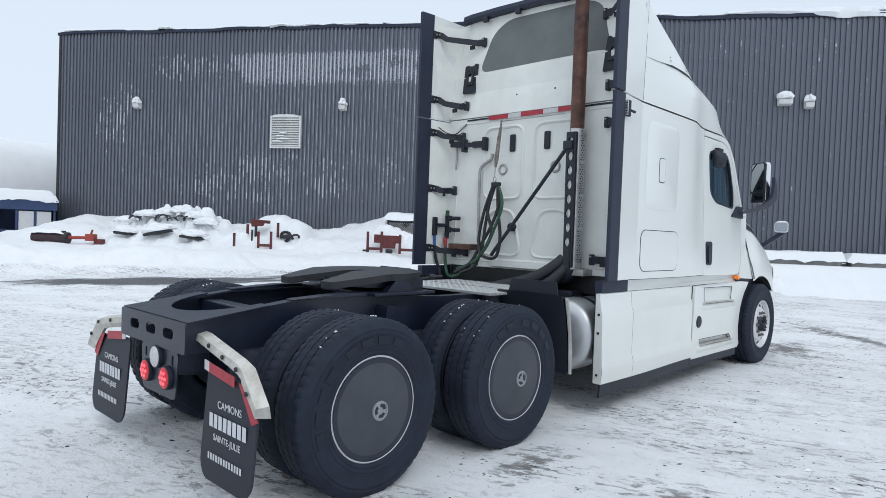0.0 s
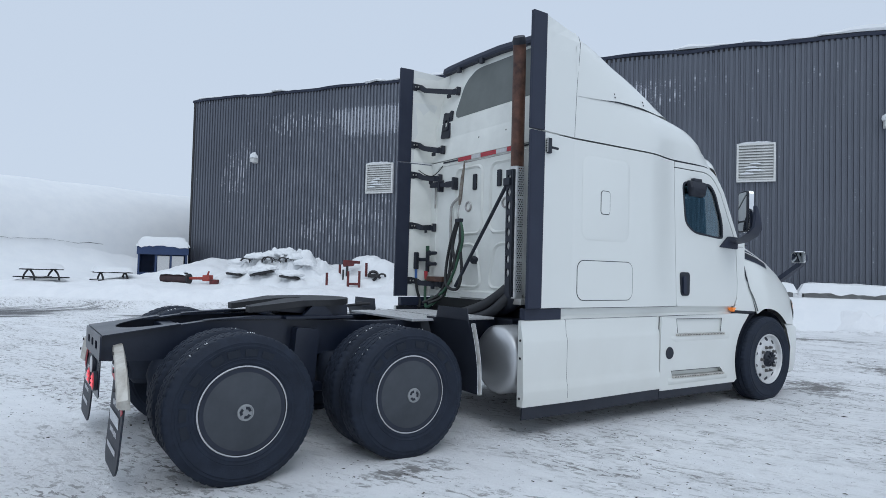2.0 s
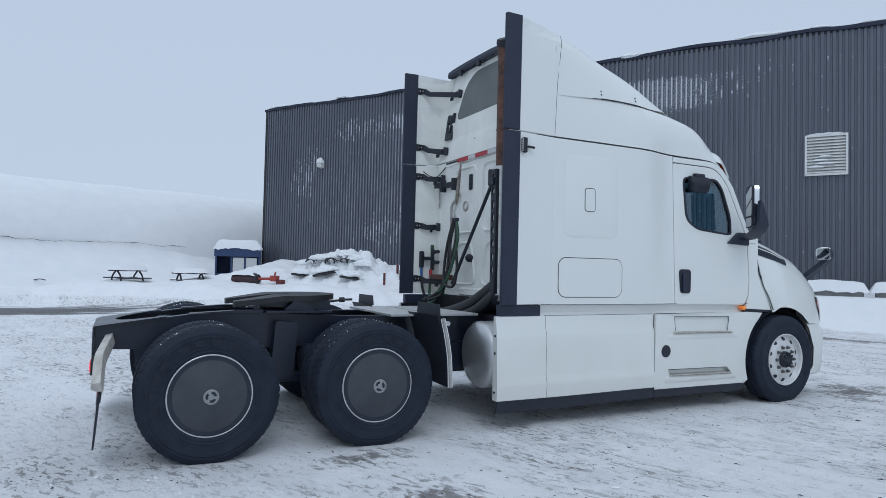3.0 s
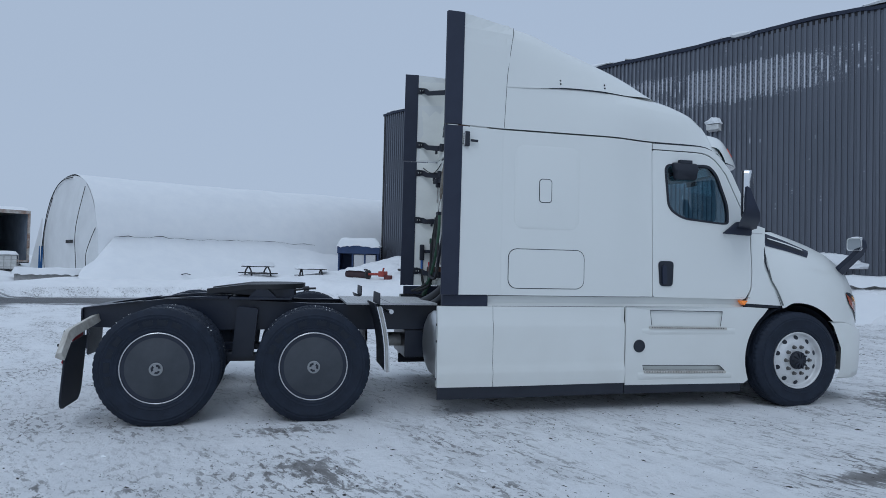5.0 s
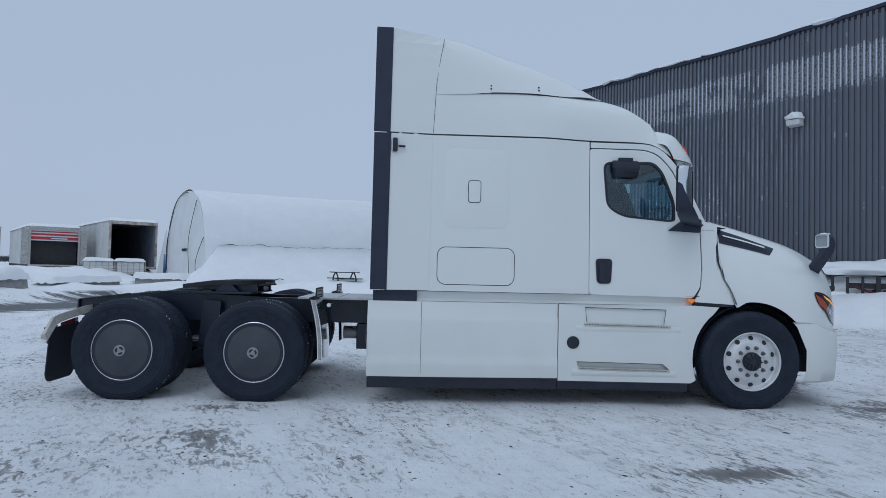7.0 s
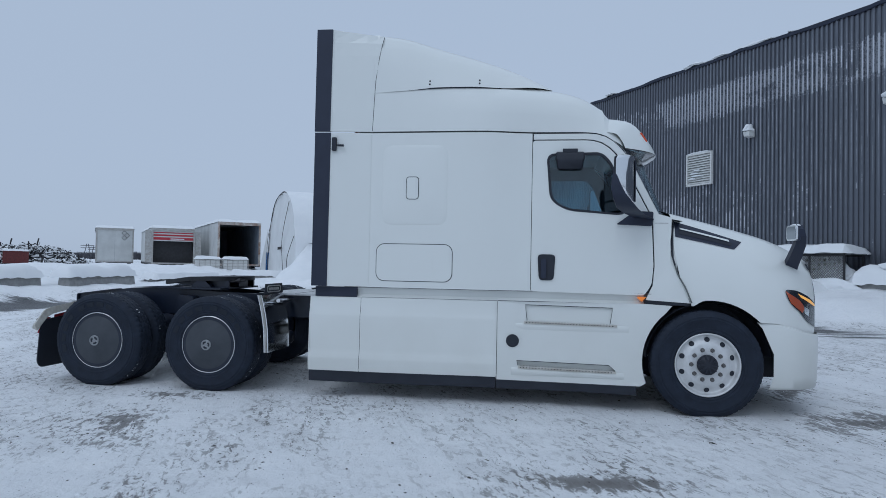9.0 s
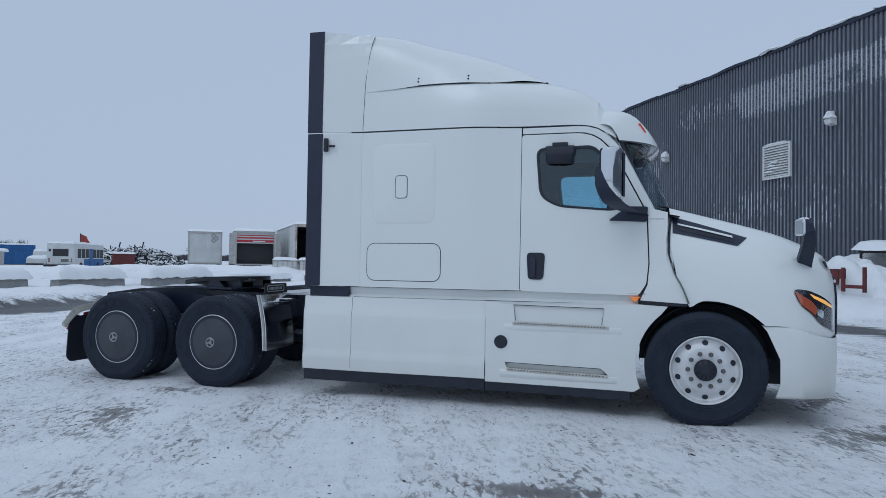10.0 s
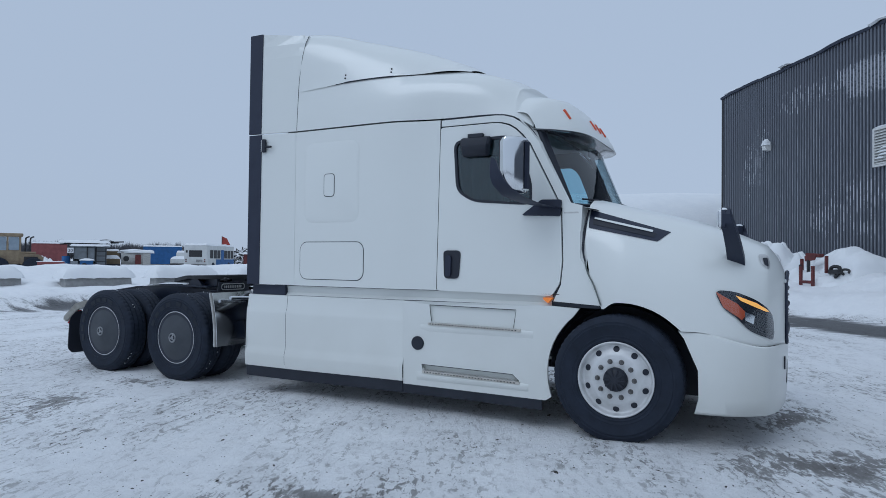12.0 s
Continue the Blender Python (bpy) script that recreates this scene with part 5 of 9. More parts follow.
    # raised lips round the lower step
    part("step_lip", loft(bmesh.new(), [[(x, sg * 1.192, 0.388 - 0.012 * (x - 4.66)), (x, sg * (1.193 + 0.016 * (4.65 < x < 5.7)), 0.37 - 0.012 * (x - 4.66)), (x, sg * (1.193 + 0.013 * (4.65 < x < 5.7)), 0.335 - 0.01 * (x - 4.66)), (x, sg * 1.192, 0.31)] for x in (4.62, 4.7, 5.2, 5.66, 5.74)]), WHITE, st, smooth=True)
    part("step_lip", loft(bmesh.new(), [[(x, sg * 1.192, 0.842), (x, sg * (1.193 + 0.011 * (4.7 < x < 5.7)), 0.832), (x, sg * (1.193 + 0.009 * (4.7 < x < 5.7)), 0.80), (x, sg * 1.192, 0.775)] for x in (4.6, 4.76, 5.2, 5.66, 5.78)]), WHITE, st, smooth=True)
    fc = part("filler_cap", spin(bmesh.new(), [(0.066, 0.0), (0.066, 0.012), (0.058, 0.02), (0.0001, 0.022)], 28, "y", (0, 0, 0)), BLACK, st, "round black filler cap", pose(4.63, sg * 1.19, 0.66) @ Matrix.Diagonal((1, sg, 1, 1)), smooth=True)
    # side fairing behind the sleeper, in two heights
    for z0, z1, top in ((1.172, 2.797, 2.80), (2.812, 3.90 if sg < 0 else 3.96, 3.83)):
        rows = []
        tall = z1 > 2.9
        for t in (0, 0.35, 0.7, 1.0):
            x, y = 2.66 + 0.45 * t, 1.205 - 0.0535 * t
            zt = z1 - 0.055 * t if tall else z1
            line = [(x + 0.006 * t, y, z0), (x + 0.03 * t, y - 0.002 * t, 3.35), (x + 0.065 * t, y - 0.012 * t, 3.62), (x + 0.09 * t, y - 0.03 * t, 3.76), (x + 0.10 * t, y - 0.07 * t, zt)] if tall else [(x, y, z0), (x, y, zt)]
            rows.append([(p, sg * q, z) for p, q, z in line] + [(p, sg * (q - 0.025), z) for p, q, z in reversed(line)] + [(line[0][0], sg * line[0][1], line[0][2])])
        ex = part("side_fairing", loft(bmesh.new(), rows, True), WHITE, truck, "white side fairing closing the gap behind the cab", smooth=False)
        rub = loft(bmesh.new(), [[(2.50, sg * 1.205, z0 - (0.01 if z1 < 2.9 else -0.004)), (2.505, sg * 1.218, z0), (2.672, sg * 1.212, z0), (2.672, sg * 1.17, z0), (2.50, sg * 1.185, z0), (2.50, sg * 1.205, z0)], [(2.505 + 0.008 * (z1 > 2.9), sg * 1.205, z1), (2.51, sg * 1.218, z1), (2.68, sg * 1.212, z1), (2.68, sg * 1.17, z1), (2.505, sg * 1.185, z1), (2.505 + 0.008 * (z1 > 2.9), sg * 1.205, z1)]], True)
        part("edge_strip", rub, TRIM, ex, "wide charcoal rubber edge strip")
    lm2 = part("gap_lamp", boxed((2.70, sg * 1.203, 2.60), (2.75, sg * 1.235, 2.745), 0.012), BLACK, truck, "small black work lamp")
    ln = part("lamp_lens", boxed((2.692, sg * 1.207, 2.608), (2.702, sg * 1.232, 2.737), 0.004), ALU, lm2, "ribbed grey lamp lens")
    for k in range(5):
        part("rib", boxed((2.689, sg * 1.21, 2.622 + k * 0.023), (2.693, sg * 1.229, 2.63 + k * 0.023)), STEEL_DARK, ln)
    part("aerial_stub", tube(bmesh.new(), [(2.76, sg * 1.22, 2.66), (2.83, sg * 1.225, 2.655)], 0.012, 8), BLACK, lm2)
    # black arms that carry the fairing
    for z, x1, y1, end in ((3.73, 3.085, 0.74, -0.055), (3.01, 2.965, 0.865, -0.05), (2.64, 2.945, 0.88, -0.03), (2.015, 2.945, 0.985, 0.0), (1.345, 2.945, 0.78, -0.015)):
        line = [(2.70, 1.168, 0.02), (2.755, 1.135, 0.012), (2.79, 1.09, -0.006 + end * 0.35), (x1 - 0.05, y1 + 0.10, end), (x1 - 0.035, y1, end)]
        b = part("fairing_arm", loft(bmesh.new(), [[(x, sg * y, z + dz - h), (x, sg * y, z + dz + h), (x + 0.02, sg * (y - 0.012), z + dz + h), (x + 0.02, sg * (y - 0.012), z + dz - h), (x, sg * y, z + dz - h)] for (x, y, dz), h in zip(line, (0.036, 0.034, 0.030, 0.034, 0.036))], True), BLACK, truck, "black fairing support arm")
        part("bolt_pad", boxed((2.665, sg * 1.163, z - 0.025), (2.73, sg * 1.178, z + 0.06), 0.006), BLACK, b)
        part("foot", boxed((x1 - 0.045, sg * (y1 + 0.0), z + end - 0.05), (x1 + 0.01, sg * (y1 + 0.035), z + end + 0.05), 0.006), BLACK, b)
        part("gusset", boxed((x1 - 0.07, sg * (y1 + 0.13), z + end - 0.062), (x1 - 0.045, sg * (y1 + 0.19), z + end - 0.02), 0.005), BLACK, b)
        for x, y in ((2.705, 1.150), (2.735, 1.135)):
            part("bolt", spin(bmesh.new(), [(0.011, 0.0), (0.009, -0.008), (0.0001, -0.009)], 6, "x", (x - 0.002, sg * y, z + 0.016)), ALU_DULL, b)
        part("bolt", spin(bmesh.new(), [(0.010, 0.0), (0.008, -0.008), (0.0001, -0.009)], 6, "x", (x1 - 0.046, sg * (y1 + 0.017), z + end + 0.03)), ALU_DULL, b)
    # side mirror on its arm
    base = plate(bmesh.new(), rounded([(5.65, 1.86), (6.0, 1.845), (6.012, 1.99), (5.83, 1.995)], 0.02), [], P, Y, Y + 0.03)
    ms = part("mirror_arm", base, TRIM, truck, "black mirror arm")
    part("strut", loft(bmesh.new(), [[(x - w, sg * y, z), (x + w, sg * y, z - 0.02), (x + w, sg * (y + 0.035), z - 0.015), (x - w, sg * (y + 0.035), z + 0.005), (x - w, sg * y, z)] for x, y, z, w in ((5.93, 1.03, 1.925, 0.09), (5.89, 1.15, 1.935, 0.1), (5.80, 1.27, 1.955, 0.1), (5.71, 1.42, 2.0, 0.1), (5.65, 1.515, 2.07, 0.08), (5.61, 1.54, 2.14, 0.062), (5.588, 1.545, 2.22, 0.042), (5.576, 1.54, 2.31, 0.018))], True), TRIM, ms, smooth=True)
    def slab(u, w, z):
        """A place on the mirror head: u across it, w from the glass towards the front."""
        return (5.708 + 0.62 * u + 0.79 * w, sg * (1.392 - 0.79 * u + 0.62 * w), z)
    hs = bmesh.new()
    rows = []
    for z, k in ((2.025, 0.55), (2.037, 0.85), (2.065, 1.0), (2.25, 1.0), (2.46, 1.0), (2.495, 0.85), (2.505, 0.55)):
        rows.append([slab(0.132 * k * a, 0.05 * k * b_, z) for a, b_ in ((-1, -0.8), (-0.9, -1), (0.9, -1), (1, -0.8), (0.95, 0.3), (0.6, 0.9), (0.2, 1.1), (-0.3, 1.1), (-0.75, 0.8), (-1, 0.2), (-1, -0.8))])
    loft(hs, rows, True)
    part("mirror_head", hs, CHROME, ms, "chrome-capped side mirror", smooth=True)
    part("mirror_rim", plate(bmesh.new(), rrect(-0.13, 2.03, 0.13, 2.497, 0.035), [], lambda u, v, d_: slab(u, d_, v), -0.062, -0.048), BLACK, ms)
    for z0, z1 in ((2.16, 2.485), (2.042, 2.14)):
        part("mirror_glass", plate(bmesh.new(), rrect(-0.115, z0, 0.115, z1, 0.028), [], lambda u, v, d_: slab(u, d_, v), -0.066, -0.062), MIRROR, ms)
    part("mirror_band", loft(bmesh.new(), [[slab(0.05, 0.058, z), slab(0.08, 0.05, z), slab(0.116, 0.03, z)] for z in (2.06, 2.25, 2.46)]), TRIM, ms)


flank(-1)
flank(1)

# closed core of the sleeper and the cab's floor, ceiling and bulkhead
part("sleeper_core", boxed((2.97, -1.112, 1.19), (4.55, 1.112, 2.85)), INSIDE, truck)
part("cab_floor", boxed((4.55, -1.08, 1.12), (6.2, 1.08, 1.2)), INSIDE, truck)
part("headliner", boxed((4.55, -1.07, 2.74), (5.6, 1.07, 2.78)), INSIDE, truck)
part("curtain", loft(bmesh.new(), [[(4.6 + 0.02 * math.sin(k * 1.3), -1.07 + 2.14 * k / 40, z) for k in range(41)] for z in (1.2, 2.74)]), SEAT, truck, "dark sleeper curtain")
part("dashboard", loft(bmesh.new(), [[(5.72, y, 1.2), (5.70, y, 1.62), (5.76, y, 1.78), (5.9, y, 1.86), (6.22 - 0.1 * abs(y), y, 1.90)] for y in (-1.05, -0.5, 0, 0.5, 1.05)]), INSIDE, truck, smooth=True)
for sg in (-1, 1):
    st_ = part("driver_seat" if sg > 0 else "passenger_seat", boxed((4.95, sg * 0.62 - 0.24, 1.2), (5.45, sg * 0.62 + 0.24, 1.66), 0.05), SEAT, truck, "dark cloth cab seat")
    part("backrest", boxed((4.72, sg * 0.62 - 0.23, 1.60), (4.88, sg * 0.62 + 0.23, 2.02), 0.06), SEAT, st_)
wheel_m = pose(5.55, 0.62, 1.86) @ pose(0, 0, 0, 0, 25, 0)
sw = part("steering_wheel", ring_bm(0.22, 0.016, 0.0, 40, 8), BLACK, truck, "", wheel_m @ pose(0, 0, 0, 90, 0, 0), smooth=True)

# rear wall with pressed fields
back = part("rear_wall", boxed((2.952, -1.13, 1.18), (2.968, 1.13, 2.81)), INNER_WHITE, truck, "white pressed-steel back wall of the sleeper")


def pressed(loop, rise=0.02, wide=0.045):
    """A raised outline pressed into the rear wall."""
    bm = bmesh.new()
    rows = []
    inner = grow(loop, -wide)
    mid = grow(loop, -wide / 2)
    n = len(loop)
    rows = [[(2.951, *loop[k % n]), (2.951 - rise, *mid[k % n]), (2.951, *inner[k % n])] for k in range(n + 1)]
    return loft(bm, rows)


for yc in (-0.33, 0.33):
    part("pressing", pressed(rounded([(yc - 0.27, 1.90), (yc + 0.27, 1.90), (yc + 0.27, 2.70), (yc - 0.27, 2.70)], 0.12, 5)), INNER_WHITE, back, smooth=True)
    part("pressing", pressed(rounded([(yc - 0.29, 1.30), (yc + 0.29, 1.30), (yc + 0.18, 1.82), (yc - 0.18, 1.82)], 0.14, 5)), INNER_WHITE, back, smooth=True)
    part("air_vent", boxed((2.93, -0.01 + yc * 0.66 - 0.035, 2.41), (2.952, -0.01 + yc * 0.66 + 0.035, 2.59), 0.015), BLACK, back, "black oval air outlet")
    part("grommet", ring_bm(0.05, 0.013, 0.0, 24, 6), ALU_DULL, back, "grey ring grommet", pose(2.948, yc, 2.23, 0, 0, 90), smooth=True)
part("pressing", pressed(rounded([(-1.0, 1.24), (1.0, 1.24), (1.0, 2.76), (-1.0, 2.76)], 0.1, 5), 0.008, 0.02), INNER_WHITE, back, smooth=True)
part("tape_line", boxed((2.944, -1.1, 2.785), (2.952, 0.86, 2.803)), BLACK, back)
for k, (y0, y1) in enumerate(((0.54, 0.28), (0.28, 0.11), (0.11, -0.165), (-0.165, -0.345), (-0.345, -0.60))):
    part("reflector", boxed((2.938, y1 + 0.003, 2.768), (2.943, y0, 2.815)), RED if k % 2 == 0 else SILVER, back, "red reflective tape" if k % 2 == 0 else "silver reflective tape")
# black filler: the gap's shade below the wall is put into its colour
part("under_wall", boxed((2.96, -1.04, 1.0), (3.1, 1.04, 1.18)), HOSE_BLACK, truck)

# ---- roof: cap over the cab, raised deflector, visor ----


def spread(rows, n):
    """More rows between the given ones, smoothly."""
    out = []
    k = len(rows[0])
    cols = [bend([r[i] for r in rows], n) for i in range(k)]
    return [[c[j] for c in cols] for j in range(len(cols[0]))]


def both(half):
    """A half section from the right flank to the middle, mirrored to the left."""
    return [(x, -y, z) for x, y, z in half] + [(x, y, z) for x, y, z in reversed(half[:-1])]


CAP = [
    (3.108, ((1.150, 2.812), (1.150, 3.0), (1.150, 3.14), (1.148, 3.24), (0.98, 3.30), (0.5, 3.36), (0, 3.37))),
    (3.8, ((1.150, 2.812), (1.142, 3.0), (1.128, 3.15), (1.105, 3.275), (0.95, 3.33), (0.5, 3.38), (0, 3.39))),
    (4.5, ((1.148, 2.812), (1.13, 3.0), (1.09, 3.15), (1.025, 3.27), (0.90, 3.33), (0.5, 3.385), (0, 3.40))),
    (5.0, ((1.145, 2.810), (1.11, 2.98), (1.05, 3.12), (0.97, 3.22), (0.84, 3.29), (0.45, 3.35), (0, 3.365))),
    (5.3, ((1.135, 2.808), (1.08, 2.95), (1.01, 3.07), (0.92, 3.16), (0.79, 3.22), (0.42, 3.28), (0, 3.295))),
    (5.50, ((1.12, 2.785), (1.05, 2.90), (0.97, 2.985), (0.87, 3.065), (0.74, 3.115), (0.4, 3.18), (0, 3.19))),
    (5.53, ((1.12, 2.775), (1.05, 2.885), (0.97, 2.97), (0.87, 3.048), (0.74, 3.098), (0.4, 3.162), (0, 3.175))),
    (5.555, ((1.117, 2.765), (1.047, 2.872), (0.964, 2.95), (0.862, 3.018), (0.73, 3.05), (0.4, 3.085), (0, 3.095))),
    (5.68, ((1.10, 2.69), (1.02, 2.785), (0.94, 2.85), (0.84, 2.895), (0.72, 2.93), (0.4, 2.965), (0, 2.97))),
    (5.715, ((1.085, 2.665), (1.01, 2.745), (0.93, 2.81), (0.83, 2.865), (0.71, 2.90), (0.4, 2.93), (0, 2.935))),
]
cap = part("roof_cap", loft(bmesh.new(), spread([both([(x, y, z) for y, z in half]) for x, half in CAP], 4)), WHITE, truck, "white rounded roof cap", smooth=True)
part("roof_seam", loft(bmesh.new(), [[(x, sg * 1.14, 2.795), (x, sg * 1.14, 2.814)] for sg in (1,) for x in (3.1, 4.9)] ), BLACK, cap)
part("drip_seam", tube(bmesh.new(), [(p.x, p.y, p.z) for p in bend([(4.84, -1.143, 2.803), (5.36, -1.134, 2.80), (5.55, -1.115, 2.755), (5.72, -1.09, 2.62), (5.90, -1.10, 2.28), (6.055, -1.12, 1.975)], 6)], 0.007, 6), BLACK, cap)
part("drip_seam", tube(bmesh.new(), [(p.x, p.y, p.z) for p in bend([(4.84, 1.143, 2.803), (5.36, 1.134, 2.80), (5.55, 1.115, 2.755), (5.72, 1.09, 2.62), (5.90, 1.10, 2.28), (6.055, 1.12, 1.975)], 6)], 0.007, 6), BLACK, cap)
part("cap_rear", boxed((3.0, -1.12, 2.82), (3.1, 1.12, 3.3)), INNER_WHITE, truck)

DEFLECTOR = [
    (3.130, ((1.149, 3.225), (1.149, 3.5), (1.142, 3.70), (1.10, 3.825), (0.98, 3.895), (0.6, 3.945), (0, 3.965))),
    (3.45, ((1.140, 3.245), (1.12, 3.5), (1.085, 3.68), (1.03, 3.79), (0.92, 3.86), (0.55, 3.90), (0, 3.91))),
    (3.8, ((1.115, 3.275), (1.08, 3.46), (1.035, 3.60), (0.97, 3.69), (0.86, 3.76), (0.5, 3.81), (0, 3.82))),
    (4.15, ((1.08, 3.29), (1.035, 3.42), (0.98, 3.53), (0.91, 3.61), (0.80, 3.67), (0.45, 3.71), (0, 3.725))),
    (4.5, ((1.02, 3.285), (0.97, 3.38), (0.91, 3.46), (0.84, 3.52), (0.73, 3.57), (0.42, 3.61), (0, 3.62))),
    (4.8, ((0.93, 3.31), (0.88, 3.35), (0.82, 3.39), (0.75, 3.43), (0.65, 3.46), (0.38, 3.50), (0, 3.51))),
    (5.0, ((0.80, 3.31), (0.76, 3.325), (0.71, 3.34), (0.64, 3.355), (0.55, 3.37), (0.32, 3.39), (0, 3.395))),
]
dfl = part("roof_deflector", loft(bmesh.new(), spread([both([(x, y, z) for y, z in half]) for x, half in DEFLECTOR], 4)), WHITE, truck, "white raised roof deflector", smooth=True)
for sg in (-1, 1):
    part("deflector_gap", tube(bmesh.new(), bend([(3.5, sg * 1.135, 3.250), (3.65, sg * 1.125, 3.262), (3.8, sg * 1.113, 3.274), (4.15, sg * 1.075, 3.286), (4.46, sg * 1.026, 3.283)], 5), [0.002] * 4 + [0.004] * 4 + [0.007] * 9 + [0.004] * 4, 6), BLACK, dfl)
    part("seam_filler", loft(bmesh.new(), [[(3.085, sg * (y - 0.004), z), (3.165, sg * (y - 0.006), z)] for z, y in ((2.815, 1.147), (3.22, 1.147), (3.5, 1.143), (3.72, 1.13), (3.86, 1.10))]), WHITE, dfl)
    part("seam", tube(bmesh.new(), [(3.118, sg * 1.1507, 2.82), (3.137, sg * 1.1495, 3.25), (3.143, sg * 1.1485, 3.35), (3.178, sg * 1.139, 3.62), (3.204, sg * 1.121, 3.76), (3.215, sg * 1.083, 3.842)], 0.0024, 6), BLACK, dfl)
    for x, z in ((3.72, 3.35), (3.72, 3.315), (4.24, 3.365), (4.24, 3.33)):
        part("bolt", spin(bmesh.new(), [(0.010, 0.0), (0.0001, 0.006)], 8, "y"), STEEL_DARK, dfl, "", pose(x, sg * ((1.109 if x < 4 else 1.047) + 0.28 * (3.35 - z + 0.015 * (x > 4))), z) @ Matrix.Diagonal((1, sg, 1, 1)))
# the fairing's open back: white panel, grey inset, dark top edge
rear = part("fairing_back", plate(bmesh.new(), rounded([(-1.14, 2.825), (1.14, 2.825), (1.13, 3.90), (1.0, 3.96), (0, 3.95), (-0.6, 3.90), (-0.95, 3.82), (-1.06, 3.74), (-1.135, 3.55)], 0.03), [], lambda u, v, d: (d + (v - 2.82) * 0.16, u, v), 2.955, 2.975), INNER_WHITE, truck, "white back of the roof fairing")
part("grey_inset", plate(bmesh.new(), rounded([(-0.85, 3.315), (-0.7, 3.335), (0.79, 3.33), (0.655, 3.76), (0.46, 3.885), (-0.56, 3.87), (-0.70, 3.79)], 0.13, 6), [], lambda u, v, d: (d + (v - 2.82) * 0.16, u, v), 2.951, 2.9545), GREY_PANEL, rear, "grey unpainted inset")
part("top_edge", loft(bmesh.new(), [[(3.06 + q[0], y, z + q[1]) for q in ((0, 0), (-0.01, 0.03), (0.0, 0.075), (0.03, 0.085), (0.14, 0.06), (0.14, 0.0), (0, 0))] for y, z in ((-1.02, 3.75), (-0.93, 3.81), (-0.6, 3.895), (0, 3.945), (0.6, 3.955), (0.98, 3.95), (1.075, 3.94))], True), TRIM, rear, "black rubber roof edge")
for sg in (-1, 1):
    for y in (0.3, 0.75):
        part("edge_clip", boxed((3.05, sg * y - 0.03, 3.90), (3.09, sg * y + 0.03, 3.965), 0.006), BLACK, rear)
    ob = part("latch_plate", plate(bmesh.new(), rounded([(0.80, 3.10), (0.975, 3.11), (0.99, 3.43), (0.945, 3.44), (0.93, 3.425), (0.86, 3.42), (0.845, 3.445), (0.81, 3.44)], 0.012), [rrect(0.865, 3.235, 0.915, 3.33, 0.024)], lambda u, v, d: (d + (v - 2.82) * 0.16, sg * u, v), 2.925, 2.948), BLACK, rear, "black latch plate")
    part("latch_frame", plate(bmesh.new(), rounded([(0.83, 3.20), (0.95, 3.20), (0.955, 3.37), (0.84, 3.365)], 0.02), [rrect(0.865, 3.235, 0.915, 3.33, 0.024)], lambda u, v, d: (d + (v - 2.82) * 0.16, sg * u, v), 2.912, 2.926), BLACK, ob)
    part("side_web", loft(bmesh.new(), [[(2.68, sg * 1.178, z), (2.95 + 0.05 * max(0, z - 2.83), sg * (1.142 - 0.03 * smooth01(3.5, 3.9, z)), z), (3.10 + 0.02 * max(0, z - 2.83), sg * (1.12 - 0.11 * smooth01(3.55, 3.9, z)), z + (0.07 if sg > 0 else -0.05) * (z > 3.8))] for z in (2.83, 3.1, 3.4, 3.55, 3.7, 3.8, 3.87)]), INNER_WHITE, rear, smooth=True)
    part("side_web", loft(bmesh.new(), [[(2.68, sg * 1.178, z), (2.955, sg * 1.12, z)] for z in (1.175, 2.79)]), INNER_WHITE, rear)
for y, z in ((-0.12, 3.235), (0.085, 3.24), (-0.027, 3.235), (-0.265, 3.02), (0.214, 3.015)):
    part("rivet", spin(bmesh.new(), [(0.011, 2.985), (0.0001, 2.978)], 8, "x", (0.0 + (z - 2.82) * 0.16 - 0.03, y, z)), STEEL_DARK, rear)

# visor growing out of the cap's brow, with a glossy underside
BROW = ((0, 3.205), (0.406, 3.193), (0.756, 3.133), (0.886, 3.080), (0.983, 2.997), (1.06, 2.897), (1.125, 2.777))


def visor(y, u):
    """A point on the visor's top, from the brow (u = 0) to the lip (u = 1)."""
    s = abs(y) / 1.085
    lip = 6.135 - 0.395 * s ** 5
    z0 = 0.0
    for (ya, za), (yb, zb) in zip(BROW, BROW[1:]):
        if ya <= abs(y) <= yb:
            z0 = za + (zb - za) * (abs(y) - ya) / (yb - ya)
    z0 -= 0.135 * (1 - s ** 6) + 0.035 * s ** 6
    z1 = 2.63 + 0.02 * s ** 4
    drop = 0.0
    fall = ((0, 0), (0.25, 0.03), (0.49, 0.085), (0.62, 0.20), (0.75, 0.40), (0.86, 0.61), (0.94, 0.80), (1.0, 1.0))
    for (ua, fa), (ub, fb) in zip(fall, fall[1:]):
        if ua <= u <= ub:
            drop = fa + (fb - fa) * (u - ua) / (ub - ua)
    return (5.545 + (lip - 5.545) * u, y, z0 + (z1 - z0) * drop)


rows_t, rows_b = [], []
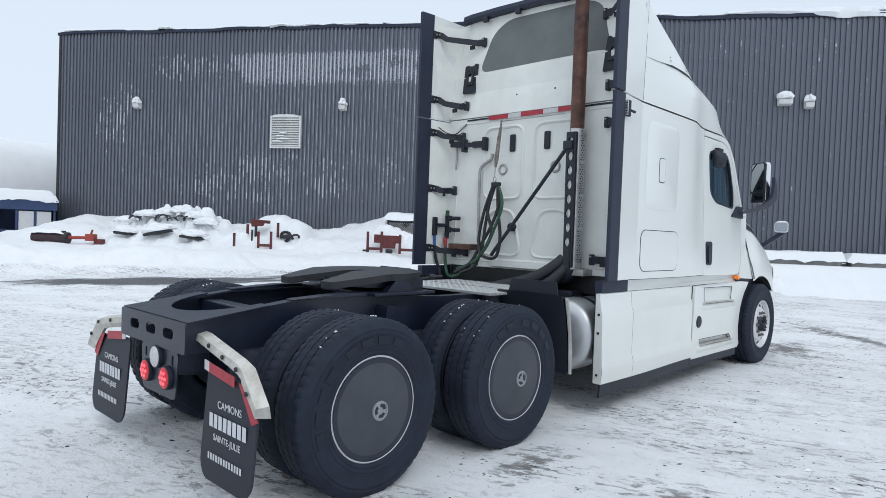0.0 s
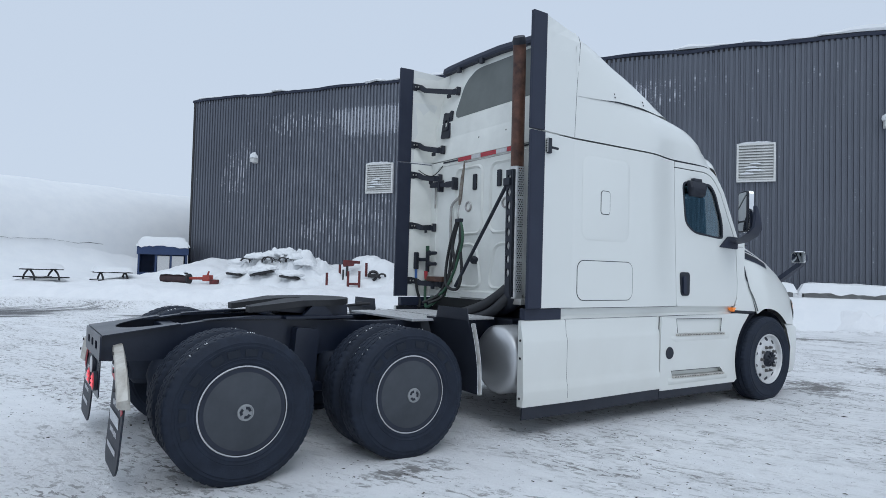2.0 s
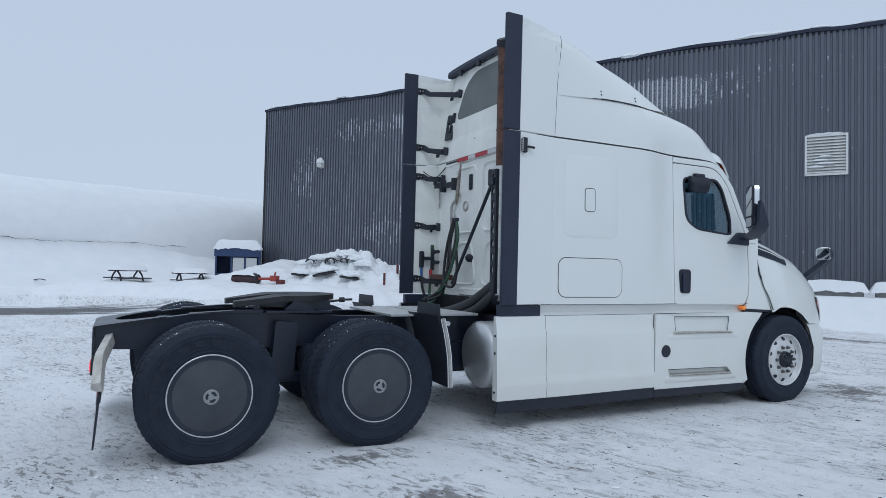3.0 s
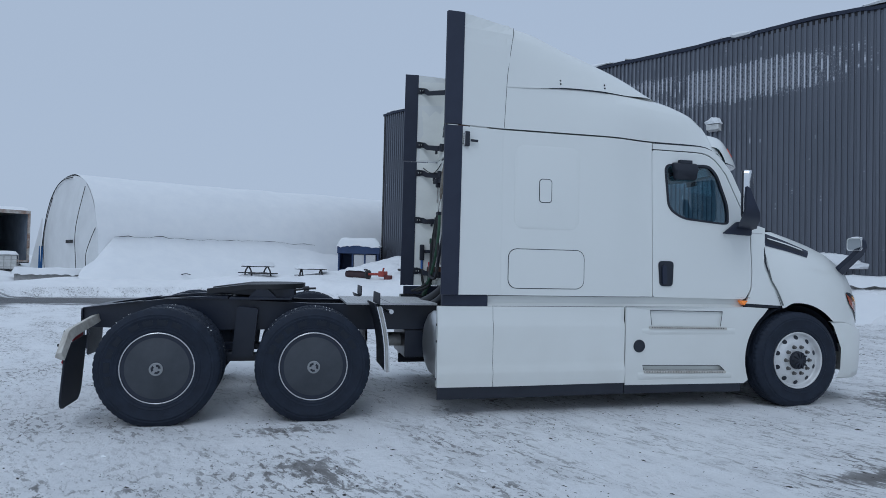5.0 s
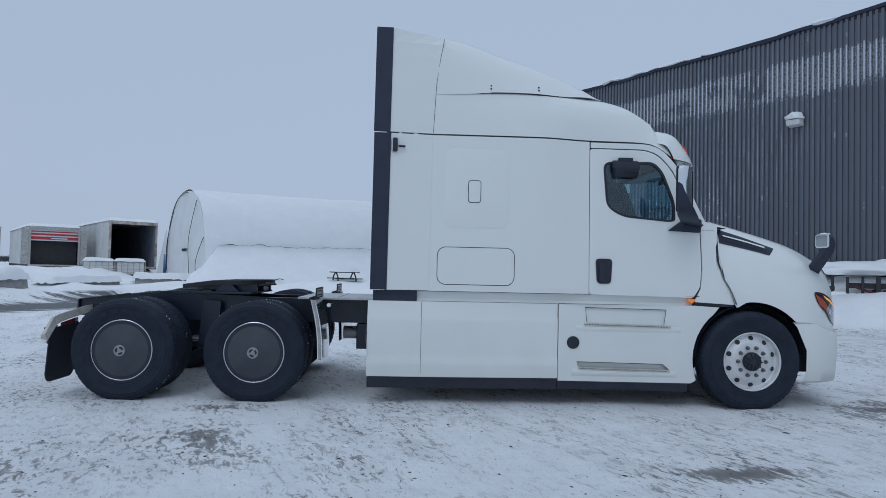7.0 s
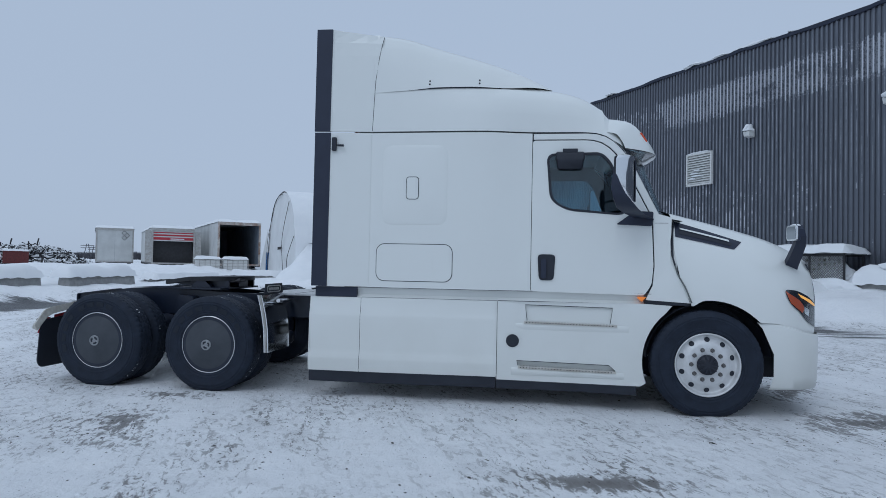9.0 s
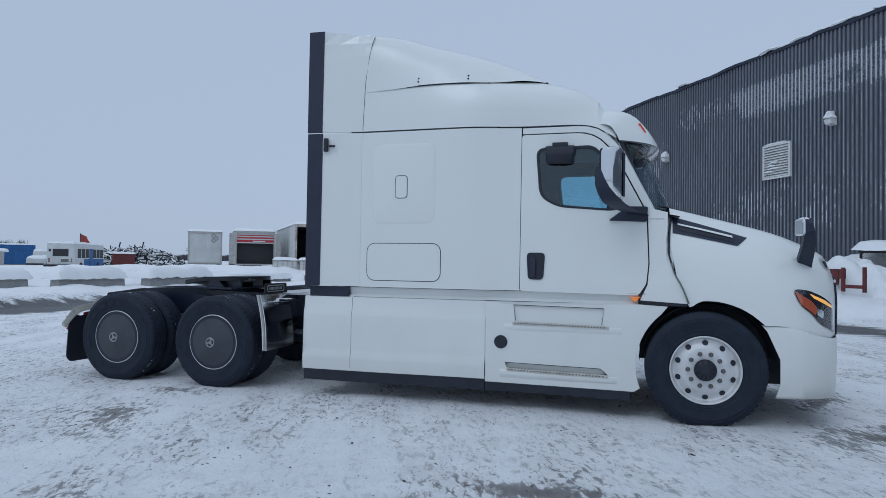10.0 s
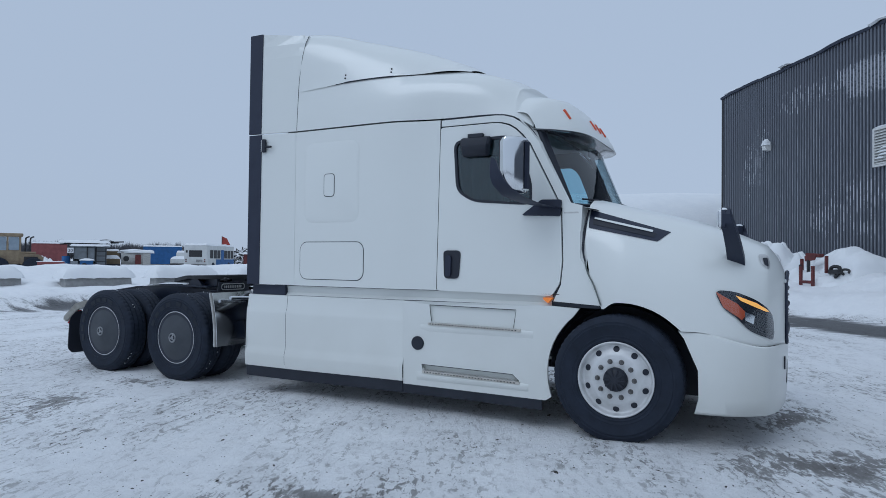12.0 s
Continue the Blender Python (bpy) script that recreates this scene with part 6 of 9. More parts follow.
for k in range(41):
    y = -1.085 + 2.17 * k / 40
    q = (y / 1.03) ** 2
    lip = visor(y, 1.0)
    inner = (6.045 - 0.30 * q, y, 2.575 + 0.06 * q)
    rows_t.append([visor(y, u) for u in (0, 0.1, 0.21, 0.32, 0.43, 0.54, 0.63, 0.72, 0.817, 0.89, 0.94, 0.97, 1.0)])
    rows_b.append([lip, (lip[0] - 0.12 * (lip[0] - inner[0]), y, lip[2] - 0.012), (0.45 * lip[0] + 0.55 * inner[0], y, 0.5 * (lip[2] + inner[2]) + 0.03 * (lip[0] - inner[0])), inner])
vs_ = part("sun_visor", loft(bmesh.new(), rows_t), WHITE, truck, "white sun visor over the windscreen", smooth=True)
part("visor_underside", loft(bmesh.new(), rows_b), shader("visor_gloss", (0.04, 0.045, 0.055), 0.08, coat=0.8), vs_, "glossy dark visor underside", smooth=True)
for y in (-0.80, -0.2, 0.0, 0.2, 0.80):
    spot_ = Vector(visor(y, 0.865 if abs(y) < 0.5 else 0.82)) + Vector((0.004, 0, 0.004))
    part("roof_marker", boxed((-0.058, -0.018, -0.02), (0.058, 0.018, 0.006), 0.010), AMBER, vs_, "amber roof marker lamp", Matrix.Translation(spot_) @ pose(0, 0, 0, 0, 57, 0))

# windscreen, its seal, pillars and wipers


def screen(y, v, lift=0.0):
    q = (y / 1.03) ** 2
    xt, xb = 5.99 - 0.24 * q, 6.31 - 0.28 * q
    return (xt + (xb - xt) * v + lift, y, 2.72 - 0.08 * q - (0.77 - 0.08 * q) * v)


part("windscreen", loft(bmesh.new(), [[screen(-1.03 + 2.06 * k / 24, v / 6) for k in range(25)] for v in range(7)]), SCREEN, truck, "curved tinted windscreen", smooth=True).visible_shadow = False
seal = [screen(-1.03 + 2.06 * k / 24, 0) for k in range(25)] + [screen(1.03, v / 6) for v in range(1, 7)] + [screen(1.03 - 2.06 * k / 24, 1) for k in range(1, 25)] + [screen(-1.03, 1 - v / 6) for v in range(1, 7)]
for sg in (-1, 1):
    part("windscreen_band", loft(bmesh.new(), [[screen(sg * (1.03 - 0.075 * k), v / 12, 0.006) for k in (0, 1)] for v in range(13)]), BLACK, truck, "black printed windscreen edge", smooth=True)
part("windscreen_seal", tube(bmesh.new(), seal, 0.024, 8), BLACK, truck, smooth=True)
for sg in (-1, 1):
    a = [(5.60, 2.735), (5.70, 2.62), (5.785, 2.52), (5.92, 2.25), (6.062, 1.97), (6.10, 1.9)]
    part("pillar", loft(bmesh.new(), [[(x, sg * (Y - 0.004), z), (x + 0.012, sg * 1.10, z + 0.005), tuple(Vector(screen(sg * 1.035, min(1.0, max(0, (2.64 - z) / 0.69)))))] for x, z in a]), WHITE, truck, "white windscreen pillar", smooth=True)
    part("wiper", tube(bmesh.new(), [tuple(Vector(screen(sg * 0.15 - 0.1, 0.98)) + Vector((0.02, 0, 0.01))), tuple(Vector(screen(sg * 0.4 - 0.25, 0.93)) + Vector((0.03, 0, 0.015))), tuple(Vector(screen(sg * 0.4 - 0.45, 0.93)) + Vector((0.02, 0, 0.015)))], 0.009, 6), BLACK, truck, "black wiper")
part("inside_mirror", boxed((5.98, -0.1, 2.5), (6.0, 0.1, 2.57), 0.01), BLACK, truck)
part("cowl", loft(bmesh.new(), [[(6.02 + 0.26 * (1 - (y / 1.1) ** 2), y, 1.955), (6.3, y, 1.90)] for y in (-1.1, -0.6, 0, 0.6, 1.1)]), BLACK, truck)

# ---- bonnet, grille, lamps, bumper ----
BONNET = [
    (6.215, ((1.155, 1.05), (1.152, 1.35), (1.125, 1.62), (1.05, 1.83), (0.94, 1.95), (0.80, 2.0), (0.45, 2.03), (0, 2.04))),
    (6.55, ((1.175, 1.05), (1.160, 1.33), (1.09, 1.58), (0.99, 1.76), (0.88, 1.87), (0.74, 1.915), (0.42, 1.945), (0, 1.96))),
    (6.90, ((1.170, 1.00), (1.140, 1.28), (1.05, 1.50), (0.94, 1.665), (0.83, 1.775), (0.70, 1.825), (0.40, 1.855), (0, 1.87))),
    (7.20, ((1.130, 0.90), (1.095, 1.22), (1.01, 1.42), (0.90, 1.57), (0.79, 1.68), (0.66, 1.735), (0.38, 1.77), (0, 1.785))),
    (7.42, ((1.035, 0.905), (1.005, 1.162), (0.94, 1.337), (0.84, 1.472), (0.73, 1.584), (0.61, 1.642), (0.36, 1.681), (0, 1.696))),
    (7.6, ((0.86, 0.905), (0.855, 1.113), (0.82, 1.261), (0.75, 1.391), (0.66, 1.492), (0.55, 1.552), (0.33, 1.594), (0, 1.608))),
    (7.73, ((0.66, 0.905), (0.665, 1.074), (0.65, 1.203), (0.61, 1.316), (0.55, 1.402), (0.47, 1.454), (0.29, 1.489), (0, 1.506))),
    (7.82, ((0.5, 0.905), (0.505, 1.045), (0.5, 1.157), (0.475, 1.245), (0.44, 1.317), (0.38, 1.353), (0.24, 1.381), (0, 1.393))),
]


def bonnet_skin():
    rows = spread([[(x, y, z) for y, z in half] for x, half in BONNET], 6)
    out = []
    for row in rows:
        row = [Vector(p) for p in row]
        x = row[0].x
        w = 0.62 ** 2 - (x - 6.54) ** 2
        edge = 0.50 + math.sqrt(w) if w > 0 and x < 7.0 else 0.915
        edge = max(edge, 0.915)
        if x < 6.36:
            edge = max(edge, 1.06)
        p, q = row[0], row[1]
        t = (edge - p.z) / (q.z - p.z)
        row[0] = Vector((x, p.y + (q.y - p.y) * t, edge))
        out.append(row)
    # the rear edge of the flank leans forward towards its foot
    for i, row in enumerate(out):
        for p in row:
            if p.z < 1.5 and p.x < 6.5:
                p.x += (6.5 - p.x) / 0.285 * 0.16 * smooth01(1.5, 1.1, p.z)
    full = [[(p.x, -p.y, p.z) for p in r] + [(p.x, p.y, p.z) for p in reversed(r[:-1])] for r in out]
    return loft(bmesh.new(), full)


bonnet = part("bonnet", bonnet_skin(), WHITE, truck, "white sloping bonnet", smooth=True)


DENSE = spread([[(x, y, z) for y, z in half] for x, half in BONNET], 6)


def on_bonnet(x, z, sg, off=0.004):
    """The bonnet's flank at a place along it and a height."""
    for ra, rb in zip(DENSE, DENSE[1:]):
        xa, xb = ra[0].x, rb[0].x
        if xa <= x <= xb:
            t = (x - xa) / (xb - xa)
            sec = [(a.y + (b.y - a.y) * t, a.z + (b.z - a.z) * t) for a, b in zip(ra, rb)]
            for (ya, za), (yb, zb) in zip(sec, sec[1:]):
                if za <= z <= zb:
                    return (x, sg * (ya + (yb - ya) * (z - za) / (zb - za) + off), z)
            return (x, sg * (sec[0][0] + off), z)
    return (x, sg * (BONNET[-1][1][0][0] + off), z)


def patch(loop, sg, off, depth=0.0):
    """A curved piece that lies on the bonnet's flank: cut into strips that follow it."""
    bm = bmesh.new()
    u0_, u1_ = min(p[0] for p in loop), max(p[0] for p in loop)
    us = sorted({round(min(p[0] for p in loop) + (max(p[0] for p in loop) - min(p[0] for p in loop)) * k / 48, 4) for k in range(49)})
    rows = []
    for u in us:
        u = min(max(u, u0_ + 2e-4), u1_ - 2e-4)
        zs = []
        for i in range(len(loop)):
            (ua, va), (ub, vb) = loop[i], loop[(i + 1) % len(loop)]
            if (ua - u) * (ub - u) <= 0 and abs(ua - ub) > 1e-6:
                zs.append(va + (vb - va) * (u - ua) / (ub - ua))
        lo, hi = (min(zs), max(zs)) if zs else (0, 0)
        rows.append([on_bonnet(u, lo + (hi - lo) * k / 5, sg, off) for k in range(6)])
    loft(bm, rows)
    return bm


LAMP = rounded([(7.235, 1.245), (7.30, 1.10), (7.46, 0.985), (7.70, 0.945), (7.67, 1.05), (7.53, 1.17), (7.38, 1.235)], 0.06, 5)
for sg in (-1, 1):
    v = part("bonnet_vent", patch([(6.235, 1.905), (6.235, 1.745), (6.80, 1.625), (6.895, 1.705)], sg, 0.006), TRIM, bonnet, "charcoal bonnet-side vent", smooth=True)
    part("vent_blade", patch([(6.28, 1.838), (6.28, 1.822), (6.76, 1.702), (6.76, 1.722)], sg, 0.02), WHITE, bonnet)
    part("vent_mouth", patch([(6.27, 1.815), (6.27, 1.775), (6.77, 1.66), (6.79, 1.69)], sg, 0.011), BLACK, bonnet)
    hl = part("headlight", patch(LAMP, sg, 0.008), LAMP_DARK, bonnet, "swept headlight with a lit amber bar", smooth=True)
    part("amber_reflector", patch([(7.25, 1.23), (7.305, 1.11), (7.43, 1.02), (7.47, 1.06), (7.40, 1.14)], sg, 0.012), LENS_RED, hl, "orange side reflector", smooth=True)
    part("lit_bar", patch([(7.385, 1.205), (7.42, 1.165), (7.59, 1.08), (7.635, 1.072), (7.53, 1.145)], sg, 0.014), AMBER_ON, hl, "lit amber bar", smooth=True)
    part("lamp_bowl", patch([(7.45, 1.08), (7.455, 1.02), (7.51, 1.005), (7.52, 1.045)], sg, 0.013), CHROME, hl, smooth=True)
    part("headlight_lens", patch(LAMP, sg, 0.02), CLEAR, hl, smooth=True).visible_shadow = False
    hr = part("grab_recess", patch(rounded([(7.53, 1.53), (7.56, 1.44), (7.62, 1.40), (7.64, 1.45), (7.60, 1.53)], 0.03, 4), sg, 0.008), ALU, bonnet, "grey oval grab recess", smooth=True)
    part("recess_shade", patch(rounded([(7.565, 1.50), (7.585, 1.44), (7.62, 1.425), (7.605, 1.50)], 0.015, 4), sg, 0.013), BLACK, hr, smooth=True)
    # bonnet mirror on a broad arm
    arm = part("bonnet_mirror_arm", loft(bmesh.new(), [[(x - w, sg * y, z + 0.02), (x + w, sg * (y - 0.02), z + 0.015), (x + w, sg * (y + 0.025), z - 0.03), (x - w, sg * (y + 0.035), z - 0.025), (x - w, sg * y, z + 0.02)] for x, y, z, w in ((7.385, 0.80, 1.44, 0.062), (7.38, 0.86, 1.50, 0.062), (7.37, 1.0, 1.60, 0.056), (7.355, 1.14, 1.70, 0.05), (7.335, 1.215, 1.78, 0.044), (7.325, 1.22, 1.85, 0.032))], True), TRIM, bonnet, "black bonnet mirror arm", smooth=True)
    mh = bmesh.new()
    loft(mh, [[(7.262 + 0.032 * k * a, sg * (1.125 + 0.095 * k * b), z) for a, b in ((-1, -1), (0.2, -1), (1, -0.6), (1, 0.6), (0.2, 1), (-1, 1), (-1, -1))] for z, k in ((1.735, 0.8), (1.755, 1.0), (1.88, 1.0), (1.905, 0.8))], True)
    turned = Matrix.Translation((7.31, sg * 1.165, 0.238)) @ Matrix.Diagonal((0.85, 0.85, 0.85, 1)) @ Matrix.Rotation(radians(-9 * sg), 4, "Z") @ Matrix.Translation((-7.265, -sg * 1.125, 0))
    part("mirror_shell", mh, TRIM, arm, "black mirror shell", turned, smooth=True)
    part("mirror_glass", plate(bmesh.new(), rrect(1.037, 1.75, 1.213, 1.892, 0.03), [], lambda u, v_, d: (d, sg * u, v_), 7.213, 7.217), MIRROR, arm, "", turned)
    part("mirror_bezel", plate(bmesh.new(), rrect(1.022, 1.735, 1.228, 1.907, 0.038), [], lambda u, v_, d: (d, sg * u, v_), 7.217, 7.235), CHROME, arm, "chrome mirror edge", turned)
    bm = bmesh.new()
    bmesh.ops.create_icosphere(bm, subdivisions=3, radius=1)
    for q in bm.verts:
        q.co = Vector((7.26 + q.co.x * 0.042, sg * 1.125 + q.co.y * 0.085, 1.903 + max(-0.1, q.co.z) * 0.022))
    part("snow_cap", bm, SNOW, arm, "snow on the mirror", turned, smooth=True)
    part("cowl_filler", loft(bmesh.new(), [[(6.165, sg * (Y - 0.004), z), (6.20, sg * (min(Y, y) - 0.006), z), (6.24, sg * (y - 0.004), z)] for z, y in ((1.40, 1.15), (1.50, 1.135), (1.62, 1.12), (1.72, 1.085), (1.83, 1.045), (1.93, 0.955))]), WHITE, bonnet, smooth=True)
    part("cowl_gap", tube(bmesh.new(), bend([(6.225, sg * 1.03, 1.90), (6.205, sg * 1.09, 1.74), (6.20, sg * 1.135, 1.56), (6.225, sg * 1.15, 1.45)], 5), [0.009] * 5 + [0.011] * 6 + [0.008] * 5, 8), BLACK, bonnet, "dark rubber gap seal")
    part("gap_strip", tube(bmesh.new(), bend([(6.222, sg * 1.152, 1.46), (6.25, sg * 1.158, 1.36), (6.31, sg * 1.163, 1.25), (6.372, sg * 1.168, 1.09)], 4), 0.007, 6), GREY_PANEL, bonnet, "grey gap strip")
    part("name_bar", boxed((6.03, sg * (Y - 0.002), 1.868), (6.17, sg * (Y + 0.0), 1.882)), ALU, bonnet)
    part("wheel_liner", loft(bmesh.new(), [[(6.53 + 0.59 * math.cos(radians(t)), sg * y, 0.50 + 0.59 * math.sin(radians(t))) for y in (1.13, 0.75)] for t in range(8, 180, 8)]), BLACK, truck, smooth=True)
    part("liner_wall", boxed((5.95, sg * 0.62, 0.5), (7.15, sg * 0.60, 1.4)), BLACK, truck)

# grille: a dark field with bars and a bright surround
GR = [(-0.47, 0.92), (0.47, 0.92), (0.49, 1.15), (0.43, 1.31), (0.25, 1.37), (-0.25, 1.37), (-0.43, 1.31), (-0.49, 1.15)]
gl = part("grille", plate(bmesh.new(), rounded(GR, 0.05), [], lambda u, v, d: (d + 0.05 * (1 - (u / 0.5) ** 2) - 0.05 * max(0, v - 1.1), u, v), 7.815, 7.83), BLACK, truck, "black grille with bright bars")
for k in range(6):
    z = 0.97 + 0.068 * k
    part("grille_bar", tube(bmesh.new(), [(7.832 + 0.05 * (1 - (y / 0.5) ** 2) - 0.05 * max(0, z - 1.1), y, z) for y in (-0.475, -0.3, 0, 0.3, 0.475)], 0.017, 8), CHROME if k % 2 else TRIM, gl)
part("grille_surround", tube(bmesh.new(), [(7.832 + 0.05 * (1 - (u / 0.5) ** 2) - 0.05 * max(0, v - 1.1), u, v) for u, v in rounded(GR + [], 0.05) + [rounded(GR, 0.05)[0]]], 0.026, 8), TRIM, gl)


BUMPER_PLAN = ((7.03, 1.150), (7.2, 1.140), (7.35, 1.105), (7.5, 1.02), (7.62, 0.91), (7.72, 0.77), (7.79, 0.60), (7.84, 0.40), (7.865, 0.2), (7.87, 0.0))


def bumper_skin():
    pts = [Vector((x, y, 0)) for x, y in BUMPER_PLAN]
    line = bend([(p.x, p.y, 0) for p in pts], 4)
    rows = []
    for z, inset in ((0.918, 0.02), (0.908, 0.003), (0.86, -0.004), (0.62, 0.0), (0.40, 0.012), (0.29, 0.035), (0.27, 0.06)):
        half = []
        for p in line:
            q = p.y / 1.15
            w = max(0.0, 0.62 ** 2 - (z - 0.50) ** 2)
            x0 = 6.535 + math.sqrt(w) - 0.015
            x = p.x if p.x > 7.25 else x0 + (p.x - 7.03) * (7.25 - x0) / 0.22
            half.append((x - inset * (1 - q), p.y - inset * q, z))
        rows.append([(x, -y, z_) for x, y, z_ in half] + [(x, y, z_) for x, y, z_ in reversed(half[:-1])])
    return loft(bmesh.new(), rows)


bp_ = part("bumper", bumper_skin(), WHITE, truck, "white wraparound front bumper", smooth=True)
for sg in (-1, 1):
    part("air_slot", boxed((7.80, sg * 0.50 - 0.04, 0.62), (7.83, sg * 0.50 + 0.04, 0.80), 0.01, None), BLACK, bp_)
part("lower_grille", boxed((7.82, -0.36, 0.45), (7.856, 0.36, 0.74), 0.02), BLACK, bp_, "black lower grille")
part("plate_holder", boxed((7.856, -0.16, 0.56), (7.864, 0.16, 0.66), 0.003), PRINT, bp_)
part("front_inner", boxed((6.9, -0.5, 0.3), (7.7, 0.5, 1.4)), BLACK, truck)

# ---- behind the cab: stack, rack, strut, lines ----
sx, sy = 2.84, -0.635
stack = part("exhaust_pipe", tube(bmesh.new(), bend([(sx, sy, 2.5), (sx, sy, 3.4), (sx, sy, 3.66), (sx - 0.008, sy - 0.006, 3.75), (sx - 0.03, sy - 0.025, 3.825)], 5), 0.066, 24, False), RUST, truck, "rusty brown upper exhaust stack", smooth=True)
part("stack_tip", tube(bmesh.new(), [(sx - 0.022, sy - 0.018, 3.80), (sx - 0.034, sy - 0.028, 3.835), (sx - 0.05, sy - 0.04, 3.868)], [0.068, 0.07, 0.058], 24), BLACK, stack, "sooty black stack tip", smooth=True)
shield = bmesh.new()
rows = []
for z in (1.235, 2.555):
    rows.append([(sx + 0.085 * math.cos(radians(a)), sy + 0.085 * math.sin(radians(a)), z) for a in range(168, 241, 12)])
loft(shield, rows)
part("heat_shield", shield, ALU, stack, "polished stack heat shield", smooth=True)


def perforated():
    """A guard strip punched with rows of slots."""
    bm = bmesh.new()
    holes = []
    for i in range(56):
        z = 1.30 + i * 0.0222
        if i in (14, 28, 42):
            continue
        for k in range(3):
            u = (0.006 if i % 2 else 0.022) + k * 0.036
            holes.append([(u, z), (u + 0.027, z), (u + 0.027, z + 0.012), (u, z + 0.012)])
    plate(bm, [(0, 1.235), (0.13, 1.235), (0.13, 2.55), (0, 2.55)], holes, lambda u, v, d: (sx - 0.055 + u * 0.55, sy - 0.075 - 0.02 * math.sin(u * 18) - d, v), 0.0, 0.004)
    return bm


part("perforated_guard", perforated(), TANK, stack, "punched metal stack guard")
part("muffler", tube(bmesh.new(), [(sx + 0.01, sy, 1.2), (sx + 0.01, sy, 2.53)], 0.066, 20), GREASE, stack, smooth=True)
part("elbow", tube(bmesh.new(), bend([(sx, sy + 0.02, 1.28), (sx, sy + 0.06, 1.20), (sx + 0.02, sy + 0.25, 1.13), (sx + 0.1, sy + 0.55, 1.02)], 5), 0.1, 18), BLACK, stack, "black exhaust elbow", smooth=True)
part("foot_plate", boxed((sx - 0.05, sy - 0.16, 1.175), (sx + 0.12, sy + 0.1, 1.235), 0.006), ALU_DULL, stack)
rack = part("stack_bracket", plate(bmesh.new(), [(-0.68, 1.25), (-0.60, 1.25), (-0.585, 2.52), (-0.665, 2.52)], [[(-0.633 + 0.027 * math.cos(2 * math.pi * a / 14), 1.49 + 0.134 * k + 0.044 * math.sin(2 * math.pi * a / 14)) for a in range(14)] for k in range(8)], lambda u, v, d: (d, u, v), 2.74, 2.76), BLACK, truck, "black bracket with a row of round holes")
part("flange", boxed((2.74, -0.69, 1.25), (2.82, -0.672, 2.52)), BLACK, rack)
part("support_strut", tube(bmesh.new(), [(2.75, -0.60, 2.39), (2.78, 0.31, 1.32)], 0.019, 10), BLACK, truck, "black diagonal support strut", smooth=True)
part("strut_joint", boxed((2.72, -0.66, 2.36), (2.78, -0.56, 2.44), 0.01), BLACK, truck)
pg = part("pogo_stick", tube(bmesh.new(), [(2.86, 0.305, 2.735), (2.855, 0.306, 2.66), (2.845, 0.315, 2.55), (2.83, 0.328, 2.32), (2.825, 0.332, 2.24)], [0.008, 0.012, 0.02, 0.022, 0.012], 10), RUSTY_GREY, truck, "weathered grey hose hanger spring", smooth=True)
part("top_hook", tube(bmesh.new(), bend([(2.93, 0.34, 2.74), (2.88, 0.33, 2.75), (2.86, 0.305, 2.735)], 4), 0.007, 6), ALU_DULL, pg)
part("hanger_rod", tube(bmesh.new(), [(2.825, 0.332, 2.25), (2.80, 0.32, 2.14)], 0.007, 6), ALU_DULL, pg)
part("ring", ring_bm(0.028, 0.005, 0.0, 20, 6), ALU_DULL, pg, "", pose(2.80, 0.315, 2.11, 0, 0, 70), smooth=True)
part("hose_clip", boxed((2.77, 0.24, 2.04), (2.82, 0.34, 2.08), 0.008), BLACK, pg)
part("tape_rod", tube(bmesh.new(), [(2.91, 0.36, 2.735), (2.90, -0.45, 2.735)], 0.006, 6), ALU_DULL, truck)
hoses = (
    (HOSE_BLACK, [(2.80, 0.30, 2.06), (2.78, 0.36, 1.85), (2.77, 0.40, 1.6), (2.76, 0.42, 1.40), (2.74, 0.50, 1.20), (2.60, 0.58, 1.12)]),
    (HOSE_BLACK, [(2.80, 0.28, 2.06), (2.78, 0.22, 1.9), (2.77, 0.30, 1.65), (2.76, 0.44, 1.42), (2.72, 0.55, 1.22), (2.55, 0.62, 1.12)]),
    (HOSE_BLACK, [(2.79, 0.32, 2.06), (2.76, 0.40, 1.80), (2.75, 0.46, 1.5), (2.73, 0.40, 1.32), (2.76, 0.24, 1.30), (2.78, 0.20, 1.5), (2.78, 0.24, 1.8), (2.80, 0.27, 2.05)]),
    (HOSE_GREEN, [(2.80, 0.27, 2.06), (2.78, 0.19, 1.85), (2.77, 0.27, 1.6), (2.75, 0.36, 1.4), (2.73, 0.5, 1.24), (2.70, 0.72, 1.15)]),
    (HOSE_BLACK, [(2.80, 0.31, 2.05), (2.77, 0.37, 1.78), (2.76, 0.30, 1.55), (2.75, 0.45, 1.3), (2.70, 0.65, 1.14)]),
    (HOSE_BLACK, [(2.77, 1.135, 1.39), (2.78, 1.12, 1.25), (2.80, 1.08, 1.12), (2.74, 1.0, 1.04)]),
    (HOSE_GREEN, [(2.86, 1.05, 1.38), (2.84, 1.03, 1.25), (2.80, 0.96, 1.10), (2.74, 0.84, 1.06), (2.72, 0.68, 1.1), (2.76, 0.48, 1.22)]),
)
for mt, pts in hoses:
    part("air_hose", tube(bmesh.new(), bend(pts, 8), 0.017, 8), mt, truck, "coiled green cable" if mt is HOSE_GREEN else "black air hose", smooth=True)
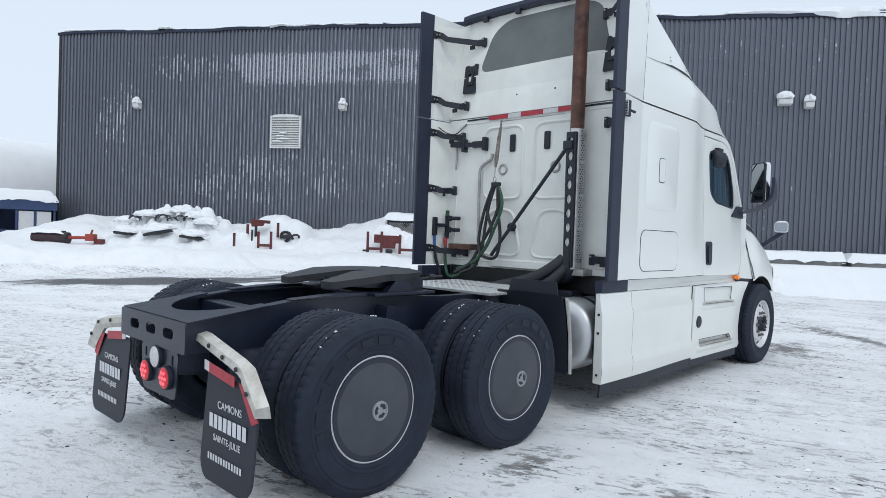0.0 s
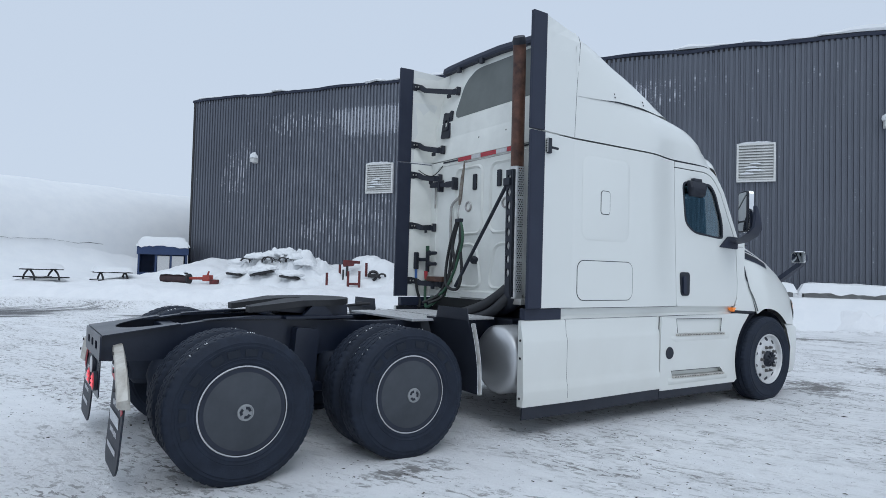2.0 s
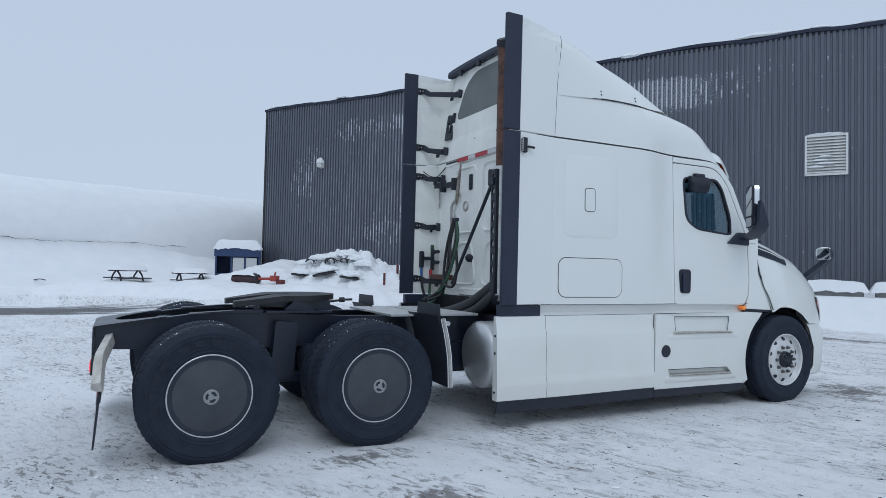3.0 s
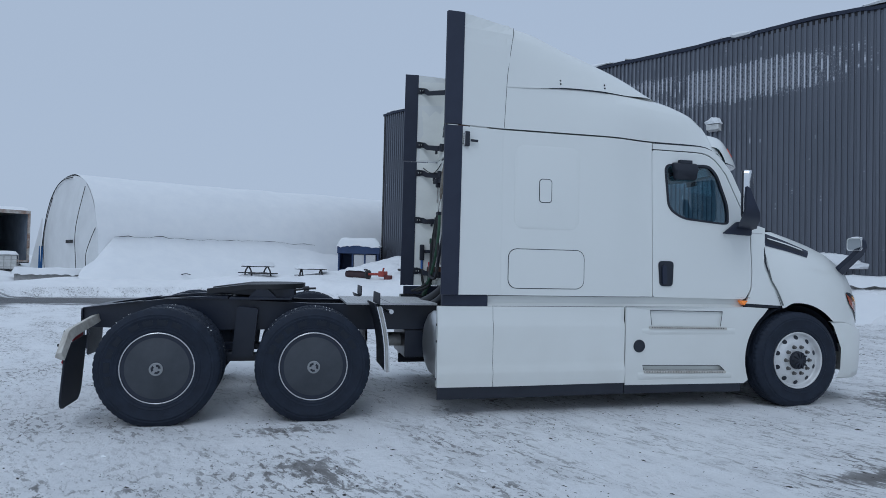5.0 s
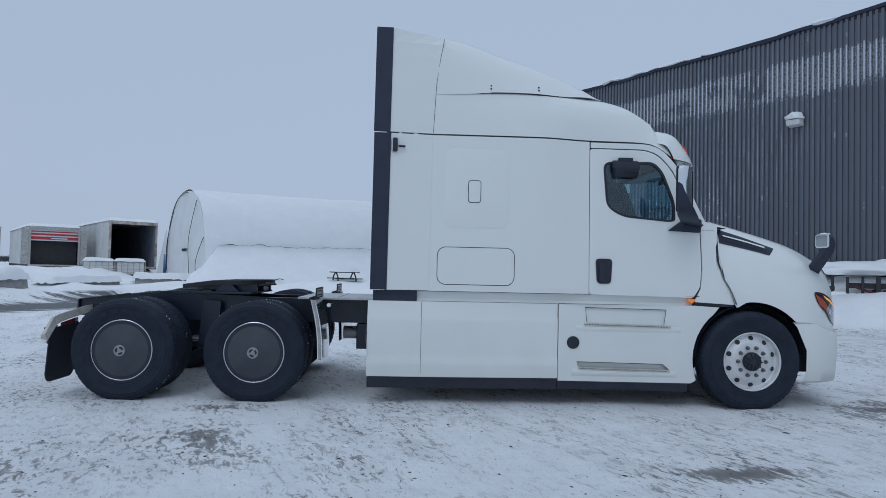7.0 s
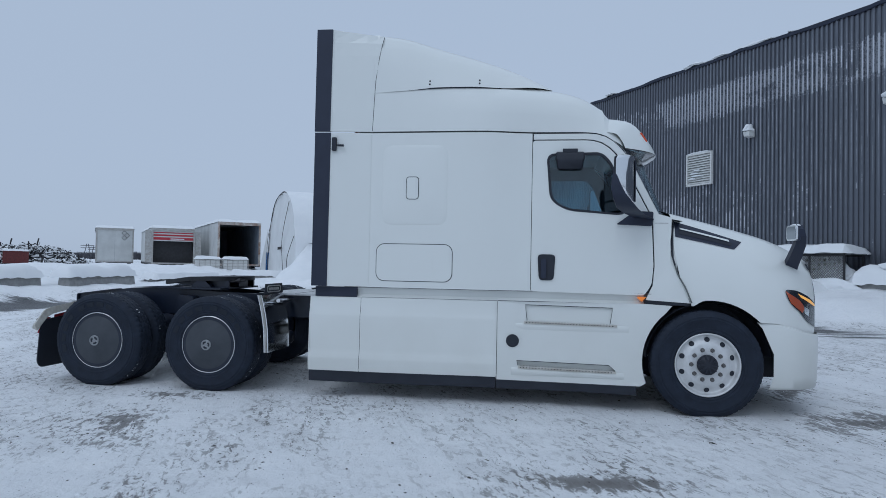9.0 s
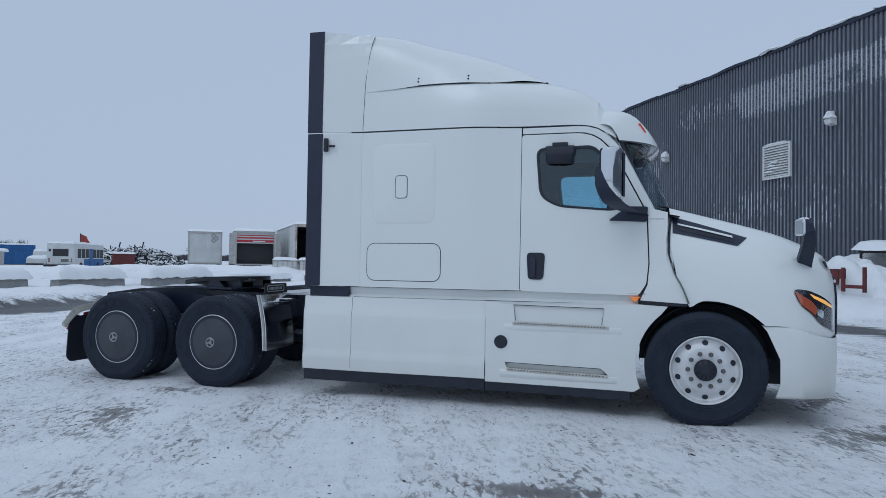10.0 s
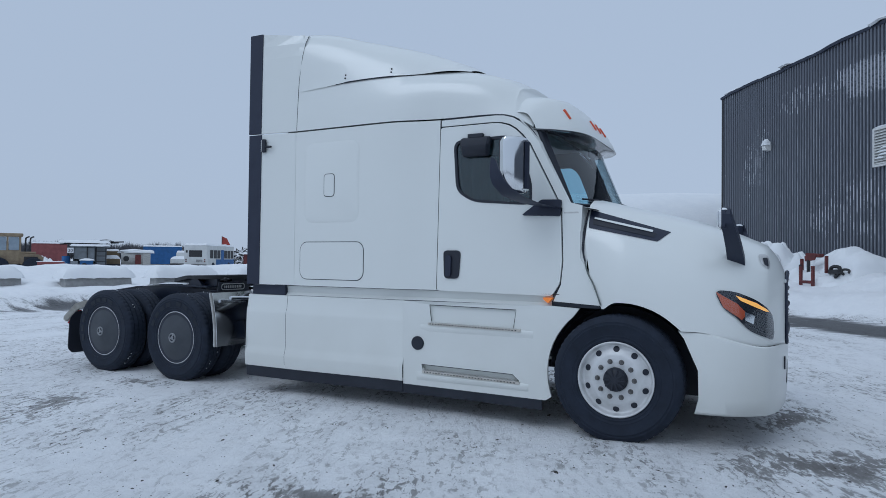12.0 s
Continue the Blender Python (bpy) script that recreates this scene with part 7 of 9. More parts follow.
part("air_pipe", tube(bmesh.new(), bend([(2.93, 0.47, 2.40), (2.92, 0.48, 2.34), (2.91, 0.60, 2.26), (2.91, 0.62, 2.1), (2.91, 0.61, 1.45)], 6), 0.016, 10), ALU_DULL, truck, "bent grey air pipe", smooth=True)
gh = part("gladhand_bracket", boxed((2.86, 1.035, 1.47), (2.90, 1.075, 1.745), 0.01), BLACK, truck, "black bracket with parked air couplings")
part("valve_body", boxed((2.74, 1.12, 1.50), (2.80, 1.16, 1.71), 0.014), BLACK, gh)
part("rail", boxed((2.80, 1.04, 1.60), (2.87, 1.15, 1.64), 0.008), BLACK, gh)
for z in (1.57, 1.70):
    part("peg", tube(bmesh.new(), [(2.88, 1.06, z), (2.875, 0.97, z), (2.87, 0.96, z), (2.865, 0.855, z)], [0.017, 0.017, 0.023, 0.021], 10), BLACK, gh, smooth=True)
    part("knuckle", boxed((2.855, 0.985, z - 0.03), (2.885, 1.02, z + 0.03), 0.006), BLACK, gh)
part("coupling", tube(bmesh.new(), [(2.77, 1.14, 1.51), (2.77, 1.135, 1.38)], 0.016, 8), HOSE_BLUE, gh, "blue air coupling", smooth=True)
part("coupling", tube(bmesh.new(), [(2.86, 1.055, 1.48), (2.86, 1.05, 1.37)], [0.024, 0.017], 8), HOSE_RED, gh, "red air coupling", smooth=True)
part("shut_off", boxed((2.85, 1.03, 1.72), (2.89, 1.06, 1.79), 0.008), HOSE_GREEN, gh)
cross = part("hose_arm", loft(bmesh.new(), [[(x, y, z - h), (x, y, z + h), (x + 0.03, y, z + h), (x + 0.03, y, z - h), (x, y, z - h)] for x, y, z, h in ((2.88, 1.05, 2.535, 0.03), (2.88, 0.93, 2.53, 0.034), (2.885, 0.91, 2.525, 0.026), (2.90, 0.75, 2.515, 0.024), (2.90, 0.73, 2.515, 0.034), (2.91, 0.54, 2.515, 0.034))], True), BLACK, truck, "black sliding hose arm")
for y in (0.86, 0.56):
    part("clamp", boxed((2.875, y - 0.018, 2.44), (2.95, y + 0.018, 2.585), 0.008), BLACK, cross)
part("hanging_rod", tube(bmesh.new(), [(2.93, 0.995, 2.52), (2.93, 0.99, 2.25)], 0.011, 8), ALU_DULL, cross)
part("cable", tube(bmesh.new(), bend([(2.76, 1.13, 2.72), (2.82, 1.06, 2.66), (2.88, 0.98, 2.645), (2.93, 0.90, 2.72), (2.945, 0.87, 2.76)], 6), 0.006, 6), HOSE_BLACK, cross)
part("socket", spin(bmesh.new(), [(0.045, 2.95), (0.045, 2.90), (0.03, 2.88), (0.0001, 2.88)], 16, "x", (0, 0.16, 1.62)), BLACK, truck, "black plug socket", smooth=True)
part("lower_arm", boxed((2.80, 0.62, 1.36), (2.95, 0.95, 1.42), 0.008), RUST, truck)
part("cab_mount", boxed((2.76, -0.7, 0.92), (2.96, 0.7, 1.03), 0.02), BLACK, truck)
part("wall_fold", loft(bmesh.new(), [[(2.955, y, 1.285), (2.925, y, 1.265), (2.922, y, 1.20), (2.95, y, 1.183)] for y in (-0.5, 0, 0.42)]), INNER_WHITE, truck, smooth=True)
for dy, dz in ((0.0, 0.0), (-0.11, -0.07)):
    # ribbed intake pipes
    pts = bend([(2.58, 0.16 + dy, 1.0 + dz), (2.62, -0.10 + dy, 1.06 + dz), (2.67, -0.34 + dy, 1.14 + dz), (2.74, -0.50 + dy * 0.6, 1.25 + dz), (2.80, -0.57 + dy * 0.3, 1.33 + dz)], 12)
    part("ribbed_pipe", tube(bmesh.new(), pts, [0.054 if k % 2 else 0.056 for k in range(len(pts))], 14), GREASE, truck, "black ribbed rubber pipe", smooth=True)


def narrow_cab():
    """The cab is narrower than the sleeper, and its flanks lean in towards the roof; the skirts draw in ahead of the tank."""
    skip = {"wheel", "frame_rail", "cross_member", "steer_axle", "wheel_liner", "liner_wall", "front_inner", "gearbox", "bumper", "fuel_tank", "mirror_head", "mirror_rim", "mirror_glass", "mirror_band", "strut"}
    todo = [ob for ob in truck.children if ob.name.split(".")[0] not in skip]
    done = set()
    while todo:
        ob = todo.pop()
        todo += [c for c in ob.children if c.name.split(".")[0] not in skip]
        if ob.type != "MESH" or ob.data.name in done:
            continue
        done.add(ob.data.name)
        m = ob.matrix_basis
        back_ = m.inverted()
        for v in ob.data.vertices:
            p = m @ v.co
            if p.x < 3.05:
                continue
            a = abs(p.y)
            cab_part = smooth01(1.0, 1.12, p.z)
            d = 0.05 * smooth01(3.04, 4.47, p.x) * (1 - cab_part) + 0.045 * smooth01(4.25, 4.80, p.x) * cab_part
            d += 0.018 * min(1.0, max(0.0, (p.x - 4.47) / 1.45)) + 0.055 * smooth01(4.25, 4.8, p.x) * min(1.0, max(0.0, (p.z - 1.165) / 1.585))
            d *= (1 - smooth01(6.1, 6.6, p.x)) * (1 - 0.75 * smooth01(2.85, 3.15, p.z)) * min(1.0, a / 1.15) ** 2 * (1 - smooth01(1.2, 1.5, a))
            p.y -= math.copysign(d, p.y)
            v.co = back_ @ p


def blunt_nose():
    """The nose is blunt, and the joint between bonnet and bumper falls towards the front."""
    todo = [ob for ob in truck.children if ob.name.split(".")[0] in ("bonnet", "bumper", "grille", "front_inner")]
    while todo:
        ob = todo.pop()
        todo += list(ob.children)
        m = ob.matrix_basis
        back_ = m.inverted()
        for v in ob.data.vertices:
            p = m @ v.co
            if p.x > 7.6:
                p.x = 7.6 + (p.x - 7.6) * 0.58
            w = smooth01(0.5, 0.86, p.z) * smooth01(1.04, 0.93, p.z)
            p.z -= 0.11 * smooth01(7.1, 7.62, p.x) * w
            v.co = back_ @ p


narrow_cab()
blunt_nose()


# ---- the yard behind ----
def snow_lump(name, at, size, parent=None, label="", seed=0.0, m=None, cut=-0.25):
    """A soft uneven cap of snow."""
    bm = bmesh.new()
    bmesh.ops.create_icosphere(bm, subdivisions=4, radius=1)
    for v in bm.verts:
        n_ = v.co.copy()
        f = 1 + 0.22 * fbm(n_.x * 1.3 + seed, n_.y * 1.3, n_.z * 1.3 + seed) + 0.06 * fbm(n_.x * 4 + seed, n_.y * 4, n_.z * 4)
        v.co = Vector((at[0] + n_.x * size[0] * f, at[1] + n_.y * size[1] * f, at[2] + max(cut, n_.z) * size[2] * f))
    return part(name, bm, SNOW, parent, label, m, smooth=True)


def snow_slab(name, a, b, z, h, parent=None, label="", seed=0.0, m=None, sag=0.03):
    """Snow lying on a flat top: a pillow with a rounded, wavy edge."""
    bm = bmesh.new()
    nx, ny = max(6, int((b[0] - a[0]) / 0.12)), max(6, int((b[1] - a[1]) / 0.12))
    nx, ny = min(nx, 60), min(ny, 40)
    rows = []
    for j in range(ny + 1):
        row = []
        for i in range(nx + 1):
            u, v = i / nx, j / ny
            e = min(u * (b[0] - a[0]), (1 - u) * (b[0] - a[0]), v * (b[1] - a[1]), (1 - v) * (b[1] - a[1]))
            k = smooth01(-0.01, min(0.16, h * 0.9) if h < 0.3 else 0.36, e) ** 0.5
            x, y = a[0] + (b[0] - a[0]) * u, a[1] + (b[1] - a[1]) * v
            w = 0.04 * fbm(x * 2 + seed, y * 2, seed)
            row.append((x + (w if i in (0, nx) else 0), y + (w if j in (0, ny) else 0), z - (sag * (0.5 + fbm(x * 3 + seed, y * 3)) if e < 1e-6 else 0) + k * h * (1 + 0.25 * fbm(x * 0.9 + seed, y * 0.9, 2.0))))
        rows.append(row)
    loft(bm, rows)
    return part(name, bm, SNOW, parent, label, m, smooth=True)


# the snow-covered hoop barn
TU, TV = Vector((0.85, 0.527, 0)), Vector((-0.527, 0.85, 0))
T0, TW = Vector((-6.8, 22.0, 0)), 9.0
barn = thing("hoop_barn", "white fabric hoop barn buried in deep snow", "barn", m=Matrix(((TU.x, TV.x, 0, T0.x), (TU.y, TV.y, 0, T0.y), (0, 0, 1, 0), (0, 0, 0, 1))))


def hoop(u, grow_=0.0):
    """The barn's arch, from its near foot over the top."""
    a = math.pi * u
    c, s = math.cos(a), math.sin(a)
    return (TW / 2 - (TW / 2 + grow_) * (abs(c) ** 0.8) * (1 if c > 0 else -1), (5.05 + grow_) * (s ** 0.85 if s > 0 else 0))


bm = bmesh.new()
rows = []
for i in range(61):
    x = 30.0 * i / 60
    row = []
    for k in range(49):
        y, z = hoop(k / 48, 0.12 + 0.07 * fbm(x * 0.25, k * 0.12) + (0.35 * smooth01(0, 20, x)))
        row.append((x, y, z))
    rows.append(row)
loft(bm, rows)
part("snow_roof", bm, SNOW, barn, "smooth thick snow on the curved roof", smooth=True)
bm = bmesh.new()
row0 = [(0.02, *hoop(k / 32, 0.08)) for k in range(33)]
mid = [(-0.25 * math.sin(math.pi * k / 32), hoop(k / 32)[0] * 0.9 + TW * 0.05, hoop(k / 32)[1] * 0.5) for k in range(33)]
low = [(-0.1, hoop(k / 32)[0], 0.0) for k in range(33)]
loft(bm, [row0, mid, low])
face = part("end_wall", bm, TARP, barn, "sagging white end wall", smooth=True)
for k in (5, 11, 22):
    y, z = hoop(k / 32, -0.04)
    part("cord", tube(bmesh.new(), bend([(-0.02, y, z), (-0.3, y + 0.15, z * 0.6), (-0.28, y + 0.12, z * 0.3), (-0.18, y + 0.05, 0.05)], 5), 0.014, 6), STEEL_DARK, face)
part("arch_cord", tube(bmesh.new(), [(-0.05, *hoop(k / 40, 0.0)) for k in range(19, 41)], 0.02, 6), STEEL_DARK, face)
part("flap", loft(bmesh.new(), [[(-0.1, TW - 0.1 - 0.08 * z, z), (-0.1 - 0.5 * (1 - z / 3.4), TW + 0.4 * (1 - z / 3.4) - 0.08 * z, z)] for z in (0, 1.2, 2.4, 3.3)]), TARP, face)
bm = bmesh.new()
for k in range(7):
    box(bm, (-0.30, 2.6 + 0.16 * k, 2.0), (-0.285, 2.7 + 0.16 * k, 2.14))
part("faded_mark", bm, STEEL_DARK, face, "small faded dark mark")
# slid snow banked against the flank, with the crack above it
bm = bmesh.new()
rows, crack = [], []
for i in range(101):
    x = -0.3 + 29.0 * i / 100
    top = 2.32 + 0.16 * fbm(x * 0.45, 3.1) + 0.06 * fbm(x * 1.6, 4.4) - 0.5 * smooth01(7, 18, x) - 1.1 * smooth01(0.7, -0.3, x)
    row = []
    for k in range(13):
        t = k / 12
        yin = hoop(0.5 * 0.52)[0]
        y0 = 0.25 - 0.10
        y = 0.02 - 3.3 * t ** 1.7 + 0.15 * t * fbm(x * 0.5, t * 3)
        z = top * (1 - t) ** 1.05 + 0.25 * (1 - t) * t + 0.08 * t * fbm(x * 0.9, t * 4, 6.0)
        row.append((x - 1.3 * t * (1 - smooth01(0, 3, x)), y, max(-0.1, z) + 0.35 * t - 0.5 * smooth01(0.75, 1.0, t)))
    rows.append(row)
    crack.append((x, row[0][1] - 0.05, top + 0.02 + 0.07 * fbm(x * 2.2, 9.0)))
loft(bm, rows)
part("slid_snow", bm, SNOW, barn, "snow slid off the roof in a long bank", smooth=True)
part("snow_crack", tube(bmesh.new(), crack[3:86], [0.004 + 0.026 * max(0, fbm(i * 0.35, 1.0)) for i in range(83)], 5), STEEL_DARK, barn, "dark crack above the slid snow")


def put(x, y, yaw=0.0, dz=0.0):
    return pose(x, y, on_ground(x, y) + dz, 0, 0, yaw)


# navy shelter by the corner
sh = thing("shelter", "navy glazed shelter with a thick snow roof", "shelter", m=pose(3.22, 24.85, 0.35, 0, 0, -12) @ Matrix.Diagonal((0.87, 0.87, 0.97, 1)))
for x in (0.0, 0.78, 1.48, 2.2):
    part("post", boxed((x, 0, 0), (x + 0.09, 0.09, 1.9), 0.01), NAVY, sh)
part("back_panel", boxed((0.0, 1.5, 0), (2.3, 1.56, 1.9)), NAVY, sh)
part("side_panel", boxed((0.0, 0.1, 0), (0.05, 1.5, 1.9)), NAVY, sh)
part("side_panel", boxed((2.24, 0.1, 0), (2.29, 1.5, 1.9)), NAVY, sh)
part("lintel", boxed((-0.05, -0.05, 1.55), (2.35, 0.12, 1.95), 0.01), NAVY, sh)
part("low_panel", boxed((0.09, 0.02, 0.0), (0.78, 0.07, 0.75)), NAVY, sh)
for x in (0.9, 1.56):
    part("pane", boxed((x, 0.03, 0.35), (x + 0.56, 0.05, 1.5)), SILVER, sh, "pale frosted pane")
snow_slab("snow_cap", (-0.1, -0.1), (2.4, 1.65), 1.95, 0.38, sh, "thick snow on the roof", 3.0, sag=0.1)


def picnic_table(x, y, yaw, dz):
    t = thing("picnic_table", "dark wooden picnic table half buried in snow", "picnic table", group="picnic tables by the barn", m=put(x, y, yaw, dz))
    for k in range(3):
        part("top_plank", boxed((-0.62, -0.3 + 0.21 * k, 0.70), (0.62, -0.11 + 0.21 * k, 0.74), 0.005), STEEL_DARK, t)
    for s_ in (-1, 1):
        part("bench", boxed((-0.62, s_ * 0.6 - 0.12, 0.42), (0.62, s_ * 0.6 + 0.12, 0.46), 0.005), STEEL_DARK, t)
        for x_ in (-0.42, 0.42):
            part("leg", tube(bmesh.new(), bend([(x_, s_ * 0.08, 0.70), (x_, s_ * 0.35, 0.5), (x_, s_ * 0.45, 0.15), (x_, s_ * 0.62, -0.1)], 4), 0.035, 6), STEEL_DARK, t)
    snow_slab("snow_cap", (-0.68, -0.40), (0.68, 0.40), 0.735, 0.19, t, "snow on the table", x)


picnic_table(1.85, 21.2, 8, -0.46)
picnic_table(-0.4, 21.7, 24, -0.42)
for (x, y, l_, a) in ((-4.6, 21.9, 0.9, 20), (-3.6, 21.6, 0.6, -30), (-5.6, 22.3, 0.7, 60)):
    br = thing("branch", "dark bent branch poking out of the snow", "branch", group="branches in the snow", m=put(x, y, a))
    part("stem", tube(bmesh.new(), bend([(0, 0, -0.1), (0.1 * l_, 0, 0.25 * l_), (0.5 * l_, 0.05, 0.42 * l_), (l_, 0.0, 0.36 * l_)], 5), [0.03] * 8 + [0.018] * 8, 6), STEEL_DARK, br)


# snowed-in red roller with its drawbar
rl = thing("field_roller", "rusty dark red roller with an orange-red drawbar in the snow", "roller", m=put(3.3, 19.75, -45, -0.12) @ Matrix.Diagonal((0.85, 0.85, 0.85, 1)))
part("drum", tube(bmesh.new(), [(0, 0, 0.32), (1.25, 0, 0.32)], 0.19, 16), MAROON, rl, smooth=True)
part("drum_ring", tube(bmesh.new(), [(1.22, 0, 0.32), (1.32, 0, 0.32)], 0.22, 16), STEEL_DARK, rl)
part("drawbar", tube(bmesh.new(), [(1.3, 0, 0.34), (2.15, 0.1, 0.36)], 0.06, 8), ORANGE, rl)
part("hitch_block", boxed((2.0, -0.16, 0.24), (2.3, 0.2, 0.5), 0.03), ORANGE, rl)
part("post", tube(bmesh.new(), [(2.12, 0.0, 0.4), (2.2, 0.02, 0.66)], 0.04, 8), ORANGE, rl)
part("end_block", boxed((2.3, -0.1, 0.08), (2.62, 0.14, 0.32), 0.02), STEEL_RED, rl)
for k in range(3):
    part("bracket", boxed((0.05 + 0.5 * k, -0.12, 0.46), (0.17 + 0.5 * k, 0.1, 0.58), 0.01), STEEL_DARK, rl)
snow_slab("snow_cap", (-0.1, -0.2), (1.2, 0.2), 0.48, 0.16, rl, "", 5.0)


# implements, frames and machines in a row under snow along the warehouse
def wall_row(s, w, yaw=0.0, dz=0.0):
    """A place on the bank: s along the warehouse wall, w out from it; local x runs along the wall, -y faces the yard."""
    x, y = CORNER.x + 0.5292 * s + 0.8485 * w, CORNER.y - 0.8485 * s + 0.5292 * w
    return put(x, y, WALL_DIR + yaw, dz)


def snow_pile(name, l_, dp, top, parent, label="", seed=0.0, at=(0, 0, 0), rough=0.75):
    """Deep snow over hidden things: a long lumpy mound that runs out at its foot."""
    nx, ny = max(10, int(l_ / 0.06)), max(10, int(dp / 0.06))
    rows = []
    for j in range(ny + 1):
        row = []
        for i in range(nx + 1):
            u, v = 2 * i / nx - 1, 2 * j / ny - 1
            x, y = u * l_ / 2, v * dp / 2
            e = max(0.0, 1 - abs(u) ** 4) ** 0.75 * max(0.0, 1 - abs(v) ** 3) ** 0.75
            lumps_ = abs(fbm(x * 1.25 + seed, y * 1.25, seed, 2)) + 0.3 * abs(fbm(x * 3.4 + seed, y * 3.4, seed + 2.0, 2))
            px, py = at[0] + x, at[1] + y + 0.10 * fbm(x * 2.0, seed)
            g = parent.matrix_basis @ Vector((px, py, 0))
            base = on_ground(g.x, g.y) - g.z
            row.append((px, py, base - 0.12 + (top + 0.12) * e * (1 - 0.5 * rough + rough * lumps_)))
        rows.append(row)
    return part(name, loft(bmesh.new(), rows), SNOW, parent, label, smooth=True)


def hoop_arc(x, y, z, r, a0, a1, thick, material, parent, label=""):
    """Part of a wheel or a hoop standing in the snow."""
    pts = [(x + r * math.cos(radians(a)), y + 0.05 * math.sin(radians(a * 2)), z + r * math.sin(radians(a))) for a in np.linspace(a0, a1, 14)]
    return part("hoop", tube(bmesh.new(), pts, thick, 6), material, parent, label, smooth=True)


hp = thing("implement_heap", "heap of farm implements buried under lumpy snow", "scrap heap", m=wall_row(7.0, -2.7, 0, -0.04))
snow_pile("snow_back", 4.0, 1.8, 0.80, hp, "deep lumpy snow over the heap", 3.0, (0.15, 0.2, 0), 1.0)
snow_pile("snow_front", 5.0, 1.8, 0.42, hp, "", 8.0, (0.3, -0.75, -0.1), 0.9)
for x, y, z, r, a0, a1, th in ((-1.05, -0.42, 0.42, 0.20, 10, 175, 0.022), (-0.98, -0.45, 0.36, 0.24, 25, 140, 0.014), (0.02, -0.46, 0.46, 0.22, 5, 178, 0.03), (0.16, -0.50, 0.42, 0.25, 20, 150, 0.018), (0.72, -0.46, 0.50, 0.16, 0, 160, 0.024), (0.98, -0.40, 0.48, 0.17, 20, 170, 0.02), (0.46, -0.50, 0.38, 0.20, 30, 150, 0.016)):
    hoop_arc(x, y, z, r, a0, a1, th, STEEL_DARK, hp)
for k, (x, z, w_, turn_) in enumerate(((-0.72, 0.00, 0.30, 4), (0.55, 0.05, 0.48, -10), (1.75, -0.05, 0.38, 5))):
    m_ = pose(x, -1.42, z, 0, turn_, 0)
    part("blade", loft(bmesh.new(), [[(u * w_, -0.02 - 0.06 * (1 - u * u), -0.02), (u * w_, -0.05 - 0.06 * (1 - u * u), 0.05), (u * w_, 0.10, 0.13 * (1 - 0.6 * u * u)), (u * w_, 0.2, 0.0)] for u in np.linspace(-1, 1, 9)], True), STEEL_DARK, hp, "dark curved blade", m_, smooth=True)
    snow_lump("snow_lump", (0, 0.16, 0.12), (w_ * 1.3, 0.30, 0.17), hp, "", 2.0 + k, m_)
for k, (x, y, z) in enumerate(((-1.5, -0.3, 0.42), (-0.75, -0.2, 0.66), (-0.1, -0.2, 0.72), (0.5, -0.1, 0.82), (1.05, -0.15, 0.66), (1.6, -0.4, 0.45))):
    snow_lump("snow_lump", (x, y, z), (0.36 + 0.06 * (k % 2), 0.30, 0.19), hp, "", 11.0 + k * 1.3)


def u_frame(rk, x, w, h, y=0.0):
    """A U of square red tube standing open at the top."""
    part("upright", boxed((x - 0.035, y - 0.035, -0.1), (x + 0.035, y + 0.035, h), 0.006), STEEL_RED, rk)
    part("upright", boxed((x + w - 0.035, y - 0.035, -0.1), (x + w + 0.035, y + 0.035, h * 1.03), 0.006), STEEL_RED, rk)
    part("foot_bar", boxed((x + 0.035, y - 0.033, -0.01), (x + w - 0.035, y + 0.033, 0.075), 0.006), STEEL_RED, rk)


rk = thing("steel_rack", "red-oxide steel frame half buried in snow", "rack", group="red steel racks", m=wall_row(10.7, -3.4, 14, 0.06))
u_frame(rk, 0.0, 0.40, 0.47)
part("post", boxed((-0.80, -0.03, -0.1), (-0.73, 0.03, 0.40), 0.006), STEEL_RED, rk)
part("post", boxed((-0.30, 0.25, 0.05), (-0.25, 0.30, 0.52), 0.006), STEEL_DARK, rk)
snow_pile("snow_bank", 1.7, 0.8, 0.26, rk, "", 5.0, (-0.35, 0.55, 0.0))

ld_ = thing("snowed_machine", "red farm machine under a rounded load of snow", "machine", m=wall_row(10.75, -2.1, 0, -0.06))
snow_pile("snow_load", 2.3, 1.7, 0.62, ld_, "smooth rounded load of snow", 6.5, (0.05, 0.05, 0), 0.15)
snow_pile("snow_foot", 2.5, 0.9, 0.22, ld_, "", 2.5, (-0.1, -0.75, -0.05), 0.6)
part("cross_beam", boxed((-0.62, -0.80, 0.46), (0.0, -0.66, 0.56), 0.01), STEEL_RED, ld_, "", pose(0, 0, 0, 0, 3, 0))
part("side_plate", plate(bmesh.new(), rounded([(-0.55, 0.34), (-0.15, 0.38), (-0.08, 0.52), (-0.58, 0.50)], 0.03), [], lambda u, v, d: (u, d, v), -0.84, -0.80), STEEL_RED, ld_)
for x, h_, mt in ((-0.72, 0.42, STEEL_RED), (-0.42, 0.38, STEEL_DARK), (0.36, 0.50, STEEL_RED)):
    part("post", boxed((x, -0.88, 0.02), (x + 0.06, -0.80, h_), 0.006), mt, ld_)
hoop_arc(0.62, -0.74, 0.06, 0.15, 0, 340, 0.05, STEEL_DARK, ld_, "dark half-buried wheel")
hoop_arc(0.95, -0.70, 0.02, 0.11, 10, 200, 0.035, STEEL_DARK, ld_)
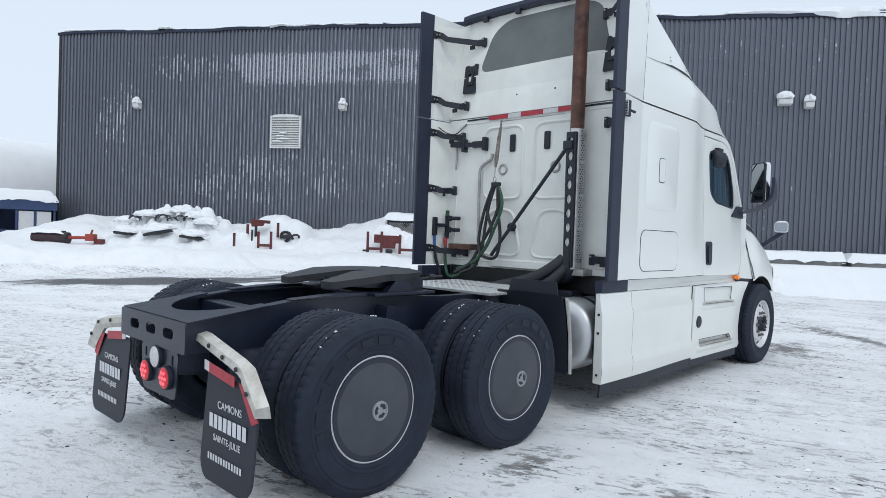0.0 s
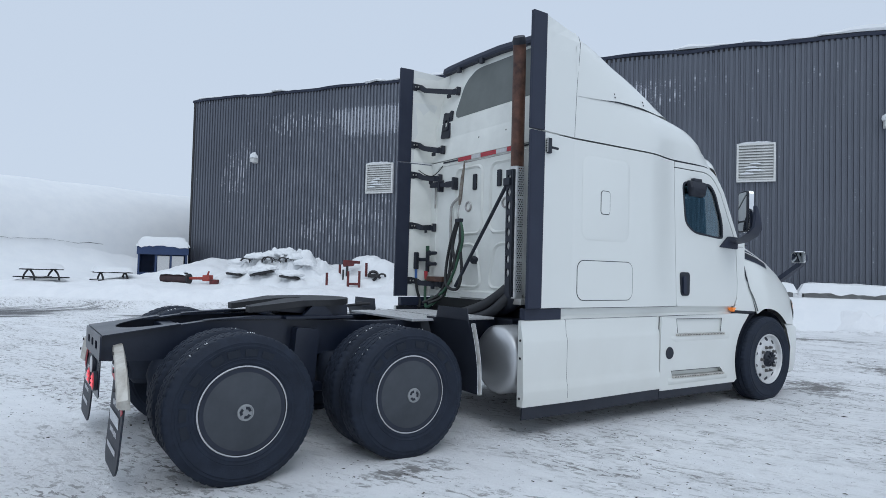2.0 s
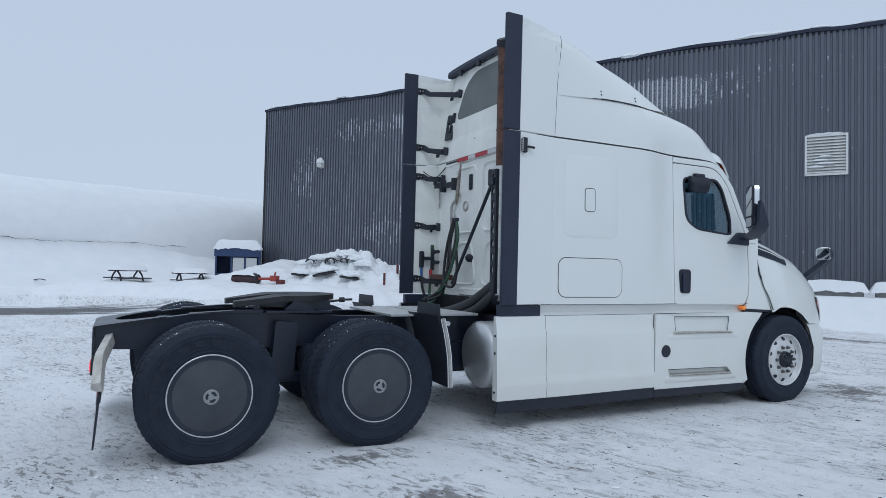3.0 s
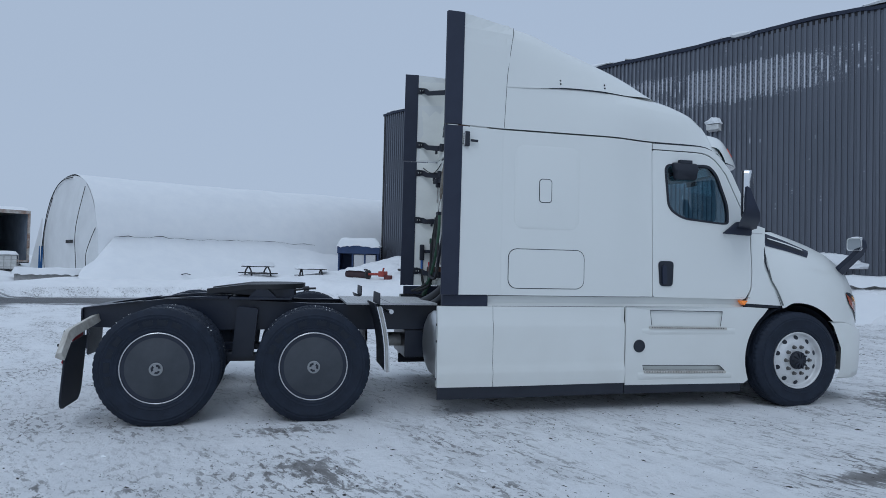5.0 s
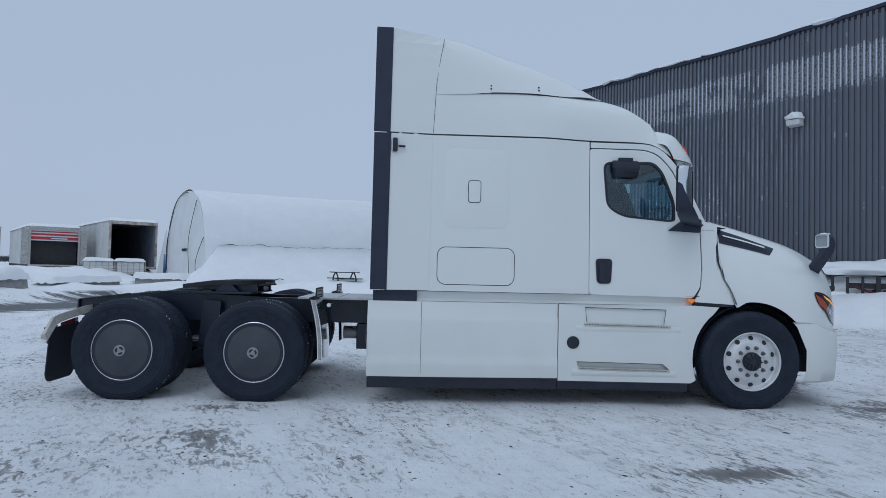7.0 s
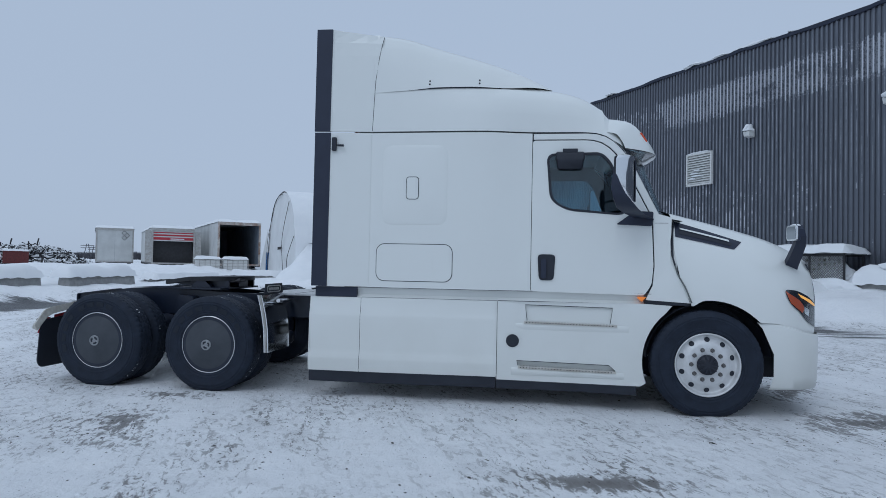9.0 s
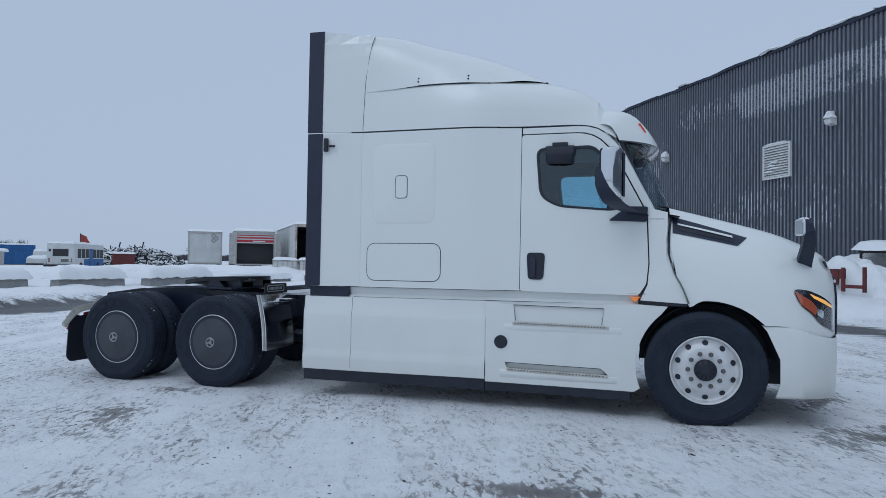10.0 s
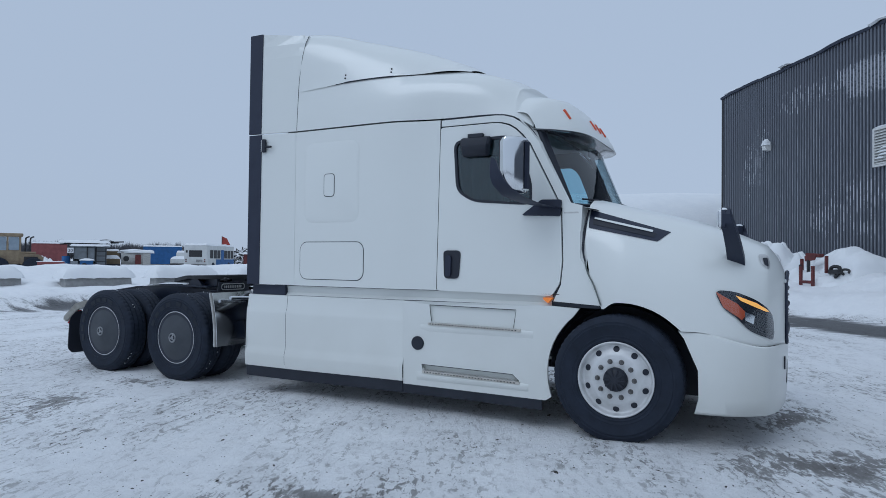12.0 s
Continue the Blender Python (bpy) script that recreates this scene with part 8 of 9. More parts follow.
part("hub_block", boxed((0.45, -0.86, 0.0), (0.86, -0.70, 0.12), 0.03), STEEL_DARK, ld_)

rk = thing("steel_rack", "red-oxide steel rack with a hopper plate standing in snow", "rack", group="red steel racks", m=wall_row(14.3, -3.2, 4, 0.08))
u_frame(rk, 0.0, 0.44, 0.56)
u_frame(rk, 1.02, 0.56, 0.50)
part("hopper", plate(bmesh.new(), rounded([(0.50, 0.06), (0.86, 0.06), (0.92, 0.46), (0.44, 0.46)], 0.02), [], lambda u, v, d: (u, d, v), -0.03, 0.05), STEEL_RED, rk, "tapered red plate")
part("side_block", boxed((0.20, -0.02, 0.22), (0.44, 0.05, 0.48), 0.01), STEEL_RED, rk)
part("side_block", boxed((0.90, -0.02, 0.22), (1.06, 0.05, 0.46), 0.01), STEEL_RED, rk)
part("skid", boxed((-0.14, -0.10, -0.06), (0.06, 0.02, 0.0), 0.02), STEEL_DARK, rk)
part("skid", tube(bmesh.new(), [(0.60, -0.06, -0.02), (0.80, -0.06, -0.02)], 0.06, 10), STEEL_DARK, rk)
snow_pile("snow_bank", 2.2, 1.3, 0.62, rk, "", 4.0, (0.85, 0.85, 0.0), 0.5)

# mesh cage with a snow roof
cg = thing("mesh_cage", "galvanised mesh stillage under a slab of snow", "cage", m=pose(11.81, 12.29, 0.85, 0, 0, -47.7))
CW, CH, CD = 1.8, 1.05, 1.1
for x in (0, 0.9, CW):
    for y in (0, CD):
        part("post", boxed((x - 0.025, y - 0.025, -0.2), (x + 0.025, y + 0.025, CH), 0.004), STEEL_DARK, cg)
for y in (0, CD):
    part("top_rail", boxed((0, y - 0.03, CH - 0.06), (CW, y + 0.03, CH), 0.004), STEEL_DARK, cg)
bm = bmesh.new()
for i in range(-14, 50):
    for d in (1, -1):
        x0 = i * 0.065 if d > 0 else i * 0.065
        a, b = Vector((x0, -0.01, -0.1)), Vector((x0 + d * 1.05, -0.01, CH))
        t0, t1 = 0.0, 1.0
        dx = b.x - a.x
        ts = sorted(((0 - a.x) / dx, (CW - a.x) / dx))
        t0, t1 = max(t0, ts[0]), min(t1, ts[1])
        if t1 > t0:
            p, q = a.lerp(b, t0), a.lerp(b, t1)
            vs = [bm.verts.new(p + Vector((-0.013, 0, 0))), bm.verts.new(p + Vector((0.013, 0, 0))), bm.verts.new(q + Vector((0.013, 0, 0))), bm.verts.new(q + Vector((-0.013, 0, 0)))]
            bm.faces.new(vs)
tagged(part("mesh", bm, MESH_GALV, cg, "diamond wire mesh"), kind="stuff")
snow_slab("snow_cap", (-0.15, -0.15), (CW + 0.15, CD + 0.15), CH, 0.26, cg, "thick wavy snow", 2.0)
snow_lump("snow_fill", (1.0, 0.55, 0.25), (0.95, 0.45, 0.6), cg, "", 4.0)
snow_lump("snow_drift", (1.25, -0.15, 0.0), (1.1, 0.4, 0.38), cg, "", 9.0, cut=-0.8)
part("load_bar", tube(bmesh.new(), [(0.3, 0.3, 0.2), (0.65, 0.4, 0.6), (1.1, 0.3, 0.15)], 0.05, 6), STEEL_DARK, cg)

fn = thing("post_fence", "short dark post fence with junk timber under snow", "fence", m=pose(14.1, 9.0, 0.72, 0, 0, -34.8))
for k in range(5):
    w_ = 0.055 if k == 3 else 0.035
    part("post", boxed((0.34 * k - w_, -0.05, -0.15), (0.34 * k + w_, 0.05, 0.72), 0.008), STEEL_DARK, fn)
part("rail", boxed((0.3, 0.05, 0.42), (1.45, 0.1, 0.56), 0.008), STEEL_DARK, fn)
part("rail", boxed((-0.25, 0.05, 0.34), (0.05, 0.1, 0.46), 0.008), STEEL_DARK, fn)
rnd = random.Random(5)
for k in range(12):
    a, h_ = rnd.uniform(0.8, 2.6), rnd.uniform(0.02, 0.5)
    d = rnd.uniform(-0.35, 0.35)
    part("timber", tube(bmesh.new(), [(a - 0.3, rnd.uniform(0.0, 0.15), h_ - d), (a + 0.3, rnd.uniform(-0.05, 0.1), h_ + d)], rnd.uniform(0.025, 0.05), 6), STEEL_DARK if k % 4 else STEEL_RED, fn)
snow_lump("snow_fill", (1.0, 0.55, 0.1), (1.9, 0.4, 0.62), fn, "", 3.3)
snow_lump("snow_cap", (0.6, 0.6, 0.85), (1.5, 0.55, 0.32), fn, "", 6.0)
snow_lump("snow_cap", (2.1, 0.7, 0.95), (1.4, 0.55, 0.36), fn, "", 7.0)
for a in (0.15, 1.6, 2.3):
    snow_lump("snow_clump", (a, 0.0, 0.08), (0.32, 0.18, 0.24), fn, "", a)


def barrier(a, b, z, h, snow=0.3, drift=0.0):
    """A concrete block with sloped foot and snow along its top."""
    d = Vector((b[0] - a[0], b[1] - a[1], 0))
    l_ = d.length
    br = thing("concrete_barrier", "grey concrete barrier block capped with deep snow", "barrier", group="concrete barriers round the yard", m=pose(a[0], a[1], z, 0, 0, math.degrees(math.atan2(d.y, d.x))))
    prof = [(-0.3, 0.0), (0.3, 0.0), (0.28, h * 0.3), (0.2, h), (-0.2, h), (-0.28, h * 0.3)]
    part("block", plate(bmesh.new(), prof, [], lambda u, v, q: (q, u, v), 0.0, l_), CONCRETE, br)
    snow_slab("snow_cap", (-0.12, -0.34), (l_ + 0.12, 0.62), h - 0.02, snow, br, "", a[0] + a[1], sag=0.07)
    if drift:
        bm = bmesh.new()
        rows = []
        for k in range(15):
            x = -0.25 + (l_ + 0.5) * k / 14
            wave = 0.12 * fbm((a[0] + x) * 0.7, a[1], 4.0)
            rows.append([(x, y, drift * f * (1 + wave * 0.5 * (1 - f)) - (0.06 if f == 0 else 0)) for y, f in ((-1.9 + wave, 0.0), (-1.6 + wave, 0.12), (-1.2, 0.42), (-0.8, 0.78), (-0.5, 0.95), (-0.36, 1.0), (-0.2, 1.0))])
        part("snow_drift", loft(bm, rows), SNOW, br, "snow ploughed up against the block", smooth=True)
    return br


for a, b in (((-15.6, 1.0), (-15.2, 3.2)), ((-15.0, 3.75), (-14.65, 5.9)), ((-13.55, 6.7), (-13.2, 8.9)), ((-12.2, 9.15), (-11.75, 11.5)), ((-11.4, 12.35), (-11.15, 15.6)), ((-10.9, 16.7), (-9.9, 20.0)), ((-9.5, 21.0), (-5.8, 22.2))):
    barrier(a, b, 0.04 if b[0] < -11 else (-0.12 + 0.12 * (b[0] > -7)), 0.70, 0.40 if b[0] < -11 else 0.26)
barrier((13.3, 10.75), (14.15, 9.45), 0.5, 0.62, 0.55)
for s0, s1 in ((21.0, 24.25), (24.5, 27.95), (28.2, 31.6), (31.9, 35.0)):
    barrier((3.63 + 0.529 * s0, 24.22 - 0.848 * s0), (3.63 + 0.529 * s1, 24.22 - 0.848 * s1), 0.05, 1.11, 0.26, 0.97)


def box_trailer(x, y, yaw, length, h, open_back, label, stripe=False):
    """A box trailer: hollow body, rear frame, bumper and wheels. Its back faces local -y."""
    t = thing("box_trailer", label, "trailer", group="parked trailers", m=pose(x, y, 0.0, 0, 0, yaw))
    w, z0 = 2.55, 1.15
    for a in (0, w - 0.04):
        part("side", boxed((a, 0, z0), (a + 0.04, length, h)), GREY_BOX, t)
    part("roof", boxed((0, 0, h), (w, length, h + 0.05)), GREY_BOX, t)
    part("floor", boxed((0, 0, z0 - 0.15), (w, length, z0)), STEEL_DARK, t)
    part("bulkhead", boxed((0.04, length - 0.05, z0), (w - 0.04, length, h)), SHADED_LINING, t)
    fr = bmesh.new()
    plate(fr, [(0, z0 - 0.1), (w, z0 - 0.1), (w, h + 0.06), (0, h + 0.06)], [[(0.11, z0), (w - 0.11, z0), (w - 0.11, h - 0.12), (0.11, h - 0.12)]], lambda u, v, d: (u, d, v), -0.06, 0.04)
    part("rear_frame", fr, RUSTY_WHITE if open_back else ALU_DULL, t, "rusty rear frame" if open_back else "")
    # lining sheets that carry the interior's shade in their colour
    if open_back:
        part("inner_lining", boxed((0.05, 0.1, z0), (0.12, length - 0.1, h - 0.05)), SHADED_LINING, t)
        part("inner_lining", boxed((w - 0.12, 0.1, z0), (w - 0.05, length - 0.1, h - 0.05)), SHADED_LINING, t)
    elif stripe:
        part("roller_door", boxed((0.11, 0.0, z0 + 1.35), (w - 0.11, 0.05, h - 0.12)), GREY_BOX, t, "half-raised roller door")
        # dark sheet in place of the unlit space below the door
        part("dark_opening", boxed((0.11, 0.4, z0), (w - 0.11, 0.45, z0 + 1.4)), STEEL_DARK, t)
        for k, (zz, hh) in enumerate(((1.42, 0.16), (1.66, 0.10), (1.84, 0.06))):
            part("stripe", boxed((0.11, -0.008, z0 + zz), (w - 0.11, -0.004, z0 + zz + hh)), RED, t, "red stripe")
        part("white_mark", boxed((1.1, -0.014, z0 + 1.46), (1.9, -0.009, z0 + 1.52)), PRINT, t)
        for a in (-0.35, w + 0.02):
            part("open_door", boxed((a, -0.05, z0), (a + 0.33, 0.02, h - 0.1)), ALU_DULL, t)
    else:
        part("door", boxed((0.11, -0.03, z0), (w / 2 - 0.005, 0.0, h - 0.12)), GREY_BOX, t)
        part("door", boxed((w / 2 + 0.005, -0.03, z0), (w - 0.11, 0.0, h - 0.12)), GREY_BOX, t)
        for dx_, dz_ in ((1.9, 2.1), (1.9, 1.75), (2.08, 1.93)):
            part("placard", plate(bmesh.new(), [(dx_, z0 + dz_ - 0.2), (dx_ + 0.2, z0 + dz_), (dx_, z0 + dz_ + 0.2), (dx_ - 0.2, z0 + dz_)], [[(dx_, z0 + dz_ - 0.15), (dx_ + 0.15, z0 + dz_), (dx_, z0 + dz_ + 0.15), (dx_ - 0.15, z0 + dz_)]], lambda u, v, d: (u, d, v), -0.045, -0.035), STEEL_DARK, t)
    part("bumper_bar", boxed((0.2, -0.05, 0.5), (w - 0.2, 0.05, 0.62)), STEEL_DARK, t)
    for yy in (1.2, 2.5):
        for a in (0.05, w - 0.35):
            part("wheel", spin(bmesh.new(), [(0.25, a), (0.48, a + 0.03), (0.5, a + 0.15), (0.48, a + 0.27), (0.25, a + 0.3)], 20, "x", (0, yy, 0.5)), RUBBER, t)
    snow_slab("snow_cap", (-0.06, 0.0), (w + 0.06, length), h + 0.04, 0.2, t, "", x)
    return t


box_trailer(-14.35, 28.6, 36.9, 11.0, 3.65, True, "white box trailer standing open and empty, with a rusty rear frame")
box_trailer(-18.9, 28.9, 36.9, 10.0, 3.25, False, "white box trailer with a red-striped roller door half raised", True)
box_trailer(-27.6, 35.4, 36.9, 12.0, 3.55, False, "plain pale trailer with closed doors and diamond placards")


def tote(x, y, yaw):
    """A caged liquid tote on a pallet, snowed over."""
    t = thing("liquid_tote", "white caged liquid tote capped with snow", "tote", group="liquid totes", m=pose(x, y, 0.62, 0, 0, yaw) @ Matrix.Diagonal((1.2, 1, 0.72, 1)))
    part("tank", boxed((0.04, 0.04, 0.15), (1.16, 0.96, 1.1), 0.06), VENT_WHITE, t)
    part("pallet", boxed((0, 0, 0), (1.2, 1.0, 0.12), 0.01), STEEL_DARK, t)
    for z in (0.3, 0.55, 0.8, 1.05):
        part("cage_bar", tube(bmesh.new(), [(0, 0, z), (1.2, 0, z), (1.2, 1.0, z), (0, 1.0, z), (0, 0, z)], 0.014, 6), ALU_DULL, t)
    for k in range(6):
        part("cage_post", tube(bmesh.new(), [(0.24 * k, 0, 0.1), (0.24 * k, 0, 1.08)], 0.012, 6), ALU_DULL, t)
    snow_slab("snow_cap", (-0.04, -0.04), (1.24, 1.04), 1.1, 0.26, t, "", x)


tote(-14.35, 26.0, 30)
tote(-13.05, 26.75, 30)
bd = thing("blue_board", "blue upright board behind the totes", "board", m=pose(-11.6, 29.4, 0.3, 0, 0, 30))
part("panel", boxed((0, 0, 0), (0.5, 0.1, 1.6), 0.01), BLUE_PAINT, bd)


# ---- distance: vehicles, containers, scrap, woods ----
def far(az, d, eye=(6.35, -7.17)):
    return eye[0] + d * math.cos(radians(az)), eye[1] + d * math.sin(radians(az))


def bus(x, y, yaw):
    """A shuttle bus seen from its back corner; local -x is the rear."""
    b = thing("shuttle_bus", "white and blue shuttle bus with dark windows and a snowy roof", "bus", m=pose(x, y, 0, 0, 0, yaw))
    part("body", boxed((0, 0, 0.45), (8.5, 2.5, 2.75), 0.12), GREY_BOX, b)
    part("skirt_band", boxed((2.6, -0.012, 0.5), (8.4, 0.0, 1.25)), BLUE_PAINT, b)
    for k in range(7):
        part("window", boxed((0.8 + 1.08 * k, -0.02, 1.35), (1.7 + 1.08 * k, -0.005, 2.25), 0.004), STEEL_DARK, b, "dark side window")
    part("side_door", boxed((4.1, -0.03, 0.55), (5.0, -0.02, 2.3)), BLUE_PAINT, b)
    part("rear_window", boxed((-0.02, 0.55, 1.5), (-0.005, 1.95, 2.2)), STEEL_DARK, b, "dark rear window")
    part("rear_bumper", boxed((-0.15, 0.05, 0.45), (0.0, 2.45, 0.7), 0.03), STEEL_DARK, b)
    for y_ in (0.2, 2.2):
        for z in (0.95, 1.15):
            part("rear_lamp", boxed((-0.02, y_, z), (-0.004, y_ + 0.13, z + 0.13)), STEEL_RED, b)
    part("rear_mark", boxed((-0.02, 2.1, 1.95), (-0.004, 2.3, 2.2)), STEEL_DARK, b)
    for k in range(3):
        part("louvre", boxed((-0.02, 0.5, 0.95 + 0.1 * k), (-0.004, 1.2, 1.0 + 0.1 * k)), STEEL_DARK, b)
    for x_ in (1.7, 6.6):
        part("wheel", spin(bmesh.new(), [(0.2, -0.05), (0.45, -0.04), (0.48, 0.1), (0.45, 0.25), (0.2, 0.26)], 18, "y", (x_, 0, 0.45)), RUBBER, b)
    snow_slab("snow_cap", (0.0, 0.0), (8.5, 2.5), 2.72, 0.22, b, "", 3.0)
    return b


bx, by = far(137.73, 72.6, (7.65, -6.4))
bus(bx, by, 117)

sx_, sy_ = far(132.2, 95)
sp = thing("scrap_pile", "tangled snowy heap of scrap metal", "scrap heap", m=pose(sx_, sy_, 0.2, 0, 0, 40))
bm = bmesh.new()
rnd = random.Random(33)
for k in range(520):
    u = rnd.uniform(-7, 7)
    hmax = 2.2 * math.exp(-((u + 0.5) / 5.5) ** 4) + 0.4
    z = rnd.uniform(0, hmax)
    v = rnd.uniform(-2, 2)
    d = Vector((rnd.uniform(-1, 1), rnd.uniform(-1, 1), rnd.uniform(-0.6, 0.8))).normalized() * rnd.uniform(0.4, 1.3)
    c = Vector((u, v, z))
    tube(bm, [c - d / 2, c + d / 2], rnd.uniform(0.03, 0.08), 4)
tagged(part("scrap", bm, STEEL_DARK, sp, "dark bars and pipes"), kind="stuff")
bm = bmesh.new()
for k in range(420):
    u = rnd.uniform(-7, 7)
    hmax = 2.2 * math.exp(-((u + 0.5) / 5.5) ** 4) + 0.4
    z = rnd.uniform(0, hmax)
    c = Vector((u, rnd.uniform(-2.3, 1.5), z))
    d = Vector((rnd.uniform(-1, 1), rnd.uniform(-1, 1), rnd.uniform(-0.3, 0.3))).normalized() * rnd.uniform(0.4, 1.1)
    tube(bm, [c - d / 2, c + d / 2], rnd.uniform(0.04, 0.10), 5)
tagged(part("scrap_snow", bm, SNOW, sp, "snow clinging to the scrap"), kind="stuff")
for k, (a, h_) in enumerate(((-2.4, 3.3), (0.4, 3.4))):
    part("spar", tube(bmesh.new(), [(a, 0, 1.0), (a + 0.5, 0.2, h_)], 0.09, 5), STEEL_DARK, sp)


def container(name, x, y, yaw, l_, h, w, material, label, cat="container", z=0.0, snow=0.22):
    c = thing(name, label, cat, m=pose(x, y, z, 0, 0, yaw))
    part("shell", boxed((0, 0, 0.15), (l_, w, h), 0.03), material, c)
    n = int(l_ / 0.45)
    for k in range(n):
        part("rib", boxed((0.15 + k * 0.45, -0.045, 0.3), (0.35 + k * 0.45, 0.0, h - 0.15)), material, c)
    part("base_rail", boxed((0, -0.05, 0.1), (l_, 0.0, 0.25)), STEEL_DARK, c)
    part("top_rail", boxed((0, -0.05, h - 0.12), (l_, 0.0, h)), material, c)
    snow_slab("snow_cap", (-0.05, -0.1 if snow > 0.1 else 0.1), (l_ + 0.05, w + 0.05), h - 0.02, snow, c, "", x)
    return c


E12 = (7.65, -6.4)
container("skip_bin", *far(133.9, 92), 42, 2.6, 1.75, 1.6, STEEL_RED, "small red skip bin by the scrap", "skip", 0.2)
container("shipping_container", *far(150.25, 112, E12), 60, 4.55, 3.3, 2.4, RED_PAINT, "faded red ribbed shipping container under snow")
container("roll_off_box", *far(142.6, 118, E12), 51, 6.0, 3.2, 2.3, BLUE_PAINT, "blue roll-off box with a snowy top", "container")
container("skip_bin", *far(149.9, 42, E12), 60, 1.3, 0.72, 1.2, RED_PAINT, "low dark red skip bin half in snow", "skip", 0.40, 0.05)
shx, shy = far(147.54, 76, E12)
sh = thing("open_shed", "grey open-fronted shed with a snowy flat roof", "shed", m=pose(shx, shy, 0.15, 0, 0, 57))
part("back_wall", boxed((0, 1.9, 0), (3.1, 2.0, 2.25)), SHED_GREY, sh)
for x in (0.0, 3.0):
    part("side_wall", boxed((x, 0.6 if x else 0.0, 0), (x + 0.08, 1.9, 2.25)), SHED_GREY, sh)
for x in (0.0, 1.25, 2.05, 2.95):
    part("post", boxed((x, 0.0, 0), (x + 0.09, 0.09, 2.25)), STEEL_DARK, sh)
for z in (0.7, 1.3, 1.8):
    part("rail", boxed((2.05, 0.02, z), (3.0, 0.07, z + 0.08)), STEEL_DARK, sh)
part("upper_sheet", boxed((0.09, 0.1, 1.0), (1.95, 0.13, 2.2)), SHED_GREY, sh)
part("gate_sheet", boxed((2.1, 0.3, 0.05), (3.0, 0.34, 2.2)), SHED_GREY, sh)
part("roof", boxed((-0.25, -0.2, 2.25), (3.35, 2.2, 2.36)), SHED_GREY, sh)
snow_slab("snow_cap", (-0.3, -0.25), (3.4, 2.2), 2.34, 0.2, sh, "", 2.0)
cl = thing("stored_machine", "blue machine and crates half buried in snow", "machine", m=pose(*far(147.5, 74.5, E12), 0.15, 0, 0, 57))
part("body", plate(bmesh.new(), rounded([(0.5, 0.2), (1.7, 0.2), (1.75, 0.85), (1.2, 0.95), (0.6, 0.85)], 0.08), [], lambda u, v, q: (u, q, v), 0.0, 0.7), BLUE_PAINT, cl)
part("crate", boxed((-0.3, 0.1, 0.2), (0.4, 0.7, 0.8), 0.02), SHED_GREY, cl)
part("wheel", spin(bmesh.new(), [(0.12, -0.05), (0.26, -0.04), (0.28, 0.05), (0.26, 0.12)], 14, "y", (0.95, 0.0, 0.35)), STEEL_DARK, cl)
snow_lump("snow_cap", (1.2, 0.3, 0.9), (0.7, 0.5, 0.16), cl, "", 3.1)
snow_lump("snow_drift", (1.0, -0.5, 0.15), (0.9, 0.4, 0.25), cl, "", 5.1)
wx, wy = far(147.72, 73, E12)
sg_ = thing("number_sign", "white square sign with the number 20", "sign", m=pose(wx, wy, 1.15, 0, 0, 57) @ Matrix.Diagonal((0.5, 0.5, 0.5, 1)))
part("post", tube(bmesh.new(), [(0, 0, -2.3), (0, 0, 2.2)], 0.05, 6), STEEL_DARK, sg_)
bdv = part("board", boxed((-0.55, -0.06, 1.2), (0.55, -0.02, 2.25), 0.01), PRINT, sg_)
letters("digits", "20", 0.85, STEEL_DARK, bdv, Matrix.Translation((0.0, -0.066, 1.42)) @ Matrix.Rotation(radians(90), 4, "X"))
jx, jy = far(146.1, 78.5, E12)
jk = thing("junk_stack", "stacked sheets and beams under snow", "scrap heap", m=pose(jx, jy, 0.35, 0, 0, 58))
part("crate", boxed((-1.2, 0, -0.3), (1.0, 1.6, 2.3), 0.02), STEEL_DARK, jk)
part("arched_sheet", loft(bmesh.new(), [[(1.1 + 0.85 * math.cos(radians(a)), y, 2.45 + 0.5 * math.sin(radians(a))) for a in range(0, 181, 15)] for y in (0.1, 1.5)]), SHED_GREY, jk, "arched grey sheet", smooth=True)
part("blue_drum", tube(bmesh.new(), [(-2.6, -0.3, 0.2), (-2.6, -0.3, 1.1)], 0.4, 12), BLUE_PAINT, jk)
for k in range(6):
    part("beam", tube(bmesh.new(), [(-3.2 + 0.4 * k, 0.2 * k, 2.35 + 0.1 * (k % 3)), (0.4 + 0.5 * k, 0.1 * k, 2.6 + 0.12 * (k % 2))], 0.07, 5), STEEL_DARK, jk)
snow_slab("snow_cap", (-3.4, -0.2), (1.6, 1.8), 2.5, 0.3, jk, "", 1.0)


